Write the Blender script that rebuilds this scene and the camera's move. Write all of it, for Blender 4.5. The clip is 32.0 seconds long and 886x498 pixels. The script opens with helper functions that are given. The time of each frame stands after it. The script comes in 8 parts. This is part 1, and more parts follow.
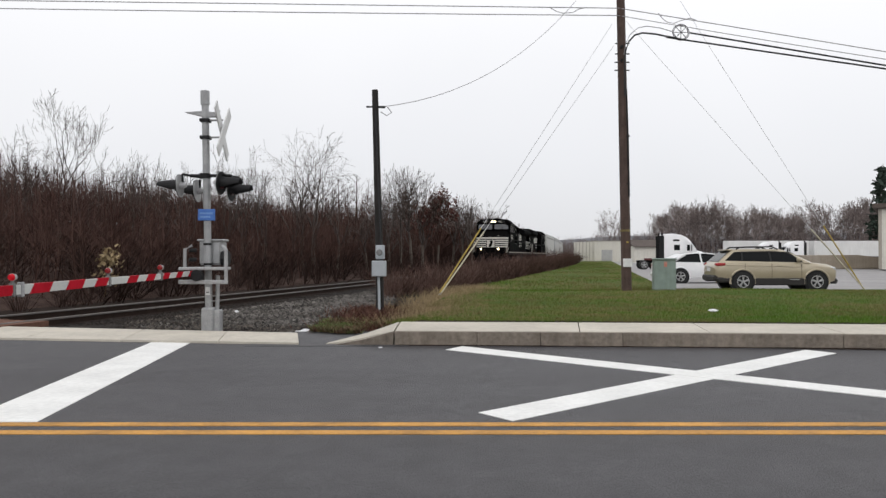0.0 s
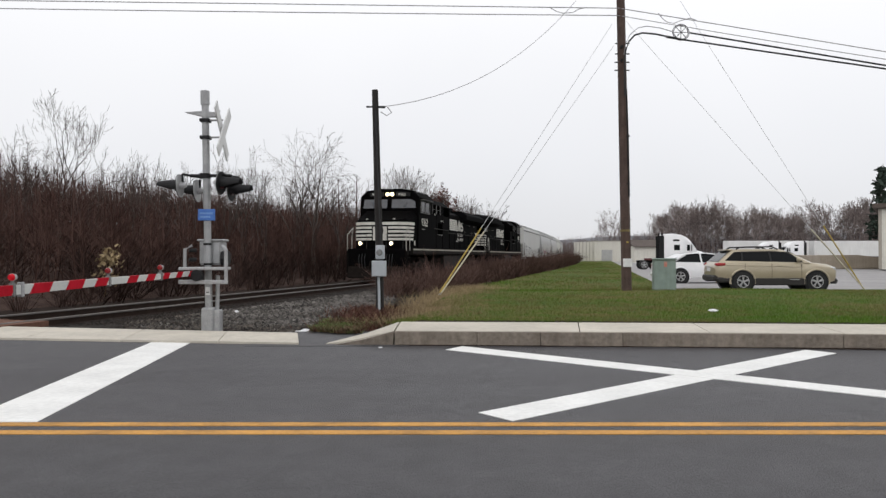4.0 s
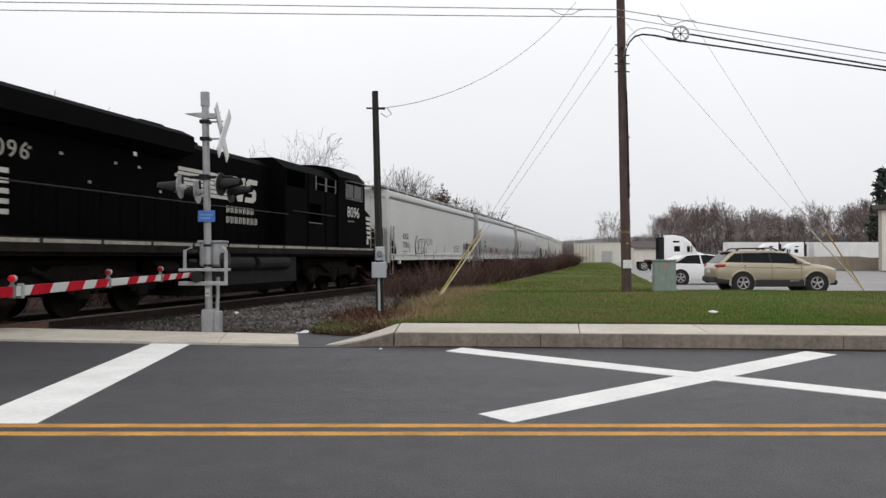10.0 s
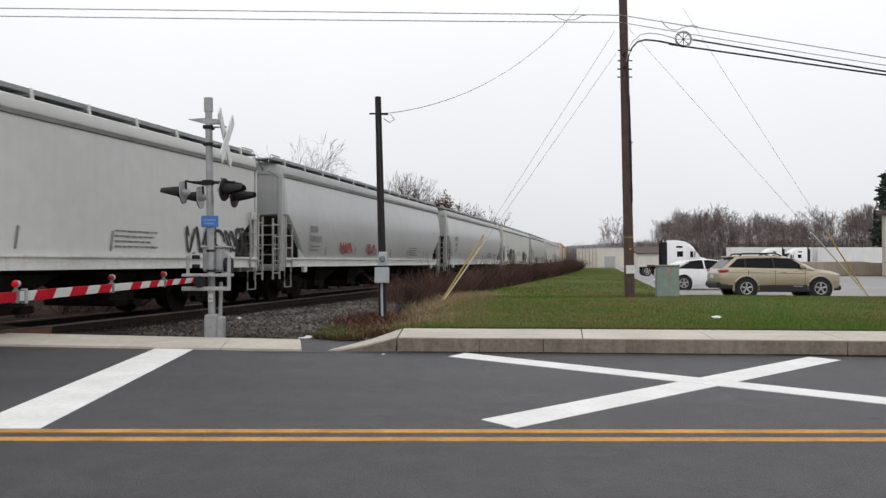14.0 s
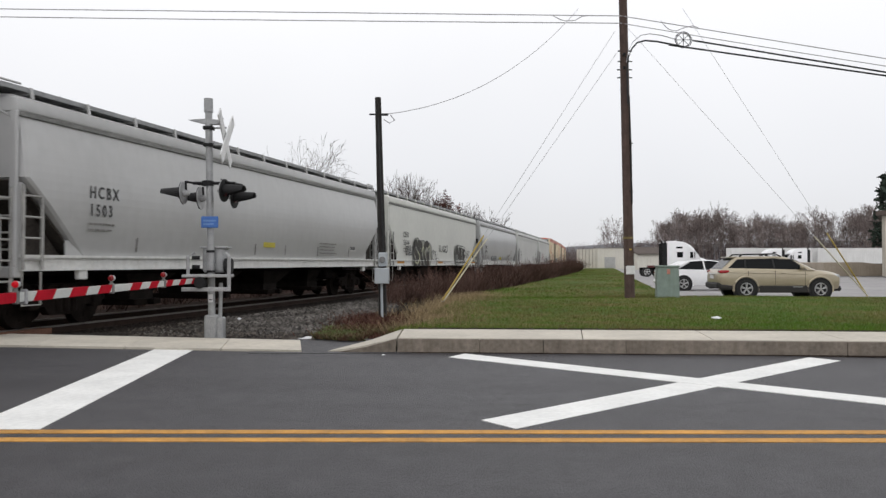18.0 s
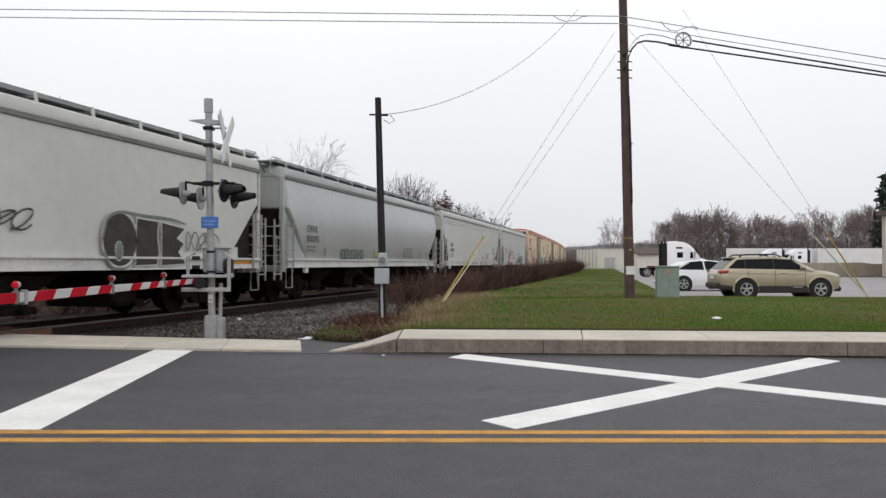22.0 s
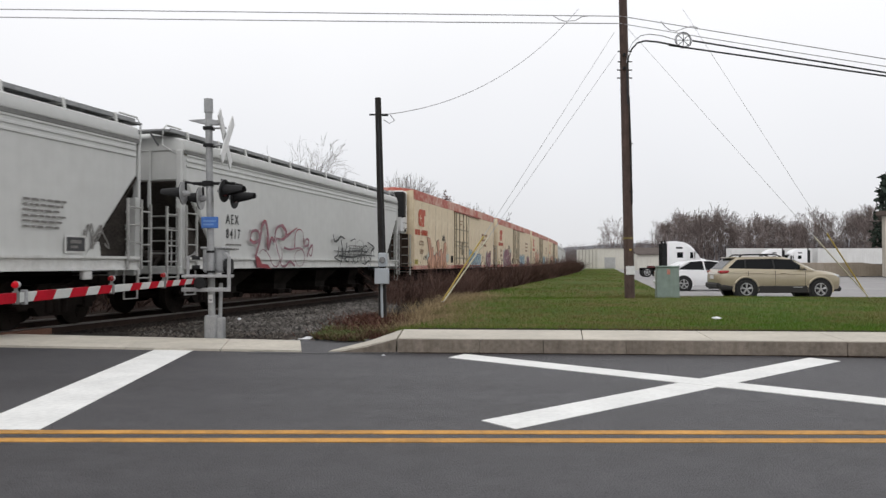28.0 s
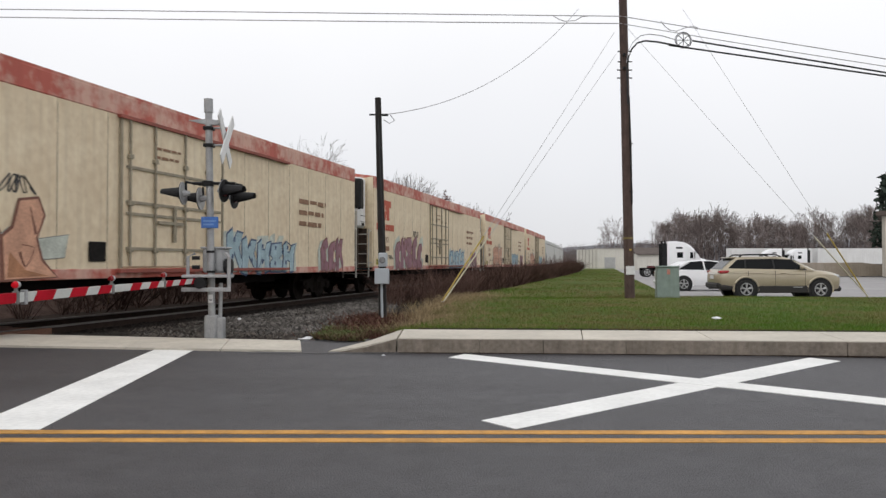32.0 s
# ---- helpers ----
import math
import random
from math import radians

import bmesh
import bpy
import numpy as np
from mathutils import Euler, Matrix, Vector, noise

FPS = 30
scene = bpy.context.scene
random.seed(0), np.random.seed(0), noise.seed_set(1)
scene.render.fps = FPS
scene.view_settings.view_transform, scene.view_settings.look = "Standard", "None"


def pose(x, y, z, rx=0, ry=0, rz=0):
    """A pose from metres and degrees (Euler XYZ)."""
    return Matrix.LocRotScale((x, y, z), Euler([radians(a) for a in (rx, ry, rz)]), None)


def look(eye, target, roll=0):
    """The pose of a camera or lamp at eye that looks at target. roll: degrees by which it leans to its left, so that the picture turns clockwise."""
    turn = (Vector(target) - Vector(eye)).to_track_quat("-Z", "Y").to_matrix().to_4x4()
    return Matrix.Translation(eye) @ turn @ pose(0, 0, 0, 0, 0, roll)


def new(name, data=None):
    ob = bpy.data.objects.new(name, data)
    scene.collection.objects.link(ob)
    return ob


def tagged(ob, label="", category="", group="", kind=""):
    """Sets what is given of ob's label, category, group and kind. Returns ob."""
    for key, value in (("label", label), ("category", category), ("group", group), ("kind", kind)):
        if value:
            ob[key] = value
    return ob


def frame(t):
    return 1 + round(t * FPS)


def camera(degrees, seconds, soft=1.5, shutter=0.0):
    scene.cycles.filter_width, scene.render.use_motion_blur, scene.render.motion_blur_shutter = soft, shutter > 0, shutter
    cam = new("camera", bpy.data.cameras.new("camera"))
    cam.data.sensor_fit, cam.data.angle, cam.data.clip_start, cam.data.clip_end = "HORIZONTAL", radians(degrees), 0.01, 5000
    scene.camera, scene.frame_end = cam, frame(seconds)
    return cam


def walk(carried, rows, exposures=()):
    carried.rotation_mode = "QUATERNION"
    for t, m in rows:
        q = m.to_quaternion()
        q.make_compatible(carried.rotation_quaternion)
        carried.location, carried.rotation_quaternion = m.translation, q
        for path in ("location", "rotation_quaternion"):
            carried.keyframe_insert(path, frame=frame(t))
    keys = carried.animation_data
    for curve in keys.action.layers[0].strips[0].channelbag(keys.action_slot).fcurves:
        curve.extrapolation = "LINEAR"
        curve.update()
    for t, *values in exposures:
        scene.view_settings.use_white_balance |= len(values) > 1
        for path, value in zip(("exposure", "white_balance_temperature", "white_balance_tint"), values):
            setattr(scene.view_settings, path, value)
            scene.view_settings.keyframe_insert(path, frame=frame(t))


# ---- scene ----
# ---------------------------------------------------------------- camera
cam = camera(58.92, 32.0, soft=1.4, shutter=0.2)
EYE = 1.33


def aim(down, right):
    """The tripod head: the horizon's drop below the picture's middle and the shift to the right, in units of 1388 to the radian."""
    return pose(0, 0, EYE, 90 + math.degrees(math.atan(down / 1388)), 0, math.degrees(math.atan(right / 1388)))


walk(cam, [(t, aim(11 + d, r)) for t, d, r in (
    (0, 0.6, 0), (5.5, 0.6, 0), (7, 0, 0), (9, 0, 0), (9.5, 2, 0), (10, 3, 0), (10.5, 4.4, 0), (11, 6, 0), (11.5, 6.3, 0.5),
    (12, 9, 1.2), (12.5, 10.4, 2), (13, 11, 3.8), (13.5, 11.8, 5), (14.5, 12.5, 5), (17, 13.2, 5), (19, 13.7, 5), (22, 14, 5), (32, 14, 5))])

# ---------------------------------------------------------------- sky and light: a bright overcast noon
world = bpy.data.worlds.new("overcast_sky")
scene.world = world
world.use_nodes = True
wn = world.node_tree
wn.nodes.clear()
w_out = wn.nodes.new("ShaderNodeOutputWorld")
w_bg = wn.nodes.new("ShaderNodeBackground")
w_sky = wn.nodes.new("ShaderNodeTexSky")
w_sky.sky_type, w_sky.sun_disc = "NISHITA", False
w_sky.sun_elevation, w_sky.sun_rotation = radians(38), radians(200)
w_geo = wn.nodes.new("ShaderNodeTexCoord")
w_sep = wn.nodes.new("ShaderNodeSeparateXYZ")
w_noise = wn.nodes.new("ShaderNodeTexNoise")
w_noise.inputs["Scale"].default_value, w_noise.inputs["Detail"].default_value = 2.2, 3
w_add = wn.nodes.new("ShaderNodeMath")
w_add.operation, w_add.inputs[1].default_value = "MULTIPLY_ADD", 0.16
w_ramp = wn.nodes.new("ShaderNodeValToRGB")
e = w_ramp.color_ramp.elements
e[0].position, e[0].color = 0.02, (0.68, 0.685, 0.715, 1)
e[1].position, e[1].color = 0.42, (1.06, 1.06, 1.08, 1)
w_mid = w_ramp.color_ramp.elements.new(0.19)
w_mid.color = (0.87, 0.875, 0.905, 1)
w_mix = wn.nodes.new("ShaderNodeMixRGB")
w_scale = wn.nodes.new("ShaderNodeVectorMath")
w_scale.operation, w_scale.inputs[3].default_value = "SCALE", 0.1
w_mix.inputs[0].default_value = 0.04
wn.links.new(w_geo.outputs["Generated"], w_sep.inputs[0])
wn.links.new(w_geo.outputs["Generated"], w_noise.inputs["Vector"])
wn.links.new(w_noise.outputs["Fac"], w_add.inputs[0])
wn.links.new(w_sep.outputs["Z"], w_add.inputs[2])
wn.links.new(w_add.outputs[0], w_ramp.inputs[0])
wn.links.new(w_sky.outputs[0], w_scale.inputs[0])
wn.links.new(w_ramp.outputs[0], w_mix.inputs[1])
wn.links.new(w_scale.outputs[0], w_mix.inputs[2])
wn.links.new(w_mix.outputs[0], w_bg.inputs["Color"])
w_bg.inputs["Strength"].default_value = 1.0
wn.links.new(w_bg.outputs[0], w_out.inputs[0])

sun = new("sun", bpy.data.lights.new("sun", "SUN"))
sun.data.energy, sun.data.angle, sun.data.color = 0.5, radians(40), (1.0, 0.97, 0.93)
sun.matrix_world = look((-20, -40, 45), (0, 10, 0))
scene.view_settings.exposure = 0.0

# ---------------------------------------------------------------- materials
MATS = {}


def mat(name, color, rough=0.7, metal=0.0, var=0.25, scale=3.0, bump=0.0, bump_scale=60.0, color2=None, spec=0.5,
        streak=0.0, coat=0.0, emit=0.0, alpha=1.0, island=0.0, trans=0.0, soft=0.14):
    """A painted or natural surface: a base colour with blotches at two scales, grain relief, upright dirt streaks."""
    if name in MATS:
        return MATS[name]
    m = bpy.data.materials.new(name)
    m.use_nodes = True
    nt = m.node_tree
    b = nt.nodes["Principled BSDF"]
    b.inputs["Roughness"].default_value, b.inputs["Metallic"].default_value = rough, metal
    b.inputs["Specular IOR Level"].default_value = spec
    b.inputs["Coat Weight"].default_value = coat
    b.inputs["Transmission Weight"].default_value = trans
    if emit:
        b.inputs["Emission Color"].default_value = (*color, 1)
        b.inputs["Emission Strength"].default_value = emit
    co = nt.nodes.new("ShaderNodeTexCoord")
    n1 = nt.nodes.new("ShaderNodeTexNoise")
    n1.inputs["Scale"].default_value, n1.inputs["Detail"].default_value = scale, 6
    nt.links.new(co.outputs["Object"], n1.inputs["Vector"])
    n2 = nt.nodes.new("ShaderNodeTexNoise")
    n2.inputs["Scale"].default_value, n2.inputs["Detail"].default_value = scale * 9, 3
    nt.links.new(co.outputs["Object"], n2.inputs["Vector"])
    blend = nt.nodes.new("ShaderNodeMath")
    blend.operation, blend.inputs[1].default_value = "MULTIPLY_ADD", 0.45
    nt.links.new(n2.outputs["Fac"], blend.inputs[0])
    half = nt.nodes.new("ShaderNodeMath")
    half.operation, half.inputs[1].default_value = "MULTIPLY", 0.55
    nt.links.new(n1.outputs["Fac"], half.inputs[0])
    nt.links.new(half.outputs[0], blend.inputs[2])
    ramp = nt.nodes.new("ShaderNodeValToRGB")
    c2 = color2 or tuple(c * (1 - var) for c in color)
    c1 = color if color2 else tuple(min(1, c * (1 + var * 0.6)) for c in color)
    ramp.color_ramp.elements[0].position, ramp.color_ramp.elements[0].color = 0.5 - soft, (*c2, 1)
    ramp.color_ramp.elements[1].position, ramp.color_ramp.elements[1].color = 0.5 + soft, (*c1, 1)
    nt.links.new(blend.outputs[0], ramp.inputs[0])
    out = ramp.outputs[0]
    if streak:
        mp = nt.nodes.new("ShaderNodeMapping")
        mp.inputs["Scale"].default_value = (7, 7, 0.35)
        nt.links.new(co.outputs["Object"], mp.inputs[0])
        n3 = nt.nodes.new("ShaderNodeTexNoise")
        n3.inputs["Scale"].default_value, n3.inputs["Detail"].default_value = 1.0, 5
        nt.links.new(mp.outputs[0], n3.inputs["Vector"])
        r3 = nt.nodes.new("ShaderNodeValToRGB")
        r3.color_ramp.elements[0].position, r3.color_ramp.elements[0].color = 0.42, (1, 1, 1, 1)
        r3.color_ramp.elements[1].position, r3.color_ramp.elements[1].color = 0.75, (1 - streak, 1 - streak * 1.08, 1 - streak * 1.2, 1)
        nt.links.new(n3.outputs["Fac"], r3.inputs[0])
        mul = nt.nodes.new("ShaderNodeMixRGB")
        mul.blend_type, mul.inputs[0].default_value = "MULTIPLY", 1
        nt.links.new(out, mul.inputs[1])
        nt.links.new(r3.outputs[0], mul.inputs[2])
        out = mul.outputs[0]
    if island:
        geo = nt.nodes.new("ShaderNodeNewGeometry")
        obj = nt.nodes.new("ShaderNodeObjectInfo")
        both = nt.nodes.new("ShaderNodeMath")
        both.operation = "ADD"
        nt.links.new(geo.outputs["Random Per Island"], both.inputs[0])
        nt.links.new(obj.outputs["Random"], both.inputs[1])
        fr = nt.nodes.new("ShaderNodeMath")
        fr.operation = "FRACT"
        nt.links.new(both.outputs[0], fr.inputs[0])
        mr = nt.nodes.new("ShaderNodeMapRange")
        mr.inputs["To Min"].default_value, mr.inputs["To Max"].default_value = 1 - island, 1 + island
        nt.links.new(fr.outputs[0], mr.inputs["Value"])
        hs = nt.nodes.new("ShaderNodeHueSaturation")
        nt.links.new(mr.outputs[0], hs.inputs["Value"])
        nt.links.new(out, hs.inputs["Color"])
        out = hs.outputs[0]
    nt.links.new(out, b.inputs["Base Color"])
    if bump:
        n4 = nt.nodes.new("ShaderNodeTexNoise")
        n4.inputs["Scale"].default_value, n4.inputs["Detail"].default_value = bump_scale, 5
        nt.links.new(co.outputs["Object"], n4.inputs["Vector"])
        bp = nt.nodes.new("ShaderNodeBump")
        bp.inputs["Strength"].default_value, bp.inputs["Distance"].default_value = bump, 0.02
        nt.links.new(n4.outputs["Fac"], bp.inputs["Height"])
        nt.links.new(bp.outputs[0], b.inputs["Normal"])
    MATS[name] = m
    return m


ASPHALT = mat("asphalt", (0.049, 0.047, 0.0515), 0.55, spec=0.45, var=0.34, scale=3.5, bump=0.9, bump_scale=70)


def weather_asphalt(m):
    """Fine pale aggregate, worn wheel tracks along the lanes and darker sealed patches."""
    nt = m.node_tree
    b = nt.nodes["Principled BSDF"]
    old = b.inputs["Base Color"].links[0].from_socket
    co = nt.nodes.new("ShaderNodeTexCoord")
    grit = nt.nodes.new("ShaderNodeTexNoise")
    grit.inputs["Scale"].default_value, grit.inputs["Detail"].default_value = 55, 4
    nt.links.new(co.outputs["Object"], grit.inputs["Vector"])
    r1 = nt.nodes.new("ShaderNodeMapRange")
    r1.inputs["From Min"].default_value, r1.inputs["From Max"].default_value = 0.32, 0.7
    r1.inputs["To Min"].default_value, r1.inputs["To Max"].default_value = 0.62, 1.5
    nt.links.new(grit.outputs["Fac"], r1.inputs["Value"])
    mp = nt.nodes.new("ShaderNodeMapping")
    mp.inputs["Scale"].default_value = (0.035, 0.62, 1)
    nt.links.new(co.outputs["Object"], mp.inputs[0])
    band = nt.nodes.new("ShaderNodeTexNoise")
    band.inputs["Scale"].default_value, band.inputs["Detail"].default_value = 1.6, 5
    nt.links.new(mp.outputs[0], band.inputs["Vector"])
    r2 = nt.nodes.new("ShaderNodeMapRange")
    r2.inputs["From Min"].default_value, r2.inputs["From Max"].default_value = 0.3, 0.7
    r2.inputs["To Min"].default_value, r2.inputs["To Max"].default_value = 0.84, 1.2
    nt.links.new(band.outputs["Fac"], r2.inputs["Value"])
    mul = nt.nodes.new("ShaderNodeMath")
    mul.operation = "MULTIPLY"
    nt.links.new(r1.outputs[0], mul.inputs[0])
    nt.links.new(r2.outputs[0], mul.inputs[1])
    hs = nt.nodes.new("ShaderNodeHueSaturation")
    nt.links.new(mul.outputs[0], hs.inputs["Value"])
    nt.links.new(old, hs.inputs["Color"])
    nt.links.new(hs.outputs[0], b.inputs["Base Color"])


weather_asphalt(ASPHALT)
LOT = mat("lot_asphalt", (0.3, 0.29, 0.29), 0.85, var=0.2, scale=0.3, bump=0.3)
WHITE_LINE = mat("road_white", (0.80, 0.80, 0.78), 0.7, var=0.12, scale=2.0, bump=0.3, bump_scale=80)
YELLOW_LINE = mat("road_yellow", (0.54, 0.27, 0.05), 0.7, var=0.35, scale=3.0, bump=0.3)
CONCRETE = mat("pale_concrete", (0.53, 0.49, 0.42), 0.85, var=0.16, scale=1.2, bump=0.3, island=0.05)
KERB = mat("stained_concrete", (0.235, 0.2, 0.165), 0.9, var=0.34, scale=1.9, bump=0.5, streak=0.25, island=0.06)
GRAVEL_BED = mat("gravel_bed", (0.042, 0.037, 0.032), 0.95, spec=0.1, scale=0.6, bump=1.0, bump_scale=25, color2=(0.017, 0.014, 0.012), soft=0.09)
# oil stain and the shade under the train, both in the colour
DARK_STONE = mat("oily_shaded_stone", (0.027, 0.022, 0.019), 0.9, spec=0.12, var=0.4, scale=8, island=0.5)
TRACK_BED = mat("oily_shaded_ballast", (0.018, 0.0145, 0.0125), 0.95, spec=0.1, var=0.5, scale=4, bump=1.0, bump_scale=25)
STONE = mat("ballast_stone", (0.115, 0.106, 0.098), 0.9, spec=0.15, scale=0.5, color2=(0.042, 0.037, 0.032), island=0.75, soft=0.09)
SOIL = mat("leaf_litter", (0.03, 0.02, 0.016), 0.95, spec=0.1, var=0.5, scale=2.5, bump=0.9, bump_scale=12)
LAWN_BASE = mat("lawn_soil", (0.05, 0.098, 0.016), 0.95, spec=0.1, scale=0.3, bump=0.8, bump_scale=30, color2=(0.13, 0.115, 0.04), soft=0.09)
BLADE = mat("grass_blade", (0.082, 0.155, 0.02), 0.8, spec=0.12, scale=0.22, color2=(0.155, 0.135, 0.052), island=0.28, soft=0.07)
STRAW = mat("dry_grass", (0.31, 0.235, 0.135), 0.9, spec=0.15, var=0.3, scale=2, island=0.3)
TWIG = mat("bare_twig", (0.092, 0.053, 0.044), 0.95, spec=0.1, var=0.35, scale=0.25, island=0.4)
TWIG_GREY = mat("grey_twig", (0.105, 0.086, 0.078), 0.95, spec=0.15, var=0.25, scale=0.3, island=0.3)
BRAMBLE = mat("bramble_stem", (0.112, 0.069, 0.057), 0.95, spec=0.1, var=0.35, scale=0.6, island=0.45)
RUSSET = mat("russet_leaf", (0.12, 0.052, 0.042), 0.9, spec=0.1, var=0.3, scale=2, island=0.4)
BARK = mat("bark", (0.14, 0.115, 0.095), 0.95, var=0.3, scale=3, bump=0.8, bump_scale=30)
NEEDLE = mat("conifer_needle", (0.025, 0.04, 0.028), 0.9, var=0.3, scale=3, island=0.3)
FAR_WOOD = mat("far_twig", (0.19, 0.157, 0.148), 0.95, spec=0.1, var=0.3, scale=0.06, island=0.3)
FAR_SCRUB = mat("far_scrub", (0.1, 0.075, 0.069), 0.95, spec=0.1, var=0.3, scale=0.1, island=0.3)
# pale blue-grey with the distance haze mixed into the hill's colour
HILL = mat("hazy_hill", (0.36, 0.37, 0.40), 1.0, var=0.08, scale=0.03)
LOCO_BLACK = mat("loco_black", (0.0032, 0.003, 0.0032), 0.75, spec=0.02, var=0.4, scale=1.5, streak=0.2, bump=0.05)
LOCO_TOP = mat("loco_roof", (0.0045, 0.0045, 0.005), 0.85, spec=0.03, var=0.3, scale=2)
LOCO_WHITE = mat("loco_white", (0.62, 0.60, 0.55), 0.6, var=0.2, scale=3)
# underframe and bogie colours hold grime plus the deep shade beneath the train
UNDER = mat("underframe_shade_grime", (0.008, 0.0065, 0.006), 0.9, spec=0.06, var=0.5, scale=3, bump=0.2)
TRUCK = mat("bogie_shade_grime", (0.013, 0.01, 0.0085), 0.9, spec=0.08, var=0.45, scale=4, bump=0.2)
FRAME_GREY = mat("cab_frame_grey", (0.16, 0.155, 0.15), 0.6, var=0.25, scale=5)
SILL_STRIPE = mat("dirty_sill_stripe", (0.36, 0.335, 0.28), 0.7, var=0.4, scale=2.5)
LOCO_TRUCK = mat("loco_bogie_shade_grime", (0.012, 0.0095, 0.008), 0.9, spec=0.06, var=0.5, scale=4, bump=0.2)
BRIGHT = mat("worn_grab_paint", (0.42, 0.40, 0.36), 0.6, var=0.2, scale=5)
GLASS = mat("dark_glass", (0.006, 0.007, 0.008), 0.12, var=0.1, spec=0.14)
CABGLASS = mat("cab_glass", (0.02, 0.025, 0.036), 0.08, var=0.1, spec=0.5)
LAMP_ON = mat("lit_headlamp", (1.0, 0.82, 0.5), emit=6.0)
RED_ON = mat("lit_red_lamp", (0.34, 0.004, 0.01), 0.45, spec=0.2, emit=0.5)
RED_LENS = mat("red_lens", (0.25, 0.01, 0.012), 0.25, spec=0.5)
RAIL = mat("rusty_rail", (0.026, 0.016, 0.012), 0.8, spec=0.15, var=0.3, scale=5)
RAILTOP = mat("worn_rail_head", (0.17, 0.155, 0.145), 0.6, var=0.2, scale=5, metal=0.4, spec=0.3)
TIE = mat("creosoted_tie", (0.022, 0.018, 0.015), 0.95, spec=0.15, var=0.4, scale=4, bump=0.6, island=0.3)
PLANK = mat("crossing_plank", (0.14, 0.072, 0.05), 0.9, spec=0.2, var=0.35, scale=3, bump=0.5, island=0.2)
GALV = mat("galvanised_steel", (0.36, 0.365, 0.37), 0.5, var=0.22, scale=6, metal=0.35)
ALU = mat("aluminium_paint", (0.36, 0.36, 0.365), 0.5, var=0.3, scale=5, metal=0.2)
BLACKP = mat("black_housing", (0.014, 0.014, 0.015), 0.6, spec=0.25, var=0.4, scale=8)
GATE_RED = mat("reflective_red", (0.40, 0.006, 0.018), 0.6, spec=0.1, var=0.2, scale=6)
GATE_WHITE = mat("reflective_white", (0.5, 0.51, 0.49), 0.5, var=0.12, scale=6)
BLUE = mat("blue_sign", (0.05, 0.15, 0.45), 0.5, var=0.15, scale=6)
SIGN_WHITE = mat("sign_white", (0.7, 0.7, 0.7), 0.5, var=0.15, scale=6)
POLE_DARK = mat("tarred_pole", (0.024, 0.021, 0.02), 0.9, var=0.5, scale=3, bump=0.7, streak=0.3)
POLE_BROWN = mat("weathered_pole", (0.098, 0.064, 0.055), 0.9, var=0.35, scale=3, bump=0.7, streak=0.35)
BOXGREY = mat("enamel_grey", (0.42, 0.45, 0.48), 0.5, var=0.1, scale=4)
BOXGREEN = mat("enamel_green", (0.22, 0.28, 0.25), 0.55, var=0.15, scale=4, streak=0.15)
GUARD_YELLOW = mat("guard_yellow", (0.42, 0.30, 0.06), 0.6, var=0.2, scale=4)
GUARD_PALE = mat("guard_pale", (0.55, 0.50, 0.38), 0.6, var=0.2, scale=4)
WIRE = mat("weathered_wire", (0.36, 0.35, 0.37), 0.7, var=0.1)
GUY = mat("guy_strand", (0.5, 0.5, 0.52), 0.6, var=0.1)
CABLE = mat("black_cable", (0.02, 0.02, 0.022), 0.7, var=0.1)
TAN_PAINT = mat("tan_car_paint", (0.42, 0.36, 0.26), 0.35, metal=0.35, var=0.05, scale=2, coat=0.6)
TAN_DARK = mat("grey_cladding", (0.02, 0.018, 0.016), 0.7, var=0.15, scale=6)
WHITE_PAINT = mat("white_car_paint", (0.78, 0.78, 0.79), 0.35, var=0.04, scale=2, coat=0.5)
TYRE = mat("tyre", (0.02, 0.02, 0.02), 0.9, var=0.3, scale=9)
ALLOY = mat("alloy", (0.5, 0.5, 0.5), 0.35, metal=0.7, var=0.1, scale=9)
TAIL = mat("tail_lamp", (0.35, 0.012, 0.015), 0.2, spec=0.8)
TRAILER = mat("trailer_white", (0.72, 0.72, 0.71), 0.55, var=0.08, scale=0.6, streak=0.12)
WAREHOUSE = mat("cream_wall", (0.66, 0.64, 0.58), 0.8, var=0.08, scale=0.3, streak=0.12)
TAN_WALL = mat("tan_wall", (0.40, 0.37, 0.32), 0.85, var=0.12, scale=0.6, streak=0.15)
ROOF_BROWN = mat("brown_roof", (0.09, 0.07, 0.06), 0.85, var=0.2, scale=1)
LITTER = mat("white_litter", (0.75, 0.76, 0.78), 0.6, var=0.1, scale=8)
BEIGE = mat("reefer_beige", (0.79, 0.675, 0.49), 0.6, scale=0.55, color2=(0.66, 0.53, 0.36), streak=0.12, soft=0.11)
REEF_RED = mat("reefer_red", (0.45, 0.10, 0.07), 0.65, scale=0.45, color2=(0.60, 0.36, 0.29), soft=0.07, streak=0.15)
LOGO_RED = mat("logo_red", (0.47, 0.07, 0.025), 0.6, var=0.15, scale=3)
REEF_WHITE = mat("unit_white", (0.72, 0.72, 0.72), 0.5, var=0.08, scale=3, streak=0.1)
FADED = mat("faded_print", (0.20, 0.19, 0.18), 0.8, var=0.3, scale=6)
DARK_PRINT = mat("dark_print", (0.05, 0.05, 0.052), 0.7, var=0.3, scale=6)
CAR_DARK = mat("shadow_grime", (0.02, 0.018, 0.017), 0.9, spec=0.1, var=0.4, scale=2)
YEL_LABEL = mat("yellow_label", (0.45, 0.38, 0.03), 0.6, var=0.15, scale=4)
ORANGE_LABEL = mat("orange_reflector", (0.6, 0.27, 0.03), 0.6, var=0.15, scale=4)
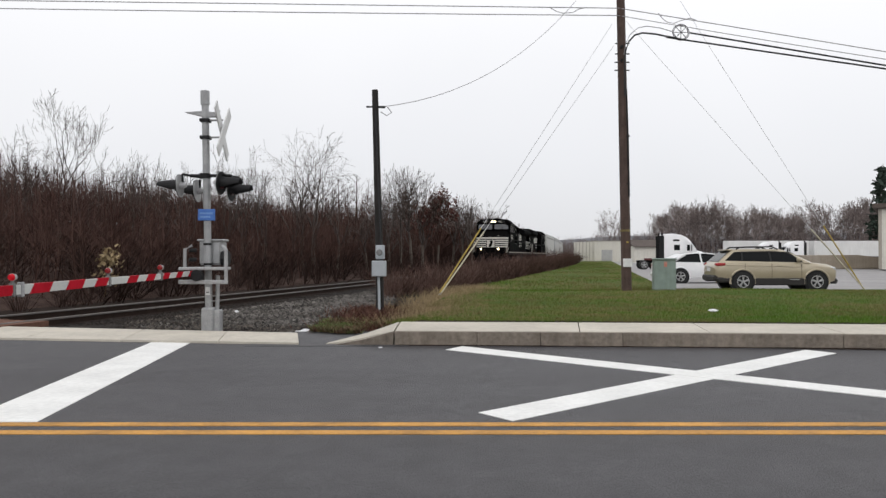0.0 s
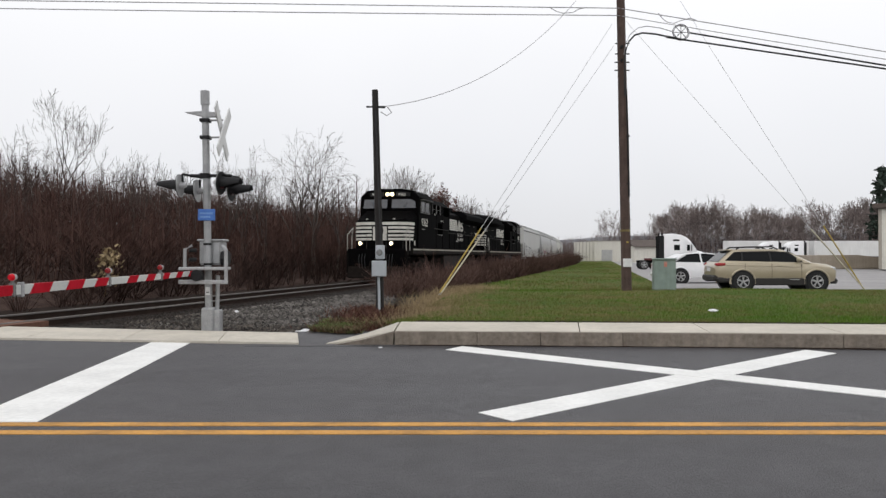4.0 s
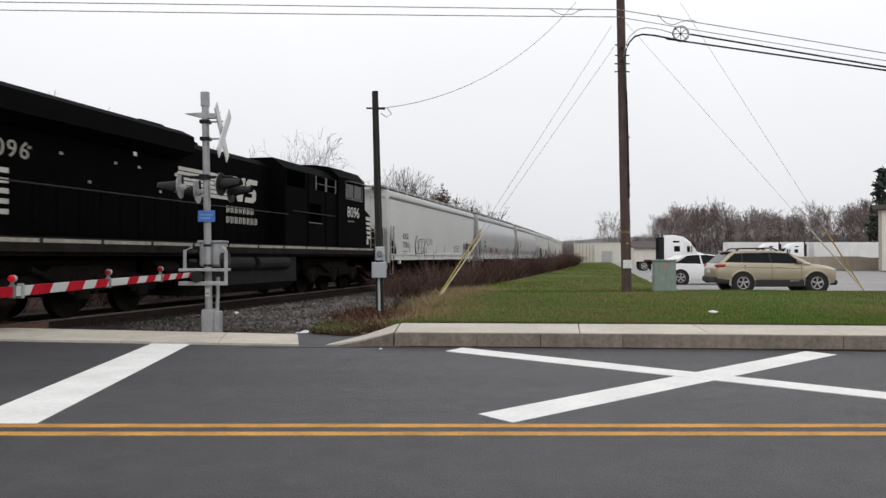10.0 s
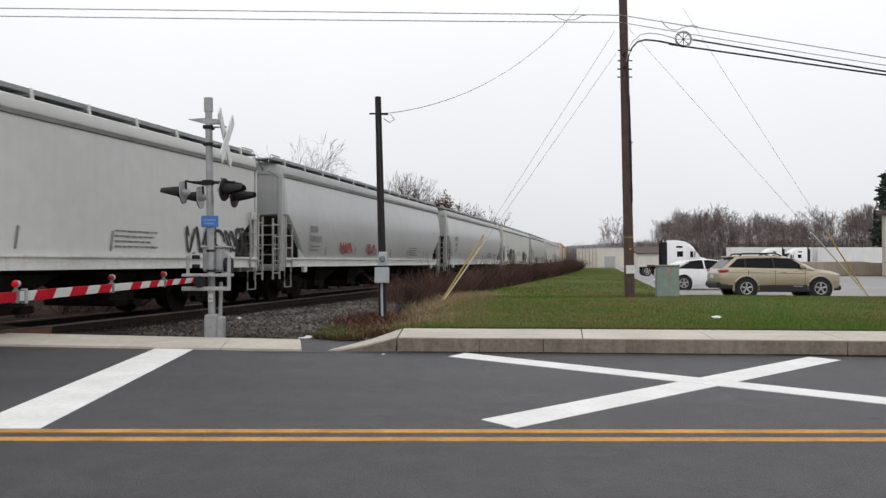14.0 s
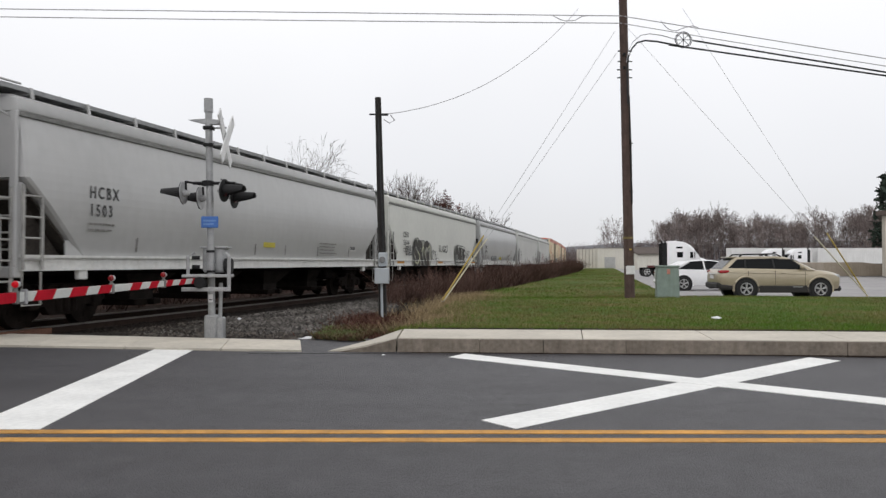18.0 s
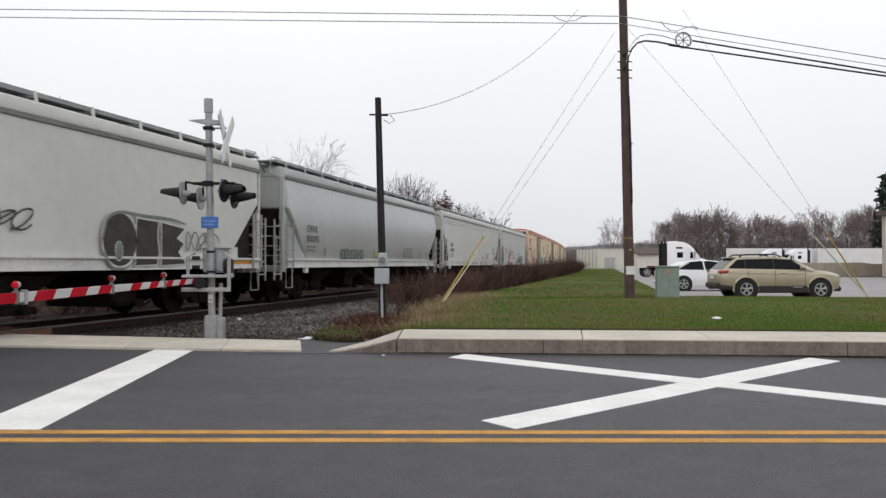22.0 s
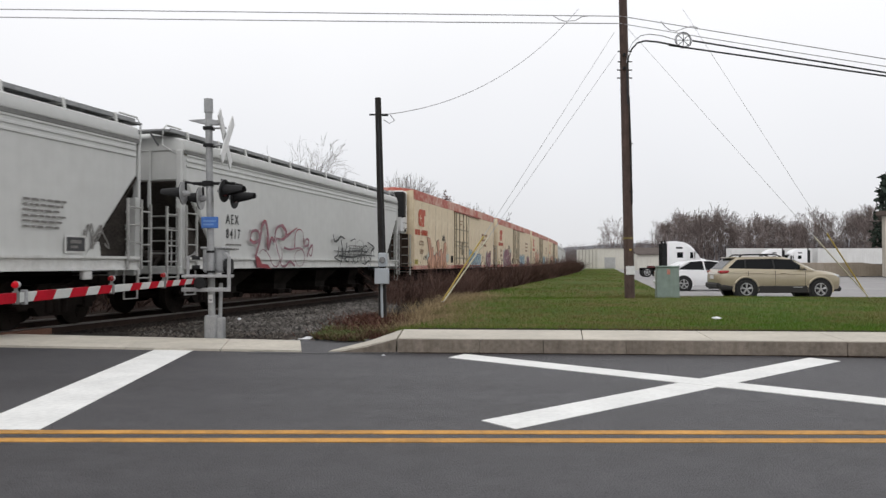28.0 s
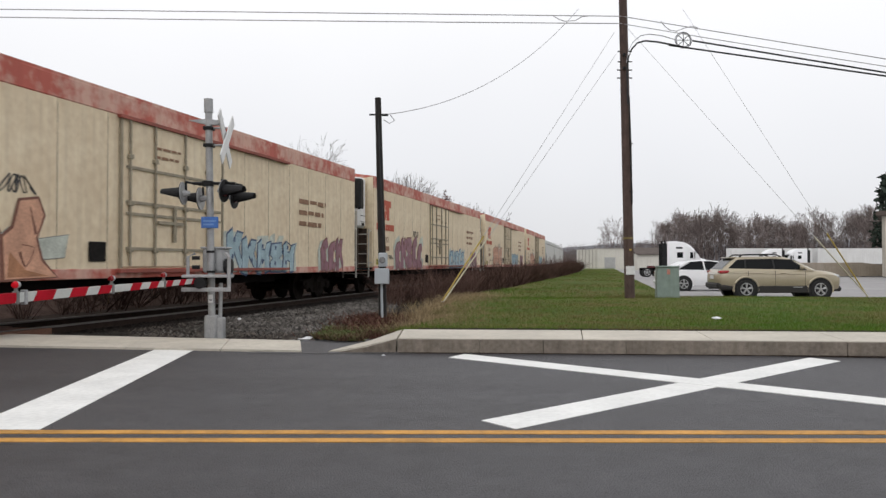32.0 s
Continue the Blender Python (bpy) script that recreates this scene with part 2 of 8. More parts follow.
BROWN_PRINT = mat("brown_print", (0.27, 0.15, 0.09), 0.8, var=0.3, scale=6)
# near-black for openings; the shade inside them is the colour itself
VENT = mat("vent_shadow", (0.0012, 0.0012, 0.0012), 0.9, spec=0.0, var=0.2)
BLUE_PRINT = mat("blue_print", (0.14, 0.27, 0.55), 0.6, var=0.2, scale=6)
BACKING_BROWN = mat("backing_brown", (0.078, 0.051, 0.043), 0.95, spec=0.1, var=0.5, scale=1.2, bump=1.0, bump_scale=6)
DIRTY_RAIL = mat("dirty_rail_paint", (0.36, 0.355, 0.34), 0.7, var=0.3, scale=4)
BROWN_STONE = mat("brown_stone", (0.075, 0.064, 0.055), 0.9, spec=0.15, scale=0.6, color2=(0.021, 0.017, 0.014), island=0.8, soft=0.09)

# ---------------------------------------------------------------- mesh tools
class Bag:
    """Vertices and faces of one mesh."""

    def __init__(self):
        self.v, self.f = [], []

    def add(self, verts, faces):
        n = len(self.v)
        self.v += [tuple(p) for p in verts]
        self.f += [tuple(i + n for i in q) for q in faces]
        return self

    def box(self, x0, x1, y0, y1, z0, z1, c=0.0):
        """A box with chamfered edges."""
        if x0 > x1: x0, x1 = x1, x0
        if y0 > y1: y0, y1 = y1, y0
        if z0 > z1: z0, z1 = z1, z0
        c = min(c, (x1 - x0) * 0.45, (y1 - y0) * 0.45, (z1 - z0) * 0.45)
        if c <= 0:
            v = [(x, y, z) for z in (z0, z1) for x, y in ((x0, y0), (x1, y0), (x1, y1), (x0, y1))]
            return self.add(v, [(3, 2, 1, 0), (4, 5, 6, 7), (0, 1, 5, 4), (1, 2, 6, 5), (2, 3, 7, 6), (3, 0, 4, 7)])
        ring = lambda a, z: [(x0 + a, y0 + c, z), (x0 + c, y0 + a, z), (x1 - c, y0 + a, z), (x1 - a, y0 + c, z),
                             (x1 - a, y1 - c, z), (x1 - c, y1 - a, z), (x0 + c, y1 - a, z), (x0 + a, y1 - c, z)]
        return self.rings([ring(c * 0.7, z0), ring(0, z0 + c), ring(0, z1 - c), ring(c * 0.7, z1)])

    def rings(self, rings, caps=True, closed=True):
        """Skins a row of equal rings of points."""
        n, m = len(self.v), len(rings[0])
        for r in rings:
            self.v += [tuple(p) for p in r]
        for k in range(len(rings) - 1):
            a, b = n + k * m, n + (k + 1) * m
            for i in range(m if closed else m - 1):
                j = (i + 1) % m
                self.f.append((a + i, a + j, b + j, b + i))
        if caps:
            self.f.append(tuple(n + i for i in reversed(range(m))))
            self.f.append(tuple(n + (len(rings) - 1) * m + i for i in range(m)))
        return self

    def tube(self, path, r, n=6, r1=None, caps=True):
        """A round bar along a path, tapering from r to r1."""
        path = [Vector(p) for p in path]
        r1 = r if r1 is None else r1
        rings = []
        for k, p in enumerate(path):
            d = (path[min(k + 1, len(path) - 1)] - path[max(k - 1, 0)]).normalized()
            up = Vector((0, 0, 1)) if abs(d.z) < 0.95 else Vector((1, 0, 0))
            a = d.cross(up).normalized()
            b = d.cross(a)
            q = r + (r1 - r) * k / max(1, len(path) - 1)
            rings.append([p + q * (math.cos(2 * math.pi * i / n) * a + math.sin(2 * math.pi * i / n) * b) for i in range(n)])
        return self.rings(rings, caps)

    def disc(self, c, axis, r, depth, n=20, r1=None):
        """A round slab from c along axis."""
        c, axis = Vector(c), Vector(axis).normalized()
        return self.tube([c, c + axis * depth], r, n, r1)

    def plate(self, outline, axis, a, b):
        """An outline in the plane across axis (x, y or z), given thickness from a to b."""
        put = {"x": lambda p, q: (q, p[0], p[1]), "y": lambda p, q: (p[0], q, p[1]), "z": lambda p, q: (p[0], p[1], q)}[axis]
        return self.rings([[put(p, a) for p in outline], [put(p, b) for p in outline]])

    @staticmethod
    def characters(n, size):
        """Worn characters as plain upright bars."""
        b = Bag()
        for k in range(n):
            x = -k * size * 0.72
            b.box(x, x - size * 0.16, 0, 0.004, 0, size).box(x - size * 0.32, x - size * 0.46, 0, 0.004, size * 0.1, size * 0.95)
        return b

    def mesh(self, name, material, smooth=False):
        me = bpy.data.meshes.new(name)
        me.from_pydata(self.v, [], self.f)
        me.materials.append(material)
        bm = bmesh.new()
        bm.from_mesh(me)
        bmesh.ops.recalc_face_normals(bm, faces=bm.faces)
        bm.to_mesh(me)
        bm.free()
        if smooth:
            me.polygons.foreach_set("use_smooth", [True] * len(me.polygons))
            me.set_sharp_from_angle(angle=radians(35))
        return me


def part(name, bag, material, parent, label="", smooth=False, m=None):
    ob = new(name, bag.mesh(name, material, smooth) if isinstance(bag, Bag) else bag)
    ob.parent = parent
    if m is not None:
        ob.matrix_basis = m
    return tagged(ob, label)


def thing(name, bag, material, label, category, group="", kind="", smooth=False, m=None):
    """A top-level thing: a mesh of its own, or an Empty when bag is None."""
    ob = new(name, bag.mesh(name, material, smooth) if bag is not None else None)
    if m is not None:
        ob.matrix_basis = m
    return tagged(ob, label, category, group, kind)


def soup(name, verts, faces, material):
    """A large mesh from arrays; faces is (n, 3) or (n, 4)."""
    me = bpy.data.meshes.new(name)
    faces = np.asarray(faces, dtype=np.int32)
    n, k = faces.shape
    me.vertices.add(len(verts))
    me.vertices.foreach_set("co", np.asarray(verts, dtype=np.float32).ravel())
    me.loops.add(n * k)
    me.loops.foreach_set("vertex_index", faces.ravel())
    me.polygons.add(n)
    me.polygons.foreach_set("loop_start", np.arange(0, n * k, k, dtype=np.int32))
    me.materials.append(material)
    me.update(calc_edges=True)
    me.validate()
    return me


TEXTS = {}


def letters(text, size, material, narrow=1.0, space=1.0, fat=0.006, shear=0.0):
    """A flat mesh of the built-in font, reading along -x when seen from +y, its lower left corner at the origin."""
    key = (text, size, material.name, narrow, space, fat)
    if key not in TEXTS:
        cu = bpy.data.curves.new("lettering", "FONT")
        cu.body, cu.size, cu.extrude, cu.offset, cu.resolution_u = text, size, 0.002, size * fat, 3
        cu.space_character, cu.shear = space, shear
        ob = bpy.data.objects.new("lettering", cu)
        scene.collection.objects.link(ob)
        me = bpy.data.meshes.new_from_object(ob.evaluated_get(bpy.context.evaluated_depsgraph_get()))
        bpy.data.objects.remove(ob)
        me.transform(Matrix(((-narrow, 0, 0, 0), (0, 0, 1, 0), (0, 1, 0, 0), (0, 0, 0, 1))))
        me.materials.clear()
        me.materials.append(material)
        TEXTS[key] = me
    return TEXTS[key]


# ---------------------------------------------------------------- the railway line, a very flat curve
X0, Y0, HEAD, CURVE, RAIL_Z = -8.943, 15.0, 0.2451, -0.00046, 0.064


def line(s):
    """The middle of the track at s metres from the crossing: x, y and the heading from +y towards +x."""
    h = HEAD + CURVE * s
    return X0 - (math.cos(h) - math.cos(HEAD)) / CURVE, Y0 + (math.sin(h) - math.sin(HEAD)) / CURVE, h


def beside(s, lat, z=0.0):
    """A point lat metres to the road's right-hand side of the track."""
    x, y, h = line(s)
    return Vector((x + lat * math.cos(h), y - lat * math.sin(h), z))


def sweep(profile, stations):
    """Rings of a (lat, z) profile along the line."""
    return [[beside(s, a, z) for a, z in profile] for s in stations]


# ---------------------------------------------------------------- ground, road, pavements
def structure(name, bag, material, label, category="ground", smooth=False):
    return thing(name, bag, material, label, category, kind="structure", smooth=smooth)


structure("ground", Bag().add([(-2500, -2500, -0.2), (2500, -2500, -0.2), (2500, 3500, -0.2), (-2500, 3500, -0.2)], [(0, 1, 2, 3)]), SOIL,
          "brown earth with leaf litter under bare scrub")
road = structure("road", Bag().plate([(-160, -3.2), (160, -3.2), (160, 4.0), (30, 9.3), (6.2, 11.0), (2.6, 11.58), (-0.7, 11.74), (-2.1, 11.68), (-7.0, 12.39), (-30, 15.5), (-160, 20)], "z", -0.25, 0.0), ASPHALT,
                 "dark grey asphalt two-lane road", "road")
lines = thing("centre_line", None, None, "double yellow centre line on the asphalt", "road marking", kind="structure")
for a, b in ((6.12, 6.245), (5.84, 5.965)):
    part("stripe", Bag().plate([(-160, a), (160, a), (160, b), (-160, b)], "z", 0.0, 0.005), YELLOW_LINE, lines)
thing("stop_line", Bag().plate([(-4.47, 12.07), (-3.86, 12.07), (-3.24, 6.27), (-3.86, 6.27)], "z", 0.0, 0.005), WHITE_LINE,
      "broad white stop line before the crossing", "road marking", kind="structure")
cross = thing("crossing_marking", None, None, "large white X painted on the asphalt", "road marking", kind="structure")
part("stroke", Bag().plate([(0.30, 6.64), (0.56, 6.30), (5.35, 10.67), (5.10, 11.05)], "z", 0.0, 0.005), WHITE_LINE, cross)
part("stroke", Bag().plate([(0.04, 11.05), (0.28, 11.47), (5.50, 6.61), (5.22, 6.35)], "z", 0.0, 0.0075), WHITE_LINE, cross)
# right-hand pavement behind a kerb, in slabs; the kerb's dark face in blocks
def kerb_y(x):
    return 11.74 - 0.048 * (x + 0.7) - 0.0075 * max(0.0, x) ** 1.6


pavement = structure("pavement", None, None, "pale concrete footway slabs with dark joints", "pavement")
kerb = structure("kerb", None, None, "stained concrete kerb stones along the road", "kerb")
SLAB_X = [-0.72, 2.02, 3.9, 5.8, 7.6, 9.4, 11.3, 13.2]
for a, b in zip(SLAB_X, SLAB_X[1:]):
    g = 0.008
    part("slab", Bag().plate([(a + g, kerb_y(a) + 0.005), (b - g, kerb_y(b) + 0.005), (b - g + 0.25, kerb_y(b) + 1.6), (a + g + (0.25 if a > 0 else 0.0), kerb_y(a) + 1.6)], "z", 0.02, 0.207), CONCRETE, pavement)
# dark soil-coloured strip for the shadow along the slabs' back edge
structure("soil_edge", Bag().rings([[(x + 0.25, kerb_y(x) + 1.6, 0.1), (x + 0.25, kerb_y(x) + 1.6, 0.212), (x + 0.25, kerb_y(x) + 1.76, 0.225), (x + 0.25, kerb_y(x) + 1.76, 0.1)] for x in SLAB_X]), SOIL, "dark strip standing in for the shadow edge along the footway", "soil")
x = -0.72
while x < 13:
    b = x + (random.uniform(0.8, 1.3) if x < 1.6 else random.uniform(2.4, 3.6))
    part("kerb_stone", Bag().plate([(x + 0.004, kerb_y(x)), (b - 0.006, kerb_y(b)), (b - 0.006, kerb_y(b) - 0.1 + random.uniform(-0.008, 0.008)), (x + 0.004, kerb_y(x) - 0.1 + random.uniform(-0.008, 0.008))], "z", -0.1, 0.2), KERB, kerb)
    x = b
structure("gutter_dirt", Bag().rings([[(x, kerb_y(x) - 0.09, 0.001), (x, kerb_y(x) - 0.09, 0.012), (x, kerb_y(x) - 0.115 - random.uniform(0, 0.05), 0.002)] for x in [-0.7 + 0.28 * k for k in range(50)]]), SOIL, "dark dirt in the gutter along the kerb", "dirt")
# the kerb's lowered nose
nose = Bag().rings([[(-1.76, 11.74, -0.02), (-1.72, 12.0, -0.02), (-1.72, 12.0, 0.01), (-1.76, 11.74, 0.01)],
                    [(-1.25, 11.76, -0.02), (-1.2, 12.6, -0.02), (-1.2, 12.6, 0.095), (-1.25, 11.76, 0.085)],
                    [(-0.74, 11.75, -0.02), (-0.74, 13.33, -0.02), (-0.74, 13.33, 0.206), (-0.74, 11.75, 0.204)]])
part("kerb_nose", nose, CONCRETE, pavement)
part("kerb_nose_face", Bag().rings([[(x, 11.66 + o, z) for o in (0, 0.085) for z in ((-0.05, h) if o == 0 else (h, -0.05))] for x, h in ((-1.6, 0.005), (-1.2, 0.075), (-0.74, 0.198))]), KERB, kerb)
apron = structure("apron", None, None, "pale concrete apron slabs flush with the road", "pavement")
for a, b in ((-2.14, -3.4), (-3.4, -4.95), (-4.95, -6.6), (-6.6, -8.4), (-8.4, -10.4), (-10.4, -12.4)):
    f = lambda v: 11.68 - (v + 2.14) * 0.146
    k = lambda v: 13.19 - (v + 2.14) * 0.21
    part("slab", Bag().plate([(a - 0.006, f(a)), (b + 0.006, f(b)), (b + 0.006 - 0.3, k(b)), (a - 0.006 - 0.3, k(a))], "z", -0.15, 0.035), CONCRETE, apron)
structure("driveway", Bag().plate([(-2.9, 11.5), (-0.5, 11.5), (-0.5, 13.6), (-1.3, 14.4), (-2.7, 13.6)], "z", -0.2, 0.006), ASPHALT, "patch of asphalt between apron and kerb", "ground")


# ---------------------------------------------------------------- lawn, lot, gravel
def lawn_edge(y):
    """Where the mown grass meets the scrub beside the track."""
    s = (y - Y0) / math.cos(0.23)
    base = beside(s, 5.2).x
    return max(base + 0.8, -0.9 + (y - 13.2) * 0.12) if y > 18 else -0.95 + (y - 13.2) * 0.28


def lawn_z(x, y):
    z = 0.16 + 0.03 * math.sin(x * 0.5) * math.sin(y * 0.4)
    return z - 0.12 * min(1, max(0, (y - 26.5) / 3.0))


lawn = Bag()
ys = [12.2, 13.0, 14, 16, 18, 20, 22, 24, 26, 27.5, 29, 32, 40, 60, 90, 130, 190]
xs_n = 24
for y in ys:
    far = 60.0 if y <= 27.5 else (60.0 if y < 29 else max(lawn_edge(y) + 2, 8.4 + (y - 29) * 0.2))
    for i in range(xs_n + 1):
        u = i / xs_n
        a = lawn_edge(max(y, 13.2))
        px = a + (far - a) * u ** 1.5
        py = y if y > 13.5 else max(y, kerb_y(px) + (1.3 if y < 13 else 1.75))
        lawn.v.append((px, py, lawn_z(px, py) - (0.12 if i == 0 else 0)))
for r in range(len(ys) - 1):
    for i in range(xs_n):
        a = r * (xs_n + 1) + i
        lawn.f.append((a, a + 1, a + xs_n + 2, a + xs_n + 1))
structure("lawn", lawn, LAWN_BASE, "mown green lawn with worn brown patches", "lawn")
structure("parking_lot", Bag().rings([[(x0, y, z - 0.3), (x0, y, z), (x1, y - 1.4, z), (x1, y - 1.4, z - 0.3)] for x0, x1, y, z in ((7.8, 200, 29, 0.0), (11.4, 210, 45, -0.01), (19, 240, 85, -0.16), (42, 270, 200, -0.18), (54, 280, 260, -0.18))]), LOT, "pale grey asphalt truck parking lot", "parking lot")
structure("gravel_bed", Bag().rings(sweep([(-3.6, -0.21), (-2.2, -0.13), (2.0, -0.12), (3.2, -0.16), (4.4, -0.19)], [-40, -20, 0, 20, 40, 70, 100, 150, 200, 300, 420]), caps=False, closed=False),
          GRAVEL_BED, "grey crushed stone ballast under the track")
structure("gravel_verge", Bag().add([(-10.5, 14.2, -0.05), (-2.3, 12.9, -0.05), (-1.0, 14.0, -0.05), (-1.3, 18.5, -0.05), (-1.5, 26, -0.1), (-2.6, 28, -0.15), (-6.1, 16.0, -0.06)],
                                    [(0, 1, 2, 3, 6), (3, 4, 5, 6)]), GRAVEL_BED, "loose grey gravel verge beside the track")


def scatter_stones(n, seed, lo, hi, lat0, lat1, z, size0, size1):
    """Little rough stones: a squashed octahedron each."""
    rng = np.random.default_rng(seed)
    base = np.array([(1, 0, 0), (-1, 0, 0), (0, 1, 0), (0, -1, 0), (0, 0, 1), (0, 0, -1)], float)
    tri = np.array([(0, 2, 4), (2, 1, 4), (1, 3, 4), (3, 0, 4)])
    pts = []
    while len(pts) < n:
        p = beside(lo + (hi - lo) * rng.uniform(0, 1) ** 1.4, rng.uniform(lat0, lat1))
        if p.y < 13.0 - (p.x + 2.14) * 0.21 + 0.35 or p.x > -1.25 - 0.03 * (p.y - 13):
            continue
        pts.append((p.x, p.y, z - 0.003 * max(0, p.y - 18)))
    pts = np.array(pts)
    size = size0 + (size1 - size0) * rng.uniform(0, 1, (n, 1, 1)) ** 2
    v = base[None] * size * rng.uniform(0.5, 1.2, (n, 6, 1)) * np.array([1, 1, 0.75])
    a = rng.uniform(0, 6.28, n)
    c, s_ = np.cos(a)[:, None], np.sin(a)[:, None]
    v = np.stack([v[..., 0] * c - v[..., 1] * s_, v[..., 0] * s_ + v[..., 1] * c, v[..., 2]], -1) + pts[:, None]
    return v.reshape(-1, 3), (tri[None] + 6 * np.arange(n)[:, None, None]).reshape(-1, 3)


structure("track_bed", Bag().rings(sweep([(-1.75, -0.128), (-1.5, -0.112), (1.5, -0.112), (1.8, -0.128)], [-40, -20, 0, 20, 40, 70, 100, 150, 200, 300, 420]), caps=False, closed=False), TRACK_BED, "dark ballast between the rails, oil and train shade in its colour")
tagged(new("ballast", soup("ballast", *scatter_stones(11500, 3, 4, 32, 1.9, 4.4, -0.105, 0.025, 0.1), STONE)), "loose grey crushed stones beside the rails", "gravel", kind="stuff")
tagged(new("ballast", soup("ballast", *scatter_stones(14500, 8, 0.5, 20, 3.0, 8.2, -0.042, 0.018, 0.085), STONE)), "loose grey crushed stones on the verge", "gravel", kind="stuff")
tagged(new("ballast", soup("ballast", *scatter_stones(7500, 13, -6, 5, 1.9, 4.4, -0.105, 0.025, 0.1), BROWN_STONE)), "dark brown crushed stones near the crossing", "gravel", kind="stuff")
tagged(new("ballast", soup("ballast", *scatter_stones(5500, 18, -6, 1.5, 3.0, 8.2, -0.042, 0.018, 0.09), BROWN_STONE)), "dark brown crushed stones near the crossing", "gravel", kind="stuff")
tagged(new("ballast", soup("ballast", *scatter_stones(15000, 9, -6, 32, -2.4, 2.5, -0.105, 0.025, 0.07), DARK_STONE)), "dark stones between the rails, oil and train shade in their colour", "gravel", kind="stuff")

# ---------------------------------------------------------------- track
track = structure("railway_track", None, None, "rusty steel rails on dark wooden ties", "railway track")
ST = [-40 + 4 * i for i in range(26)] + [70 + 10 * i for i in range(36)]
HEADP = [(-0.033, -0.035), (-0.036, -0.008), (-0.028, 0.0), (0.028, 0.0), (0.036, -0.008), (0.033, -0.035)]
WEBP = [(-0.07, -0.175), (-0.07, -0.16), (-0.012, -0.14), (-0.012, -0.04), (-0.03, -0.034), (0.03, -0.034), (0.012, -0.04), (0.012, -0.14), (0.07, -0.16), (0.07, -0.175)]
for lat in (-0.7535, 0.7535):
    rail = part("rail", Bag().rings(sweep([(lat + a, RAIL_Z + z) for a, z in WEBP], ST)), RAIL, track)
    part("rail_head", Bag().rings(sweep([(lat + a, RAIL_Z + z) for a, z in HEADP], ST)), RAILTOP, rail)
tie_me = Bag().box(-1.3, 1.3, -0.11, 0.11, -0.16, 0.0, 0.012).mesh("tie", TIE)
s = -6.5
while s < 62:
    x, y, h = line(s)
    part("tie", tie_me, TIE, track, m=pose(x, y, RAIL_Z - 0.166 + random.uniform(-0.012, 0.004), 0, 0, -math.degrees(h) + random.uniform(-1.5, 1.5)))
    s += 0.53
planks = structure("crossing_planks", None, None, "worn red-brown timber crossing planks between the rails", "level crossing")
for lat0, lat1 in ((-1.35, -1.1), (-1.09, -0.84), (-0.64, -0.33), (-0.32, -0.01), (0.0, 0.31), (0.32, 0.63), (0.85, 1.1)):
    part("plank", Bag().rings(sweep([(lat0, -0.12), (lat0, RAIL_Z - 0.01), (lat1, RAIL_Z - 0.01), (lat1, -0.12)], [-14, -8, -3, 0.75 + random.uniform(-0.15, 0.1)])), PLANK, planks)
# ---------------------------------------------------------------- rolling stock. x runs forwards, +y is the side towards the road, z from the rail head
def at(u, y, z):
    """Marks on a +y side: u metres along, y out, z up."""
    return pose(u, y, z)


def wheelset_bag(r):
    b = Bag()
    for sgn in (-1, 1):
        y = sgn * 0.73
        b.tube([(0, y - 0.065, 0), (0, y + 0.065, 0)], r, 28)
        b.tube([(0, y - sgn * 0.065, 0), (0, y - sgn * 0.09, 0)], r + 0.028, 28)
        b.tube([(0, y + sgn * 0.06, 0), (0, y + sgn * 0.09, 0)], r * 0.34, 12)
        for k in range(5):
            a = 2 * math.pi * k / 5
            b.box(math.cos(a) * r * 0.62 - 0.05, math.cos(a) * r * 0.62 + 0.05, y + sgn * 0.062, y + sgn * 0.078, math.sin(a) * r * 0.62 - 0.05, math.sin(a) * r * 0.62 + 0.05)
    b.tube([(0, -1.0, 0), (0, 1.0, 0)], 0.085, 10)
    return b


WHEEL_ME = wheelset_bag(0.457).mesh("wheelset", TRUCK)
LOCO_WHEEL_ME = wheelset_bag(0.533).mesh("wheelset", LOCO_TRUCK)
TURNING = []


def bogie(parent, x):
    """A two-axle freight bogie with cast side frames and springs."""
    b = Bag()
    for sgn in (-1, 1):
        y = sgn * 1.0
        b.plate([(-1.2, 0.52), (-1.1, 0.66), (-0.55, 0.72), (-0.42, 0.86), (0.42, 0.86), (0.55, 0.72), (1.1, 0.66), (1.2, 0.52), (0.95, 0.4), (0.6, 0.42),
                 (0.45, 0.24), (-0.45, 0.24), (-0.6, 0.42), (-0.95, 0.4)], "y", y - 0.09, y + 0.09)
        for k in (-0.89, 0.89):
            b.box(k - 0.14, k + 0.14, y - 0.12, y + 0.14, 0.36, 0.6, 0.03)
        for k in (-0.22, 0, 0.22):
            b.tube([(k, y + sgn * 0.06, 0.3), (k, y + sgn * 0.06, 0.62)], 0.09, 8)
    b.box(-0.25, 0.25, -1.2, 1.2, 0.6, 0.82, 0.04)
    ob = part("bogie", b, TRUCK, parent, m=pose(x, 0, 0))
    for k in (-0.89, 0.89):
        TURNING.append((part("wheelset", WHEEL_ME, TRUCK, ob, m=pose(k, 0, 0.457)), k, 0.457))
    return ob


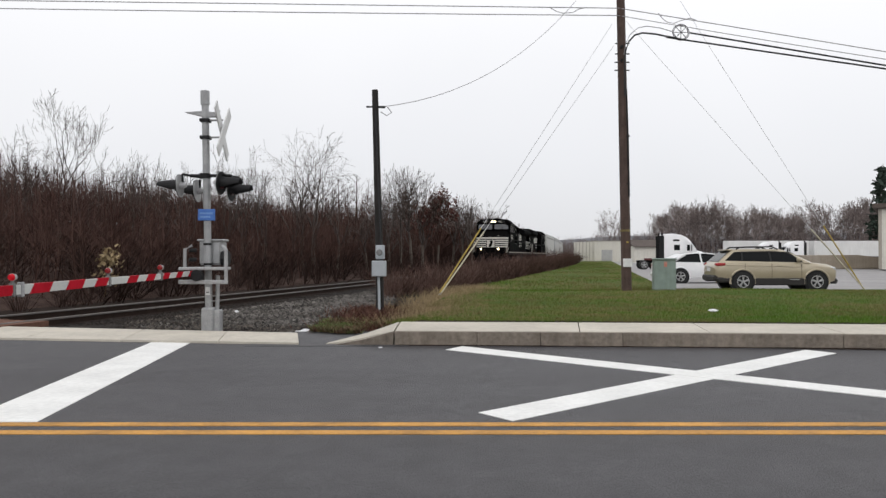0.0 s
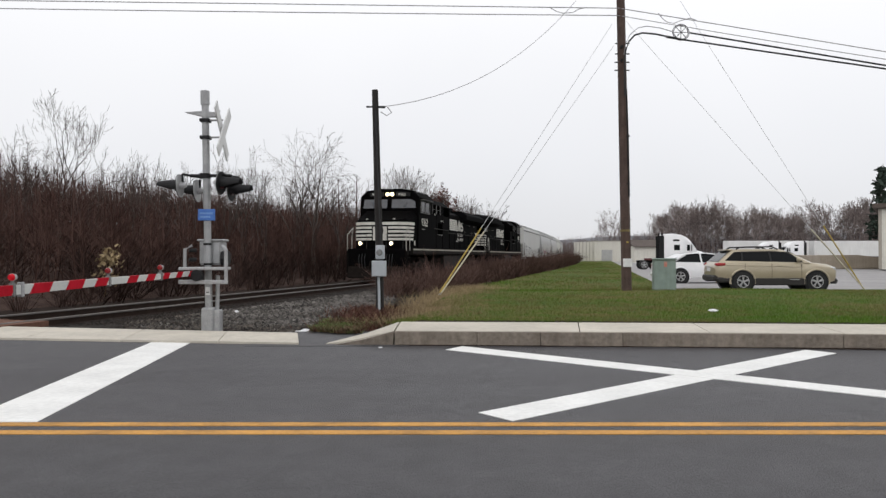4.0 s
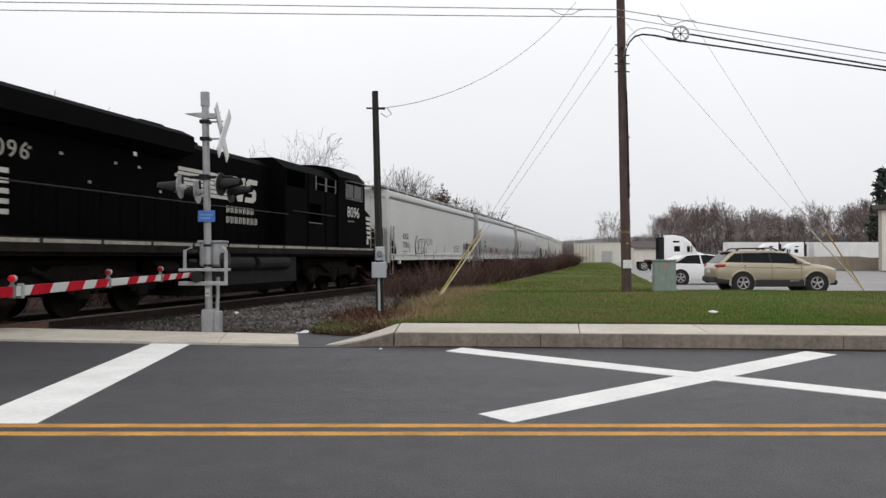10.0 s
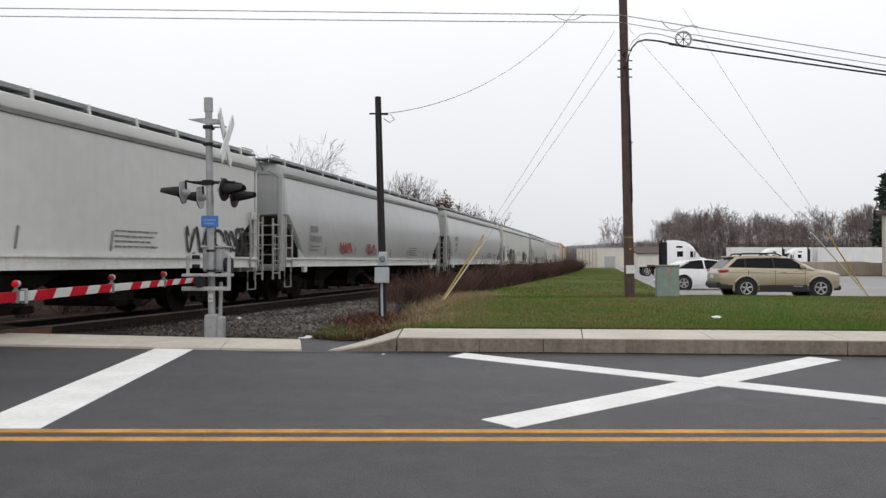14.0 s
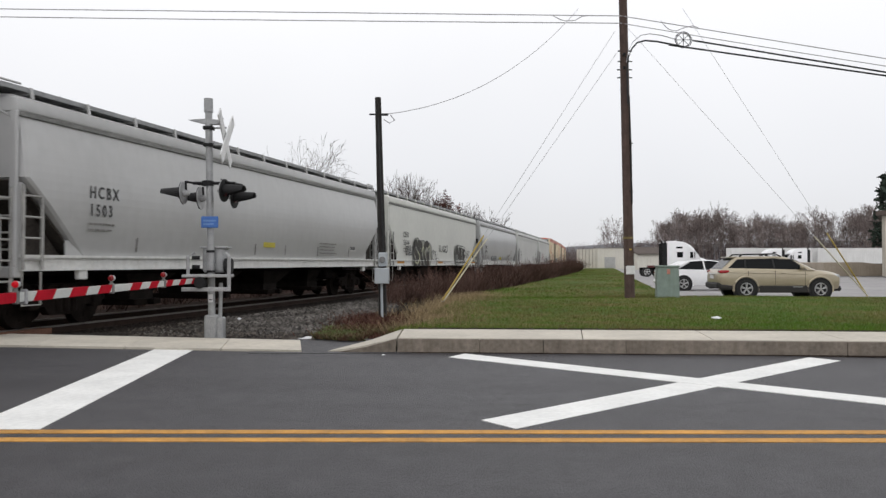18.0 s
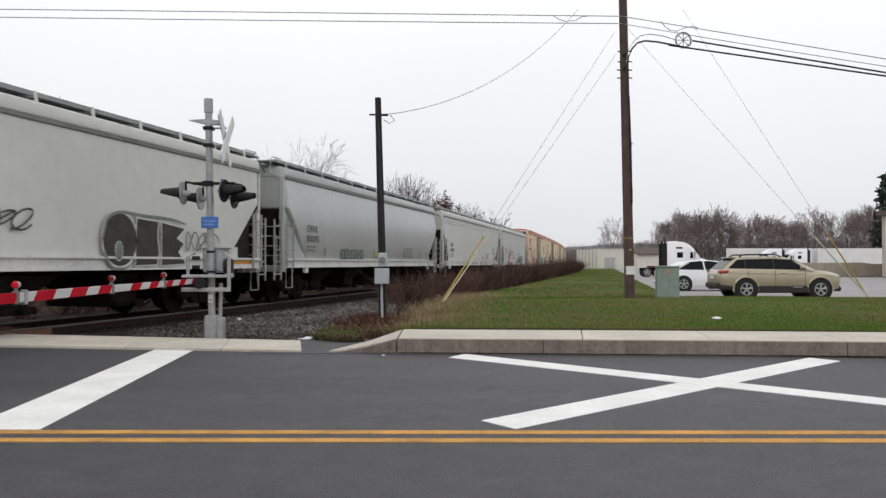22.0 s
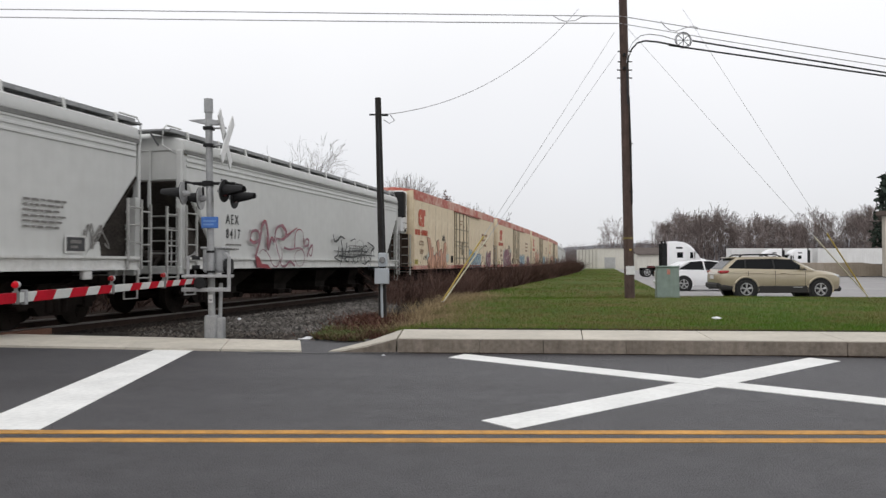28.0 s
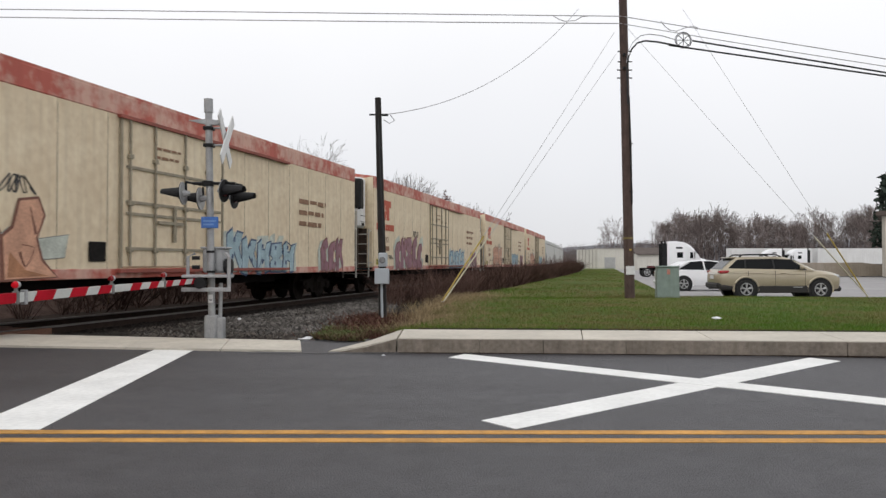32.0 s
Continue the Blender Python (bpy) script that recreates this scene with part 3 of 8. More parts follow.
def coupler(parent, x, sgn):
    b = Bag().box(x - sgn * 0.1, x - sgn * 0.75, -0.11, 0.11, 0.78, 0.98, 0.03)
    b.box(x - sgn * 0.02, x - sgn * 0.34, -0.16, 0.16, 0.72, 1.03, 0.05)
    b.tube([(x - sgn * 0.5, -0.3, 0.9), (x - sgn * 0.3, -0.32, 0.55), (x, -0.3, 0.48)], 0.03, 6)
    part("coupler", b, TRUCK, parent)


def ladder(x0, x1, y, z0, z1, n, r=0.018):
    b = Bag()
    for x in (x0, x1):
        b.box(x - 0.03, x + 0.03, y - 0.02, y + 0.02, z0, z1)
    for k in range(n):
        z = z0 + (z1 - z0) * (k + 0.5) / n
        b.tube([(x0, y, z), (x1, y, z)], r, 5)
    return b


def tag_strokes(rng, w, h, n, r, y):
    """Sprayed scrawl: jagged looping strokes with no letters in them."""
    b = Bag()
    for k in range(n):
        cx, pts = w * (k + 0.5) / n, []
        sx = w / n * rng.uniform(0.5, 0.75)
        ph, f1, f2 = rng.uniform(0, 6.28), rng.choice((1, 1, 2)), rng.choice((1, 2, 3))
        hz = h * rng.uniform(0.34, 0.5)
        for i in range(17):
            a = i * 0.37
            pts.append((-(cx + sx * math.sin(f1 * a * 0.8 + ph)), y, h * 0.5 + hz * math.sin(f2 * a * 0.7 + ph * 1.7)))
        b.rings([[(q[0] - r, y, q[2] - r * 0.4), (q[0] - r * 0.3, y + 0.004, q[2] + r), (q[0] + r, y, q[2] + r * 0.4), (q[0] + r * 0.3, y - 0.001, q[2] - r)] for q in pts])
    return b


GLYPHS = (((0, 0), (0.36, 0), (0.4, 0.42), (0.6, 0.4), (0.64, 0), (1, 0.04), (0.93, 0.6), (1.06, 1), (0.7, 0.93), (0.6, 0.68), (0.4, 0.7), (0.3, 1.06), (0, 0.95), (0.08, 0.5)),
          ((0.02, 0), (0.95, 0.05), (1.02, 0.42), (0.72, 0.5), (0.98, 0.66), (0.9, 1.02), (0.1, 0.98), (-0.06, 0.62), (0.24, 0.5), (-0.02, 0.36)),
          ((0.1, -0.02), (0.5, 0.06), (0.9, -0.04), (1.04, 0.3), (0.7, 0.34), (0.68, 0.7), (1.0, 0.76), (0.86, 1.08), (0.3, 0.96), (-0.02, 0.7), (0.04, 0.3)),
          ((0.0, 0.02), (0.4, -0.02), (0.44, 0.56), (0.98, 0.02), (1.06, 0.3), (0.76, 0.6), (1.02, 1.0), (0.62, 1.04), (0.36, 0.74), (0.3, 1.1), (-0.04, 0.98)))


def bubble_letters(rng, w, h, n, y, edge=0.07):
    """Fat sprayed shapes side by side, in two layers: body and outline."""
    body, rim = Bag(), Bag()
    for k in range(n):
        g, ww = GLYPHS[rng.randrange(4)], w / n
        lean, hh = rng.uniform(-0.15, 0.3), h * rng.uniform(0.82, 1.08)
        ring = [(-(ww * (k + 0.06 + 0.92 * (q[0] + rng.uniform(-0.04, 0.04)) + lean * (q[1] - 0.5) * 0.4)), hh * (0.02 + 0.93 * (q[1] + rng.uniform(-0.03, 0.03)))) for q in g]
        m = len(ring)
        c = (sum(q[0] for q in ring) / m, sum(q[1] for q in ring) / m)
        body.plate(ring, "y", y + 0.003 + 0.0006 * k, y + 0.006 + 0.0006 * k)
        out = max(0.035, ww * edge)
        big = []
        for q in ring:
            d = Vector((q[0] - c[0], q[1] - c[1]))
            d = d + d.normalized() * out
            big.append((c[0] + d.x, c[1] + d.y))
        rim.plate(big, "y", y, y + 0.0025)
        for j in range(2):
            u0, v0 = c[0] + rng.uniform(-0.2, 0.2) * ww, c[1] + (j - 0.5) * 0.42 * h
            rim.plate([(u0, v0), (u0 + 0.12 * ww, v0 + 0.02 * h), (u0 + 0.08 * ww, v0 + 0.13 * h), (u0 - 0.03 * ww, v0 + 0.1 * h)], "y", y + 0.009 + 0.0006 * k, y + 0.011 + 0.0006 * k)
        a_, b_ = ring[rng.randrange(m)], ring[rng.randrange(m)]
        rim.plate([(a_[0], a_[1]), (b_[0], b_[1]), (b_[0], b_[1] + 0.035), (a_[0], a_[1] + 0.035)], "y", y + 0.009 + 0.0006 * k, y + 0.011 + 0.0006 * k)
    return body, rim


def bars(rows, h, w, gap, y):
    """Lines of small print as plain bars, a bar for each word, one line below another."""
    b = Bag()
    g = random.Random(rows * 100 + int(w * 10))
    for k in range(rows):
        x, end = 0.0, w * (1 - 0.09 * (k % 3))
        while x < end:
            n = min(end - x, w if rows == 1 else h * g.uniform(2.2, 5.0))
            b.box(-x, -x - n, y, y + 0.004, -k * gap, -k * gap - h * g.uniform(0.72, 1.0))
            x += n + h * 0.7
    return b


# ----- covered hopper wagon
def hopper(L, paint, label, bulge=0.05, top=4.05, end_dark=True, bands=0, seed=1, mark="", number="", posts=True, mark_u=3.0, mark_z=2.75, mark_mat=None, mark_size=0.42, roof=None, slope=2.62, front_panel=False, inset=0.97):
    rng = random.Random(seed)
    car = thing("hopper_wagon", None, None, label, "freight wagon", "wagons of the train")
    a, W = L / 2 - inset, 1.58 if bulge < 0.05 else 1.54
    sill_paint = MATS['sill_paint']
    # body: rings from the slope sheets up to the roof
    def ring(z, w, l, c=0.12):
        n, out = 10, []
        for sx, sy in ((1, 1), (-1, 1), (-1, -1), (1, -1)):
            pts = [(sx * l, sy * (w - c)), (sx * (l - c * 0.3), sy * (w - c * 0.3)), (sx * (l - c), sy * w)]
            out += pts if sx * sy > 0 else pts[::-1]
        return [(x, y, z) for x, y in out]
    flat = 1.0 if bulge < 0.05 else 0.0
    levels = [(1.38, W - 0.02 + 0.02 * flat, a - 1.62), (1.38 + (slope - 1.38) * 0.3, W - 0.005 + 0.005 * flat + bulge * 0.35, a - 1.13), (1.38 + (slope - 1.38) * 0.62, W + bulge * 0.75, a - 0.62), (slope - 0.02, W + bulge, a - 0.03), (slope, W + bulge, a),
              (max(3.35, slope + 0.1), W + bulge * 0.8, a), (top - 0.12, W, a), (top, W - 0.02, a)]
    zs = sorted(set([q[0] for q in levels] + [1.38 + (top - 0.12 - 1.38) * k / 16 for k in range(17)]))
    girth = lambda z: W + bulge * math.sin(math.pi * min(1, max(0, (z - 1.38) / (top - 1.5)))) if bulge >= 0.05 else W
    reach = lambda z: float(np.interp(z, [1.38, slope], [a - 1.62, a]))
    levels = [(z, girth(z) if z < top else W - 0.02, reach(z)) for z in zs]
    body = part("body", Bag().rings([ring(*q) for q in levels]), paint, car)
    rf = [(top + 0.003, W + 0.03, a + 0.04), (top + 0.05, W + 0.045, a + 0.04), (top + 0.24, W + 0.0, a + 0.04), (top + 0.31, W - 0.16, a + 0.02), (top + 0.42, 0.62, a - 0.05), (top + 0.45, 0.45, a - 0.1)]
    part("roof", Bag().rings([ring(*q) for q in rf]), roof or paint, car, smooth=True)
    hatch_me = Bag().box(-0.8, 0.8, -0.33, 0.33, 0, 0.14, 0.05).mesh("hatch_cover", paint)
    for k in range(10):
        part("hatch_cover", hatch_me, paint, car, m=pose((k - 4.5) * (2 * a - 1.4) / 10, 0, top + 0.44))
    # running boards round the hatches
    n = int(L / 1.55)
    for sgn in (-1, 1):
        for k in range(6):
            y = sgn * (0.66 + 0.11 * k)
            part("board_slat", Bag().box(-a - 0.2, a + 0.2, y, y + sgn * 0.098, top + 0.45, top + 0.49), MATS["grating"], car)
        part("board_edge", Bag().box(-a - 0.2, a + 0.2, sgn * 1.32, sgn * 1.34, top + 0.42, top + 0.51), MATS["grating"], car)
        br = Bag().plate([(sgn * 1.342, 0.54), (sgn * 1.37, 0.54), (sgn * 1.42, 0.24), (sgn * 1.36, 0.24)], "x", -0.03, 0.03).box(-0.03, 0.03, sgn * 0.6, sgn * 1.34, 0.41, 0.465).mesh("bracket", paint)
        for k in range(n):
            part("bracket", br, paint, car, m=pose(-a + 0.5 + (2 * a - 1.0) * k / (n - 1), 0, top - 0.02))
    for sgn in (-1, 1):
        # the dark groove under the roof band is put into the chord's grey
        part("top_chord", Bag().box(-a, a, sgn * (W - 0.03), sgn * (W + 0.035), top - 0.092, top - 0.002, 0.01), MATS["chord_shade_grime"], car, "top chord darkened by grime and groove shade")
        endb = Bag()
        for k in range(4):
            endb.box(sgn * (a + 0.1 + 0.1 * k), sgn * (a + 0.17 + 0.1 * k), -1.33, 1.33, top + 0.41, top + 0.45)
        for y in (-0.9, 0.9):
            endb.tube([(sgn * a, y, top + 0.1), (sgn * (a + 0.4), y, top + 0.42)], 0.025, 5)
        part("end_platform", endb, MATS["grating"], car)
        for y in (-1.3, 1.3):
            rl = Bag().tube([(sgn * (a - 0.3), y, top + 0.56), (sgn * (a + 0.3), y, top + 0.56), (sgn * (a + 0.44), y, top + 0.44), (sgn * (a + 0.46), y, top + 0.06), (sgn * (a + 0.1), y * 1.1, top - 0.1)], 0.022, 6)
            part("end_grab", rl, paint, car)
        box = Bag().box(sgn * (a + 0.02), sgn * (a + 0.34), -0.5, 0.4, top + 0.2, top + 0.4, 0.02)
        part("end_step", box, paint, car)
    if bands:
        for sgn in (-1, 1):
            bb = Bag()
            for k in range(bands):
                bb.box(-a + 0.1, a - 0.1, sgn * (W - 0.02), sgn * (W + 0.025), top - 0.14 - 0.13 * k, top - 0.08 - 0.13 * k, 0.01)
            part("side_rib", bb, paint, car)
    if front_panel:
        part("side_panel", Bag().rings([[(x, y, z) for x, z in ((a - 1.62, 1.39), (a, 1.39), (a, slope - 0.01))] for y in (W - 0.03, W + 0.012)]), paint, car)
    for ex in (-1, 1):
        for sgn in (-1, 1):
            part("gusset", Bag().plate([(ex * (reach(1.39) - 0.08), 1.39), (ex * (reach(1.39) + 0.4), 1.39), (ex * (reach(1.7) + 0.06), 1.7), (ex * (reach(1.7) - 0.1), 1.7)], "y", sgn * (W - 0.03), sgn * (W + 0.006)), paint, car)
    # side sill and end frames
    for sgn in (-1, 1):
        part("side_sill", Bag().box(-a + 0.02, a - 0.02, sgn * 1.4, sgn * 1.6, 1.14, 1.4, 0.02).box(-a, a, sgn * 1.38, sgn * 1.66, 1.36, 1.41).box(-a, a, sgn * 1.38, sgn * 1.64, 1.12, 1.16), sill_paint, car)
    for ex in (-1, 1):
        f = Bag()
        for sgn in (-1, 1):
            f.box(ex * (a + 0.02), ex * (a - 0.1), sgn * 1.44, sgn * 1.58, 1.14, 2.7)
        f.box(ex * (a - 0.12), ex * (a + 0.1), -1.58, 1.58, 1.0, 1.2, 0.02)
        f.box(ex * (a - 0.4), ex * (a - 0.3), -1.3, 1.3, 1.0, 1.15)
        part("end_frame", f, paint, car)
        rise, nx = slope - 1.38, 0.045
        lo, hi = (a - 1.6, 1.36), (a + 0.005, slope - 0.03)
        dn = Vector((rise, -1.62)).normalized() * nx
        sl = Bag().rings([[(ex * (q[0] + k * dn.x), y, q[1] + k * dn.y) for q in (lo, hi) for k in (0.2, 1.0)] for y in (-1.5, 1.5)])
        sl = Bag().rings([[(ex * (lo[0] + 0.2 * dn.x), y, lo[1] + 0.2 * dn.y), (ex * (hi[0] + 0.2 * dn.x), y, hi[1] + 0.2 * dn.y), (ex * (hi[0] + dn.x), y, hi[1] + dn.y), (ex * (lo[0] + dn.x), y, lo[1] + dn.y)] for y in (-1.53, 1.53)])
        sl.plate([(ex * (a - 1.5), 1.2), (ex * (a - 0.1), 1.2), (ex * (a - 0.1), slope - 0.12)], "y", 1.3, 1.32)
        # dark sheet over the painted slope, the open bay's shade in its colour
        part("slope_sheet", sl, MATS["bay_shade_grime"], car, "slope sheet, dark with stains and the bay's shade")
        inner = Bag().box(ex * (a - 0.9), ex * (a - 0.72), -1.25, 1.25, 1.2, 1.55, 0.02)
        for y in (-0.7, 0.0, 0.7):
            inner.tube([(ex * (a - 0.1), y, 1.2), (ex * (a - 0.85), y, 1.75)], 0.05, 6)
        part("bay_brace", inner, MATS["bay_shade_grime"], car)
        part("brake_cylinder", Bag().tube([(ex * (a - 0.55), 0.15, 1.42), (ex * (a - 0.55), 0.75, 1.42)], 0.17, 12), MATS["bay_shade_grime"], car)
        for sgn in (-1, 1):
            part("jacking_pad", Bag().box(ex * (a - 1.75), ex * (a - 1.5), sgn * 1.5, sgn * 1.62, 0.94, 1.13, 0.02), sill_paint, car)
            part("sill_step", Bag().tube([(ex * (a - 0.05), sgn * 1.6, 1.1), (ex * (a - 0.05), sgn * 1.6, 0.5), (ex * (a - 0.5), sgn * 1.6, 0.5), (ex * (a - 0.5), sgn * 1.6, 1.1)], 0.022, 6), DIRTY_RAIL, car)
        for sgn in (-1, 1):
            part("ladder", ladder(ex * (a + 0.0), ex * (a - 0.46), sgn * 1.66, 1.14, 2.66, 4, 0.02), DIRTY_RAIL, car)
            part("ladder", ladder(ex * (a + 0.1), ex * (a + 0.56), sgn * 1.5, 0.75, 2.6, 5, 0.02), DIRTY_RAIL, car)
        e2 = Bag()
        for z in (1.5, 1.8, 2.1, 2.4):
            e2.tube([(ex * (a + 0.12), 1.5, z), (ex * (a + 0.12), 0.75, z)], 0.02, 5)
        e2.box(ex * (a + 0.1), ex * (a + 0.16), 0.72, 0.78, 1.1, 2.6)
        e2.tube([(ex * (a + 0.15), 0.3, 1.2), (ex * (a + 0.15), -0.6, 2.2)], 0.04, 6)
        e2.tube([(ex * (a + 0.3), 1.45, 1.15), (ex * (a + 0.3), 1.45, 2.1), (ex * (a + 0.3), -1.45, 2.1), (ex * (a + 0.3), -1.45, 1.15)], 0.025, 5)
        part("end_rail", e2, DIRTY_RAIL, car)
        part("brake_wheel", Bag().tube([(ex * (a + 0.34), -0.5 + 0.26 * math.cos(q), 2.1 + 0.26 * math.sin(q)) for q in [math.pi * k / 8 for k in range(17)]], 0.018, 5), TRUCK, car)
        coupler(car, ex * L / 2, ex)
        bogie(car, ex * (L / 2 - 2.75))
        for sgn in (-1, 1):
            part("end_post", Bag().box(ex * (a + 0.01), ex * (a + 0.09), sgn * 1.42, sgn * 1.58, 1.2, top, 0.02), paint, car)
            part("end_rib", Bag().box(ex * (a + 0.0), ex * (a + 0.06), sgn * 0.62, sgn * 0.7, 2.62, top, 0.01), paint, car)
    # underside: centre sill, hopper chutes, brake gear
    part("centre_sill", Bag().box(-L / 2 + 0.6, L / 2 - 0.6, -0.2, 0.2, 0.8, 1.2), UNDER, car)
    for k in range(4):
        x = (k - 1.5) * 3.35
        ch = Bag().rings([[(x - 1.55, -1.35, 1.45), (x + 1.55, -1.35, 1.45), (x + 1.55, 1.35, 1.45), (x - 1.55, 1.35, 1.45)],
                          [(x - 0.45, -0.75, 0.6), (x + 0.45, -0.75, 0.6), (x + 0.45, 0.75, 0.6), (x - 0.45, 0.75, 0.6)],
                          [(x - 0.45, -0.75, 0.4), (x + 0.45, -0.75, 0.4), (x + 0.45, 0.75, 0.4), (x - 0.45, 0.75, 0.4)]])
        part("chute", ch, MATS["underbody_shade_grime"], car)
        part("outlet_gate", Bag().box(x - 0.5, x + 0.5, -0.95, 0.95, 0.28, 0.42, 0.03).tube([(x, 0.9, 0.35), (x, 1.12, 0.35)], 0.07, 8), TRUCK, car)
    part("brake_pipe", Bag().tube([(-a, 1.1, 1.05), (a, 1.1, 1.05)], 0.03, 6).box(-5.9, -5.2, 0.6, 1.2, 0.7, 1.1, 0.05), UNDER, car)
    # marks on the road side
    S = W + 0.012
    if mark:
        mm = mark_mat or DARK_PRINT
        if mark == 4:
            for row, count in ((0, mark), (1.05, number)):
                part("worn_mark", Bag.characters(count, mark_size * 0.75), mm, car, m=at(mark_u, S + bulge, mark_z - mark_size * row))
            mark = ""
    if mark:
        part("reporting_mark", letters(mark, mark_size, mm, 0.8, 1.4, 0.012), mm, car, m=at(mark_u, S + bulge, mark_z))
        part("wagon_number", letters(number, mark_size, mm, 0.8, 1.4, 0.012), mm, car, m=at(mark_u, S + bulge, mark_z - mark_size * 1.05))
    part("small_print", bars(2, 0.045, 0.8, 0.12, 0), FADED, car, m=at(mark_u, S + bulge * 0.8, mark_z - mark_size * 1.45))
    if posts:
        for u in (0.17, 0.32, 0.45, 0.55, 0.68, 0.83):
            part("panel_brace", Bag().plate([(0, 0), (0.05, 0), (-0.02, 0.42), (-0.07, 0.42)], "y", 0, 0.006), FADED, car, m=at(a - 2 * a * u, S + bulge * 0.4, 1.5))
    part("stencil", bars(4, 0.045, 1.5, 0.11, 0), FADED, car, m=at(-a + 6.2, S + bulge * 0.8, 1.95))
    return car, a, S


def decal(car, name, bag, material, u, y, z, label=""):
    if name == "black_plate":
        b = [max(abs(v[i]) for v in bag.v) for i in (0, 2)]
        part("plate_border", Bag().box(0.05, -b[0] - 0.05, -0.004, 0.0, -0.04, b[1] + 0.04), MATS["sill_paint"], car, m=at(u, y, z))
        part("plate_print", Bag().box(-b[0] * 0.2, -b[0] * 0.8, 0.006, 0.009, b[1] * 0.55, b[1] * 0.8).box(-b[0] * 0.2, -b[0] * 0.6, 0.006, 0.009, b[1] * 0.2, b[1] * 0.4), FADED, car, m=at(u, y, z))
    return part(name, bag, material, car, label, m=at(u, y, z))
mat("chord_shade_grime", (0.19, 0.19, 0.182), 0.7, var=0.35, scale=1.5)
# chutes and locomotive sill: shade of the underside mixed into the grime colour
mat("underbody_shade_grime", (0.02, 0.017, 0.015), 0.9, spec=0.1, var=0.5, scale=2.5)
mat("bay_shade_grime", (0.05, 0.043, 0.038), 0.85, spec=0.15, var=0.5, scale=2.5)
mat("sill_paint", (0.66, 0.66, 0.64), 0.55, var=0.14, scale=1.5, streak=0.12)
mat("grating", (0.29, 0.295, 0.3), 0.6, var=0.3, scale=4, metal=0.2)


# ----- refrigerated box wagon
mat("seam_grime", (0.55, 0.46, 0.32), 0.8, var=0.5, scale=1.5)


mat("end_brown", (0.06, 0.038, 0.027), 0.85, var=0.5, scale=2)

def reefer(L, label, seed, logo=True):
    rng = random.Random(seed)
    car = thing("refrigerator_wagon", None, None, label, "freight wagon", "wagons of the train")
    a, W, T = L / 2 - 0.65, 1.6, 4.84
    front = a - 0.85
    n = 16
    w = (front + a) / n
    panel = Bag().box(0.005, w - 0.005, -W, W, 1.14, T - 0.44, 0.006).mesh("side_panel", BEIGE)
    seam = Bag().box(-0.012, 0.012, W - 0.02, W + 0.004, 1.15, T - 0.45).mesh("panel_seam", MATS["seam_grime"])
    for k in range(n):
        part("side_panel", panel, BEIGE, car, m=pose(-a + k * w, 0, 0))
        if k:
            part("panel_seam", seam, MATS["seam_grime"], car, m=pose(-a + k * w, 0, 0))
    part("body", Bag().box(-a + 0.02, front - 0.02, -W + 0.012, W - 0.012, 1.1, T - 0.42), BEIGE, car)
    part("roof_band", Bag().box(-a, front, -W - 0.01, W + 0.01, T - 0.44, T, 0.02), REEF_RED, car, "faded red upper band")
    part("roof", Bag().rings([[(x, y, z) for y, z in ((-W, T), (-W, T + 0.05), (-0.6, T + 0.18), (0.6, T + 0.18), (W, T + 0.05), (W, T))] for x in (-a, front)]), REEF_RED, car)
    part("side_sill", Bag().box(-a, front, -W - 0.01, W + 0.01, 0.95, 1.15, 0.015), REEF_RED, car, "faded red lower sill")
    part("underframe", Bag().box(-L / 2 + 0.5, L / 2 - 0.5, -0.3, 0.3, 0.72, 0.96).box(-6, 6, -1.2, 1.2, 0.7, 0.96), UNDER, car)
    for ex in (-1, 1):
        coupler(car, ex * L / 2, ex)
        bogie(car, ex * (L / 2 - 3.1))
        x = front if ex > 0 else -a
        for y in (1.3, -1.56):
            part("corner_post", Bag().box(x, x + ex * 0.06, y, y + 0.26, 1.1, T, 0.02), BEIGE, car)
        e = Bag()
        for y in (1.5, 0.95):
            e.tube([(x + ex * 0.42, y, 0.7), (x + ex * 0.42, y, 2.66 if ex > 0 else 3.3)], 0.035, 6)
        for z in (0.85, 1.25, 1.65, 2.05, 2.45) + ((2.85, 3.2) if ex < 0 else ()):
            e.tube([(x + ex * 0.42, 0.95, z), (x + ex * 0.42, 1.5, z)], 0.022, 5)
        for z in (1.3, 2.6):
            e.tube([(x, 1.5, z), (x + ex * 0.42, 1.5, z)], 0.022, 5)
        part("end_ladder", e, BRIGHT, car)
        part("end_platform", Bag().box(x, x + ex * 1.1, -1.5, 1.5, 1.0, 1.08), UNDER, car)
        part("end_wall", Bag().box(x, x + ex * 0.04, -1.3, 1.3, 2.7, T - 0.02, 0.01), BEIGE, car)
        part("lower_end_wall", Bag().box(x, x + ex * 0.045, -1.3, 1.3, 1.1, 2.7, 0.01), BEIGE if ex < 0 else MATS["end_brown"], car)
    # cooling unit on the leading end
    part("cooling_unit", Bag().box(front + 0.05, front + 0.8, -1.2, 1.26, 2.72, T - 0.06, 0.1), REEF_WHITE, car, "white cooling unit")
    part("unit_grille", Bag().box(front + 0.36, front + 0.83, 0.5, 1.29, 3.45, T - 0.12, 0.08), BLACKP, car, "black unit grille")
    for z in (2.95, 3.2):
        part("unit_seam", Bag().box(front + 0.12, front + 0.74, 1.255, 1.264, z, z + 0.02), UNDER, car)
    part("unit_vent", Bag().box(front + 0.3, front + 0.6, 1.255, 1.275, 2.8, 2.92, 0.01), BLACKP, car)
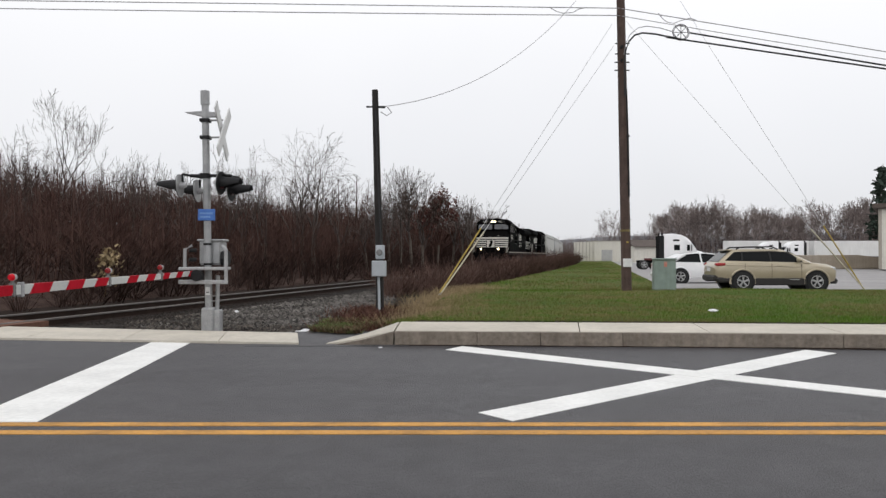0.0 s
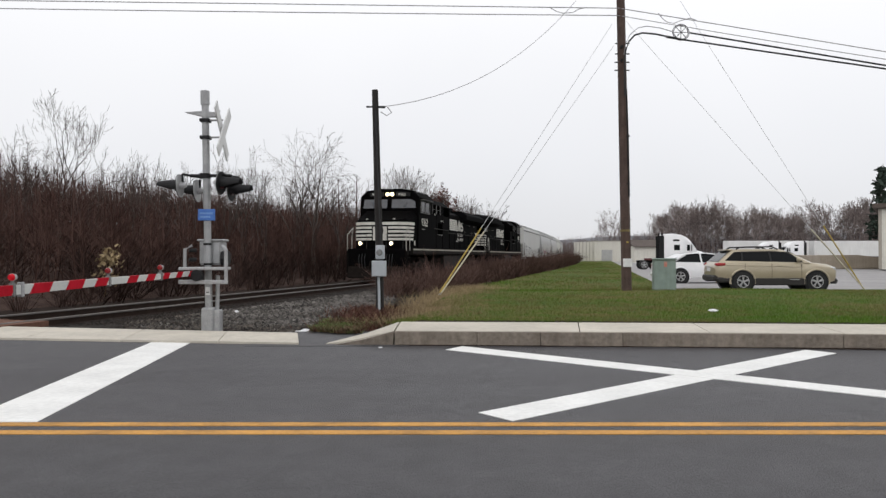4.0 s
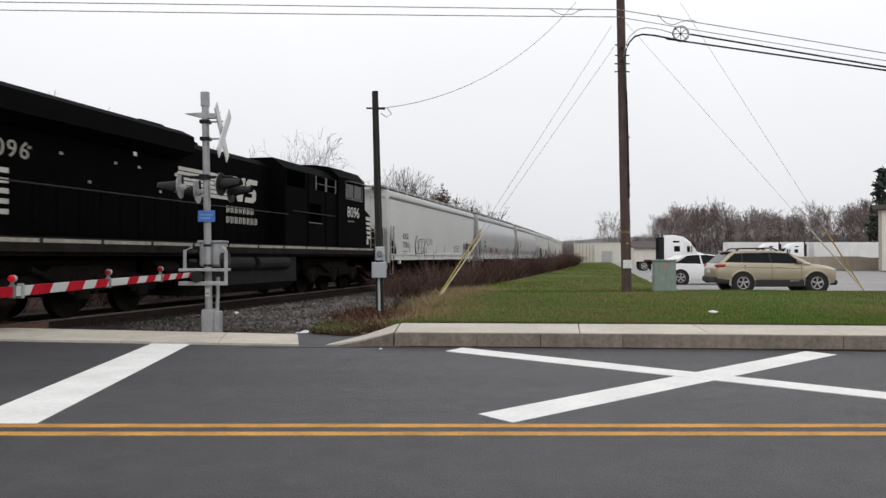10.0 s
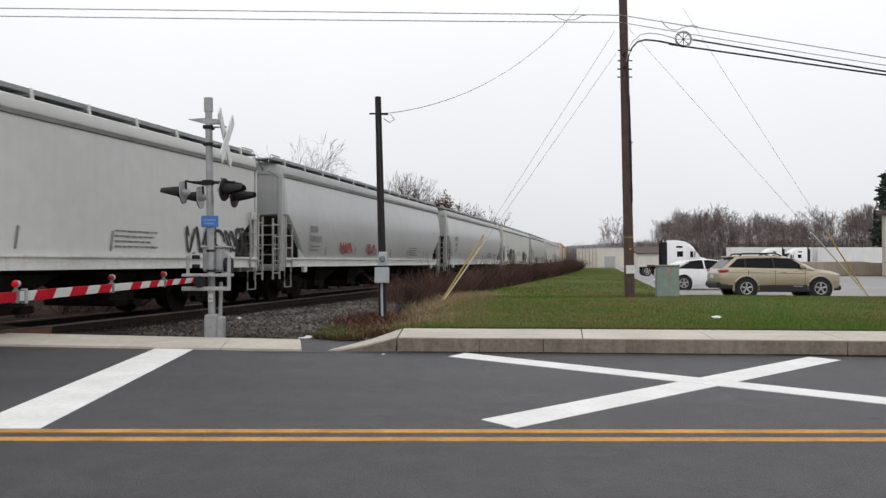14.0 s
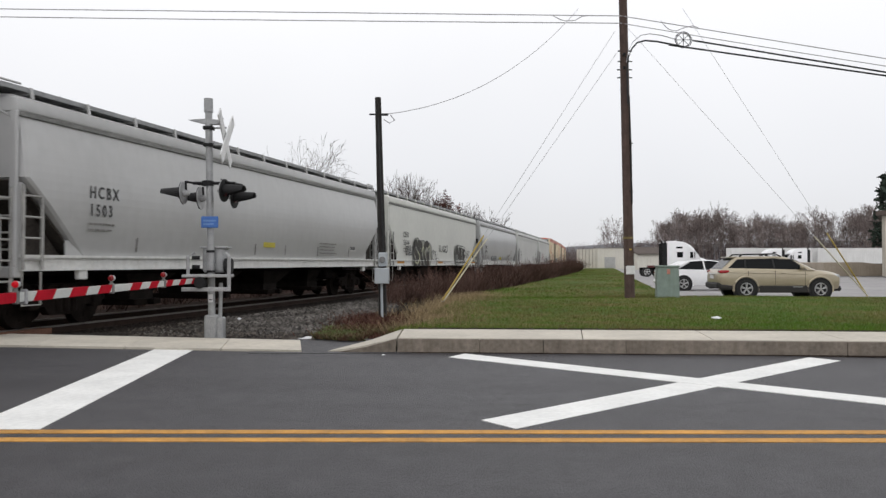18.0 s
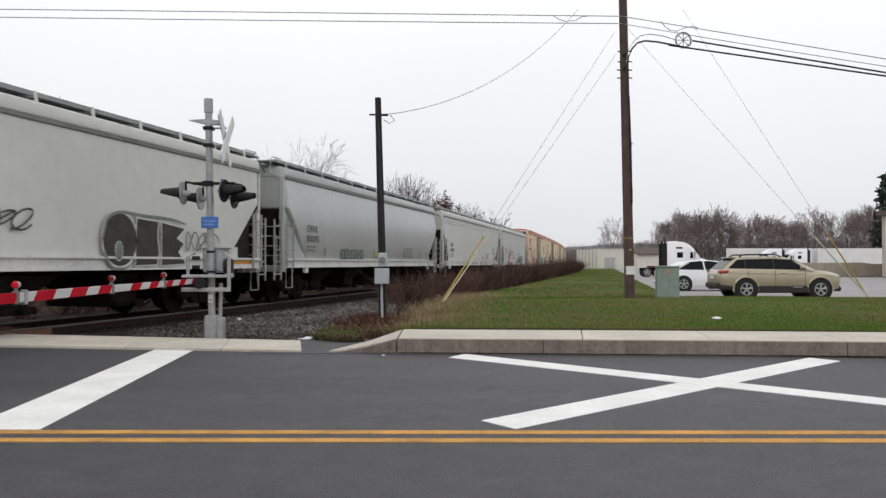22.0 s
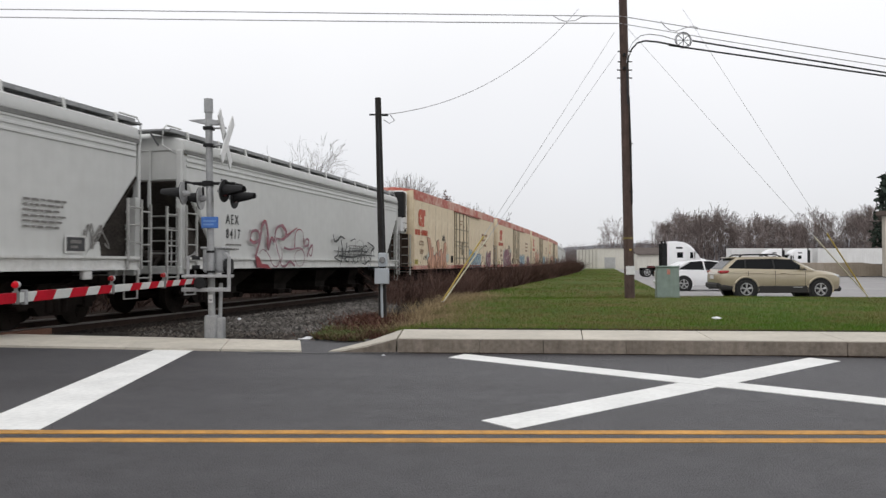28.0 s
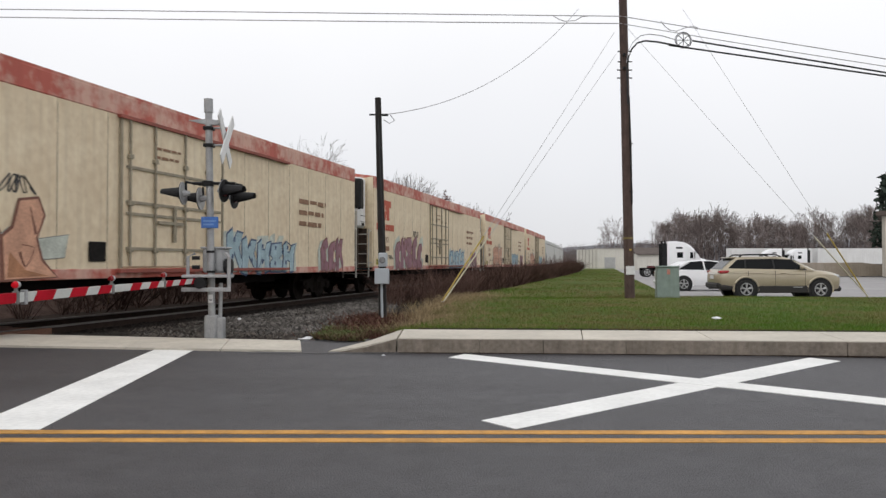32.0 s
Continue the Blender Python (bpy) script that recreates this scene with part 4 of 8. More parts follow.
    part("unit_frame", Bag().box(front + 0.04, front + 0.5, -0.9, 0.9, 1.5, 2.7, 0.05), MATS["end_brown"], car)
    for y in (-0.95, 1.0):
        part("unit_leg", Bag().box(front + 0.5, front + 0.58, y, y + 0.1, 1.08, 2.74, 0.01), MATS["end_brown"], car)
    # plug door with its rods
    d0, d1 = 2.04, -2.0
    S = W + 0.012
    door = part("plug_door", Bag().box(d1, d0, W - 0.02, W + 0.05, 1.18, T - 0.47, 0.02), BEIGE, car)
    for x in (d0 + 0.02, d1 - 0.08):
        part("door_post", Bag().box(x, x + 0.06, W, W + 0.07, 1.16, T - 0.45, 0.01), MATS["worn_rod"], door)
    for x in (d0 - 0.2, d0 - 1.1, d0 - 2.3, d1 + 0.75):
        part("lock_rod", Bag().tube([(x, W + 0.09, 1.2), (x, W + 0.09, T - 0.42)], 0.03, 6), MATS["worn_rod"], door)
        for z in (1.5, 2.5, 3.5):
            part("rod_keeper", Bag().box(x - 0.07, x + 0.07, W + 0.05, W + 0.13, z, z + 0.1, 0.01), MATS["worn_rod"], door)
    for z in (1.55, 2.3, 2.55, 3.3):
        part("door_bar", Bag().box(d1 + 0.1, d0 - 0.1, W + 0.05, W + 0.085, z, z + 0.06), MATS["worn_rod"], door)
    part("door_crank", Bag().box(d0 - 1.9, d0 - 1.8, W + 0.06, W + 0.13, 1.75, 2.6, 0.02).box(d0 - 2.2, d0 - 1.2, W + 0.07, W + 0.12, 2.15, 2.22), MATS["worn_rod"], door)
    for z in (T - 0.5, 1.06):
        part("door_track", Bag().box(d1 - 4.0, d0 + 0.15, W + 0.02, W + 0.12, z, z + 0.07), MATS["worn_red"], car)
    decal(car, "vent_box", Bag().box(0, -0.5, 0, 0.03, 0, 0.4, 0.01), CAR_DARK, 3.05, S, 1.3)
    if logo:
        o = [(0, 0.25), (0.1, 0.08), (0.3, 0), (0.55, 0), (0.62, 0.3), (0.68, 0.3), (0.68, 0.0), (1.02, 0.0), (1.02, 0.72), (1.25, 0.72), (1.25, 1.08), (0.3, 1.08), (0.1, 1.0), (0, 0.82)]
        decal(car, "emblem", Bag().plate([(-x * 1.1, z * 0.8) for x, z in o], "y", 0, 0.005), LOGO_RED, 10.42, S, 3.12, "red rounded emblem")
        flake = Bag()
        for k in range(3):
            q = math.pi * k / 3
            flake.plate([(-0.42 + 0.24 * math.cos(q + d), 0.42 + 0.24 * math.sin(q + d)) for d in (-0.08, 0.08, math.pi - 0.08, math.pi + 0.08)], "y", 0.006 + 0.001 * k, 0.008 + 0.001 * k)
        decal(car, "snowflake", flake, BEIGE, 10.42, S, 3.12)
        for k in range(10):
            blk = Bag().box(0, -0.2, 0, 0.005, 0, 0.27) if k != 4 else Bag().box(-0.02, -0.18, 0, 0.005, 0.1, 0.16)
            decal(car, "letter_block", blk, LOGO_RED, 11.06 - 0.25 * k, S, 2.68, "red lettering block")
    part("reporting_mark", letters("CRYX", 0.36, BROWN_PRINT), BROWN_PRINT, car, m=at(10.28, S, 2.16))
    part("wagon_number", letters("5200", 0.34, BROWN_PRINT) if seed == 11 else bars(1, 0.26, 0.85, 0.1, 0).mesh("wagon_number", BROWN_PRINT), BROWN_PRINT, car, m=at(10.14, S, 1.74 if seed == 11 else 2.0))
    decal(car, "notice", Bag().box(0, -0.6, 0, 0.004, 0, 0.24), YEL_LABEL, 11.1, S, 1.2)
    decal(car, "notice_print", bars(3, 0.03, 0.5, 0.06, 0.004), DARK_PRINT, 11.05, S, 1.4)
    decal(car, "slogan", bars(3, 0.16, 2.2, 0.36, 0), BROWN_PRINT, -6.9 if seed == 11 else -7.4, S, 3.35)
    decal(car, "stencil", bars(2, 0.07, 1.0, 0.2, 0), BROWN_PRINT, 0.9, W + 0.06, 3.9)
    # sprayed pieces
    sky = rng.uniform(-0.8, 0.8) if seed != 11 else 0
    if seed == 11:
        CLAY = (((0.0, 1.0), (0.13, 0.97), (0.18, 0.72), (0.2, 0.45), (0.19, 0.0), (0.02, 0.0), (0.04, 0.32), (0.11, 0.4)), ((0.21, 0.66), (0.27, 0.7), (0.28, 0.42), (0.35, 0.4), (0.36, 0.02), (0.21, 0.0)),
                ((0.37, 0.44), (0.42, 0.52), (0.47, 0.44), (0.48, 0.0), (0.38, 0.0)), ((0.44, 0.9), (0.53, 0.95), (0.56, 0.84), (0.56, 0.4), (0.6, 0.36), (0.62, 0.0), (0.5, 0.02), (0.5, 0.5)),
                ((0.6, 0.6), (0.68, 0.64), (0.71, 0.5), (0.72, 0.0), (0.64, 0.0), (0.62, 0.3)), ((0.73, 0.46), (0.78, 0.56), (0.81, 0.86), (0.9, 0.9), (0.93, 0.72), (0.89, 0.46), (0.92, 0.2), (1.0, 0.02), (0.74, 0.0)))
        blocks(car, 8.72, 4.9, 1.0, 0.95, (((-0.04, 0.5), (0.06, 0.9), (0.14, 0.6), (0.3, 0.98), (0.34, 0.7), (0.46, 0.8), (0.64, 1.05), (0.7, 0.8), (0.76, 0.98), (0.82, 0.7), (1.04, 0.85), (1.02, 0.4), (0.5, 0.2)),), MATS["spray_mist"], MATS["spray_grey"], S, 0.02)
        blocks(car, 8.7, 4.75, 0.98, 1.62, CLAY, MATS["spray_clay"], MATS["spray_brown"], S + 0.009, 0.06)
        blocks(car, 8.7, 4.75, 0.98, 1.62, (((0.04, 0.02), (0.07, 0.3), (0.14, 0.12), (0.24, 0.02)), ((0.31, 0.02), (0.34, 0.26), (0.42, 0.1), (0.47, 0.02)), ((0.54, 0.03), (0.55, 0.34), (0.6, 0.16), (0.66, 0.02)), ((0.75, 0.02), (0.76, 0.3), (0.84, 0.1), (0.96, 0.03))), mat("spray_rust", (0.4, 0.19, 0.1), 0.7, var=0.35, scale=3), MATS["spray_clay"], S + 0.014, 0.012)
        spray(car, 8.7, 4.75, 0.98, 1.62, (((0.13, 0.3), (0.17, 0.2), (0.15, 0.06)), ((0.07, 0.92), (0.16, 0.62), (0.2, 0.4)), ((0.36, 0.45), (0.37, 0.2)), ((0.56, 0.36), (0.62, 0.3), (0.57, 0.18), (0.56, 0.34)), ((0.82, 0.38), (0.88, 0.34), (0.84, 0.14), (0.81, 0.3)), ((0.86, 0.8), (0.89, 0.5))), 0.03, MATS["spray_brown"], S + 0.019)
    for u, ww, hh, nn, fill, edge in (() if seed == 11 else ((8.5 + sky, 4.7, 1.5, 5, "spray_clay" if seed != 12 else "spray_plum", "spray_brown"),)) + ((-2.3 + sky, 4.2, 1.1, 5, "spray_sky", "spray_navy"), (-8.6, 2.1, 1.1, 3, "spray_plum", "spray_brown")):
        b1, b2 = bubble_letters(rng, ww, hh, nn, 0)
        b3, b4 = bubble_letters(rng, ww * 1.1, hh * 1.02, nn, 0)
        decal(car, "sprayed_shadow", b3, MATS["spray_mist"], u + 0.25, S, 0.98)
        decal(car, "sprayed_outline", b2, MATS[edge], u, S + 0.009, 0.98)
        decal(car, "sprayed_fill", b1, MATS[fill], u, S + 0.011, 0.98)
    decal(car, "sprayed_scrawl", tag_strokes(rng, 0.8, 0.35, 4, 0.014, 0), DARK_PRINT, 5.3, S, 2.5)
    decal(car, "sprayed_scrawl", tag_strokes(rng, 0.7, 0.22, 4, 0.009, 0), DARK_PRINT, 9.5, S, 1.42)
    return car


mat("worn_red", (0.27, 0.07, 0.05), 0.7, var=0.3, scale=2)
mat("spray_mist", (0.50, 0.53, 0.47), 0.7, var=0.3, scale=2.5)
mat("worn_rod", (0.30, 0.26, 0.19), 0.6, var=0.3, scale=4)
mat("spray_clay", (0.60, 0.33, 0.22), 0.7, var=0.3, scale=2.5)
mat("spray_brown", (0.19, 0.08, 0.055), 0.7, var=0.3, scale=4)
mat("spray_sky", (0.33, 0.45, 0.50), 0.7, var=0.3, scale=3)
mat("spray_navy", (0.07, 0.10, 0.18), 0.7, var=0.3, scale=4)
mat("spray_plum", (0.28, 0.14, 0.17), 0.7, var=0.35, scale=3)
mat("spray_red", (0.30, 0.05, 0.06), 0.7, var=0.35, scale=3)
mat("spray_black", (0.035, 0.035, 0.037), 0.7, var=0.3, scale=3)
mat("spray_grey", (0.20, 0.21, 0.20), 0.7, var=0.3, scale=3)
mat("spray_white", (0.62, 0.63, 0.61), 0.7, var=0.2, scale=3)


# ----- diesel locomotive; y_out is the side that faces the road
def loco(number, label, side, wings):
    car = thing("diesel_locomotive", None, None, label, "locomotive", "locomotives of the train")
    L = 22.3
    s = side
    ht = 4.3 if wings else 4.06
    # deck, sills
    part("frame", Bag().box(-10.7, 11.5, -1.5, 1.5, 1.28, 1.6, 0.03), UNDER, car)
    # block added to close the view beneath, black like the shade there
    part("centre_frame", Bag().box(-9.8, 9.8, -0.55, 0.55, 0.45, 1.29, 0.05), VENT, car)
    for sg in (-1, 1):
        part("sill_stripe", Bag().box(-10.3, 10.4, sg * 1.5, sg * 1.56, 1.36, 1.64, 0.01), MATS["underbody_shade_grime"], car)
        st = Bag()
        x = -10.2
        while x < 10:
            st.box(x, min(10.4, x + 1.62), sg * 1.562, sg * 1.568, 1.535, 1.61)
            x += 1.72
        part("reflective_stripe", st, SILL_STRIPE, car)
    # nose: rings along x
    def nose_ring(x, w, z0, z1, c):
        return [(x, -w, z0), (x, -w, z1 - c), (x, -w + c, z1), (x, w - c, z1), (x, w, z1 - c), (x, w, z0)]
    part("nose", Bag().rings([nose_ring(10.92, 0.95, 1.6, 3.02, 0.08), nose_ring(10.55, 1.36, 1.6, 3.12, 0.14), nose_ring(9.5, 1.48, 1.6, 3.5, 0.3), nose_ring(9.1, 1.53, 1.6, 3.62, 0.3)]), LOCO_BLACK, car)
    for k in range(5):
        z, tall = 2.02 + 0.19 * k, 0.145 if k == 4 else 0.115
        back = 9.98 - 0.05 * k
        for sg in (-1, 1):
            path = [(back, 1.368 + (10.55 - back) * 0.114), (10.55, 1.368), (10.928, 0.958)]
            part("nose_stripe", Bag().rings([[(x - (0.07 if n == 0 else 0), sg * y * 0.985, z + tall), (x, sg * y * 0.985, z), (x, sg * y * 1.006, z), (x - (0.07 if n == 0 else 0), sg * y * 1.006, z + tall)] for n, (x, y) in enumerate(path)]), LOCO_WHITE, car)
            part("nose_stripe", Bag().box(10.91, 10.928, sg * (0.0 if k == 4 else 0.42), sg * 0.957, z, z + tall), LOCO_WHITE, car)
    part("front_panel", Bag().box(10.91, 10.929, -0.36, 0.36, 2.02, 2.7), LOCO_WHITE, car)
    part("front_emblem", Bag().plate([(-0.22, 2.06), (0.0, 2.04), (0.12, 2.2), (0.2, 2.5), (0.14, 2.68), (0.02, 2.62), (-0.1, 2.66), (-0.02, 2.44), (-0.12, 2.3)], "x", 10.929, 10.934), LOCO_BLACK, car, "dark emblem on the white nose panel")
    part("nose_door", Bag().box(10.91, 10.924, 0.4, 0.9, 1.7, 2.0, 0.004), LOCO_BLACK, car)
    for y in (-0.7, 0.7):
        part("marker", Bag().box(10.8, 10.83, y - 0.05, y + 0.05, 3.05, 3.11), BRIGHT, car)
    nr = Bag().tube([(11.48, -1.35, 1.6), (11.48, -1.35, 2.3), (11.48, -0.5, 2.3), (11.48, -0.5, 1.6)], 0.016, 6).tube([(11.48, 1.35, 1.6), (11.48, 1.35, 2.3), (11.48, 0.5, 2.3), (11.48, 0.5, 1.6)], 0.016, 6)
    part("front_rail", nr, MATS["rail_dark"], car)
    hoses = Bag()
    for y in (-0.85, -0.7, -0.55, 0.55, 0.7, 0.85):
        hoses.tube([(11.53, y, 1.35), (11.66, y, 1.1), (11.65, y * 0.95, 0.7), (11.57, y * 0.9, 0.62)], 0.022, 5)
    part("air_hose", hoses, BLACKP, car)
    # cab
    cab_p = [(-1.56, 1.6), (-1.56, 4.22), (-1.22, 4.58), (-0.5, 4.68), (0.5, 4.68), (1.22, 4.58), (1.56, 4.22), (1.56, 1.6)]
    part("cab", Bag().rings([[(9.42 - max(0, z - 3.5) * 0.22, y, z) for y, z in cab_p], [(6.4, y, z) for y, z in cab_p]]), LOCO_BLACK, car)
    part("cab_roof", Bag().rings([[(x, y * 1.02, z + 0.02) for y, z in ((-1.57, 4.22), (-1.22, 4.58), (-0.5, 4.68), (0.5, 4.68), (1.22, 4.58), (1.57, 4.22), (1.1, 4.48), (0, 4.58), (-1.1, 4.48))] for x in (9.28, 6.3)]), LOCO_TOP, car)
    for sg in (-1, 1):
        part("windscreen", Bag().rings([[(x + d, sg * y, z) for y, z in ((0.12, 3.7), (1.4, 3.7), (1.36, 4.16), (0.12, 4.16)) for x in (9.38 - (z - 3.5) * 0.22,)] for d in (-0.06, 0.012)]), CABGLASS, car)
        part("wiper", Bag().tube([(9.4, sg * 0.75, 3.7), (9.35, sg * 0.95, 4.0)], 0.012, 5).tube([(9.33, sg * 0.5, 4.15), (9.36, sg * 0.7, 4.0)], 0.012, 5), BLACKP, car)
    for sg in (-1, 1):
        board = part("number_board", Bag().box(8.95, 9.27, sg * 0.34, sg * 1.08, 4.3, 4.54, 0.02), BLACKP, car)
        part("board_figures", letters(number, 0.2, LOCO_WHITE), LOCO_WHITE, board, m=pose(9.276, 0.46 if sg > 0 else -0.96, 4.34, 0, 0, -90))
    part("headlamp", Bag().disc((9.2, -0.12, 4.42), (1, 0, 0), 0.085, 0.09, 14).disc((9.2, 0.12, 4.42), (1, 0, 0), 0.085, 0.09, 14), LAMP_ON, car, "lit headlamp pair")
    for sg in (-1, 1):
        lamp = part("ditch_lamp", Bag().tube([(11.42, sg * 0.78, 1.86), (11.6, sg * 0.78, 1.86)], 0.1, 14), BLACKP, car)
        part("lens", Bag().disc((11.598, sg * 0.78, 1.86), (1, 0, 0), 0.085, 0.006, 14), LAMP_ON, lamp, "lit ditch lamp lens")
        part("side_window", Bag().box(7.2, 7.95, sg * 1.55, sg * 1.575, 3.52, 4.06, 0.03), GLASS, car)
        part("side_window", Bag().box(8.1, 8.85, sg * 1.55, sg * 1.575, 3.52, 4.06, 0.03), GLASS, car)
        part("window_frame", Bag().box(7.12, 7.17, sg * 1.55, sg * 1.6, 3.46, 4.1).box(8.88, 8.93, sg * 1.55, sg * 1.6, 3.46, 4.1).box(7.12, 8.93, sg * 1.55, sg * 1.6, 3.46, 3.5).box(8.0, 8.05, sg * 1.55, sg * 1.6, 3.46, 4.1).box(7.05, 8.98, sg * 1.55, sg * 1.78, 4.12, 4.15), FRAME_GREY, car)
    # pilot, plough, steps
    part("pilot", Bag().box(10.6, 11.55, -1.45, 1.45, 0.75, 1.6, 0.05), LOCO_BLACK, car)
    part("plough", Bag().plate([(11.4, 0.15), (11.75, 0.2), (11.56, 0.75), (11.4, 0.75)], "y", -1.4, 1.4), TRUCK, car)
    for ex in (11.15, -10.4):
        for sg in (-1, 1):
            stp = Bag()
            for z in (0.45, 0.8, 1.15):
                stp.box(ex - 0.28, ex + 0.28, sg * 1.2, sg * 1.54, z, z + 0.05)
            stp.box(ex - 0.32, ex - 0.28, sg * 1.2, sg * 1.54, 0.4, 1.5)
            stp.box(ex + 0.28, ex + 0.32, sg * 1.2, sg * 1.54, 0.4, 1.5)
            part("step", stp, UNDER, car)
    # equipment cabinet behind the cab, hood, radiator
    part("cabinet", Bag().rings([[(x, y, z) for y, z in ((-1.5, 1.6), (-1.5, 4.1), (-1.1, 4.42), (1.1, 4.42), (1.5, 4.1), (1.5, 1.6))] for x in (6.4, 1.9)]), LOCO_BLACK, car)
    for sg in (-1, 1):
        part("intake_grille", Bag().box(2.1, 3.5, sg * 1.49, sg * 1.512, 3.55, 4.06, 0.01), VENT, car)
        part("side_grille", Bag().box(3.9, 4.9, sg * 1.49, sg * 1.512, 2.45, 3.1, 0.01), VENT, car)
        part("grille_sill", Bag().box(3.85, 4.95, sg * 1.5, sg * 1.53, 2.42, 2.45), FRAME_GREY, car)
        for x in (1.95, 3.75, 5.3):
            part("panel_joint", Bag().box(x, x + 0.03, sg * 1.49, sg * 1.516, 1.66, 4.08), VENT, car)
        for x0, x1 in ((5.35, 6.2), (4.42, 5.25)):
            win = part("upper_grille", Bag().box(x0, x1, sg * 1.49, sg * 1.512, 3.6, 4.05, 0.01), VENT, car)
            part("grille_frame", Bag().box(x0 - 0.03, x0 + 0.02, sg * 1.5, sg * 1.53, 3.58, 4.07).box(x1 - 0.02, x1 + 0.03, sg * 1.5, sg * 1.53, 3.58, 4.07).box(x0, x1, sg * 1.5, sg * 1.52, 3.8, 3.82), FRAME_GREY, win)
    part("hood", Bag().rings([[(x, y, z) for y, z in ((-1.02, 1.6), (-1.02, ht - 0.2), (-0.7, ht), (0.7, ht), (1.02, ht - 0.2), (1.02, 1.6))] for x in (1.9, -9.5)]), LOCO_BLACK, car)
    dg = Bag().box(-0.61, 0, -0.01, 0.01, 1.72, 2.78, 0.008).mesh("hood_door", LOCO_BLACK)
    for sg in (-1, 1):
        for k in range(15):
            part("hood_door", dg, LOCO_BLACK, car, m=pose(1.7 - k * 0.66, sg * 1.025, 0))
    part("exhaust_stack", Bag().box(-3.9, -2.9, -0.42, 0.42, ht - 0.02, ht + 0.38, 0.03), LOCO_TOP, car)
    horn = Bag().box(-1.5, -0.8, 0.1, 0.3, ht - 0.02, ht + 0.08, 0.02)
    for k, x in enumerate((-0.75, -0.95, -1.35)):
        horn.tube([(x - 0.2, 0.2 + 0.08 * (k - 1), ht + 0.17), (x, 0.2 + 0.08 * (k - 1), ht + 0.17), (x + 0.16, 0.2 + 0.08 * (k - 1), ht + 0.17)], 0.04, 10, 0.12)
    part("horn", horn, LOCO_TOP, car)
    for x in (-1.75,):
        part("roof_vent", Bag().tube([(x, 0.25, ht - 0.02), (x, 0.25, ht + 0.1), (x, 0.25, ht + 0.2), (x, 0.25, ht + 0.24)], 0.2, 10, 0.12), LOCO_TOP, car)
    if wings:
        rad = [(-1.55, 3.86), (-1.52, 4.26), (-1.2, 4.42), (1.2, 4.42), (1.52, 4.26), (1.55, 3.86), (1.02, 3.68), (-1.02, 3.68)]
        part("radiator", Bag().rings([[(x, y, z) for y, z in rad] for x in (-3.3, -9.7)] + [[(-11.0, y * 0.7, z) for y, z in rad]]), LOCO_TOP, car)
    else:
        rad = [(-1.5, 3.66), (-1.5, 3.96), (-1.1, 4.22), (1.1, 4.22), (1.5, 3.96), (1.5, 3.66), (1.02, 3.45), (-1.02, 3.45)]
        part("radiator", Bag().rings([[(x, y, z) for y, z in rad] for x in (-3.3, -9.9)]), LOCO_TOP, car)
    far = 0.0 if s > 0 else 0.42
    part("rear_panel", Bag().box(-9.5, -9.534, far - 0.32, far + 0.32, 2.05, 2.72), LOCO_WHITE, car)
    part("rear_emblem", Bag().plate([(far + y, z) for y, z in ((-0.2, 2.08), (0.0, 2.08), (0.1, 2.25), (0.18, 2.5), (0.12, 2.68), (-0.08, 2.64), (-0.02, 2.44), (-0.12, 2.3))], "x", -9.534, -9.54), LOCO_BLACK, car)
    es = Bag()
    for k in range(5):
        for y0, y1 in ((-0.98, far - 0.4), (far + 0.4, 0.98)) if k < 4 else ((-0.98, 0.98),):
            es.box(-9.5, -9.53, y0, y1, 2.05 + 0.19 * k, 2.16 + 0.19 * k)
        es.box(-8.75, -9.5, s * 1.02, s * 1.04, 2.05 + 0.19 * k, 2.145 + 0.19 * k)
    part("end_stripe", es, LOCO_WHITE, car)
    part("rear_lamp", Bag().disc((-9.5, far - 0.15, 3.55), (-1, 0, 0), 0.1, 0.08, 12).disc((-9.5, far + 0.15, 3.55), (-1, 0, 0), 0.1, 0.08, 12), ALLOY, car, "twin rear lamps")
    # handrails
    for sg in (-1, 1):
        hr = Bag().tube([(2.2, sg * 1.5, 2.62), (-10.1, sg * 1.5, 2.62)], 0.017, 6)
        for k in range(9):
            part("stanchion", Bag().tube([(2.0 - 1.5 * k, sg * 1.5, 1.62), (2.0 - 1.5 * k, sg * 1.5, 2.62)], 0.017, 5), LOCO_BLACK, car)
        hr.tube([(6.0, sg * 1.57, 2.75), (2.4, sg * 1.57, 2.75)], 0.018, 5)
        part("handrail", hr, MATS["rail_dark"], car)
        for ex, e2 in ((11.45, 10.8), (-10.7, -10.1)):
            gr = Bag()
            gr.tube([(ex, sg * 1.5, 0.9), (ex, sg * 1.5, 2.3), (e2, sg * 1.42, 2.65)], 0.022, 6)
            gr.tube([(e2, sg * 1.5, 0.9), (e2, sg * 1.5, 2.2), (e2, sg * 1.45, 2.6)], 0.022, 6)
            part("grab_iron", gr, BRIGHT, car)
    # tanks and bogies
    part("fuel_tank", Bag().rings([[(x, y, z) for y, z in ((-1.42, 1.3), (-1.42, 0.5), (-1.1, 0.25), (1.1, 0.25), (1.42, 0.5), (1.42, 1.3))] for x in (3.0, -2.6)]), mat("tank_black", (0.02, 0.019, 0.018), 0.8, spec=0.15, var=0.3, scale=1.5, streak=0.15), car)
    part("air_tank", Bag().tube([(-3.6, s * 1.2, 0.95), (-2.7, s * 1.2, 0.95)], 0.24, 12).tube([(-4.7, s * 1.2, 0.95), (-3.75, s * 1.2, 0.95)], 0.24, 12), UNDER, car)
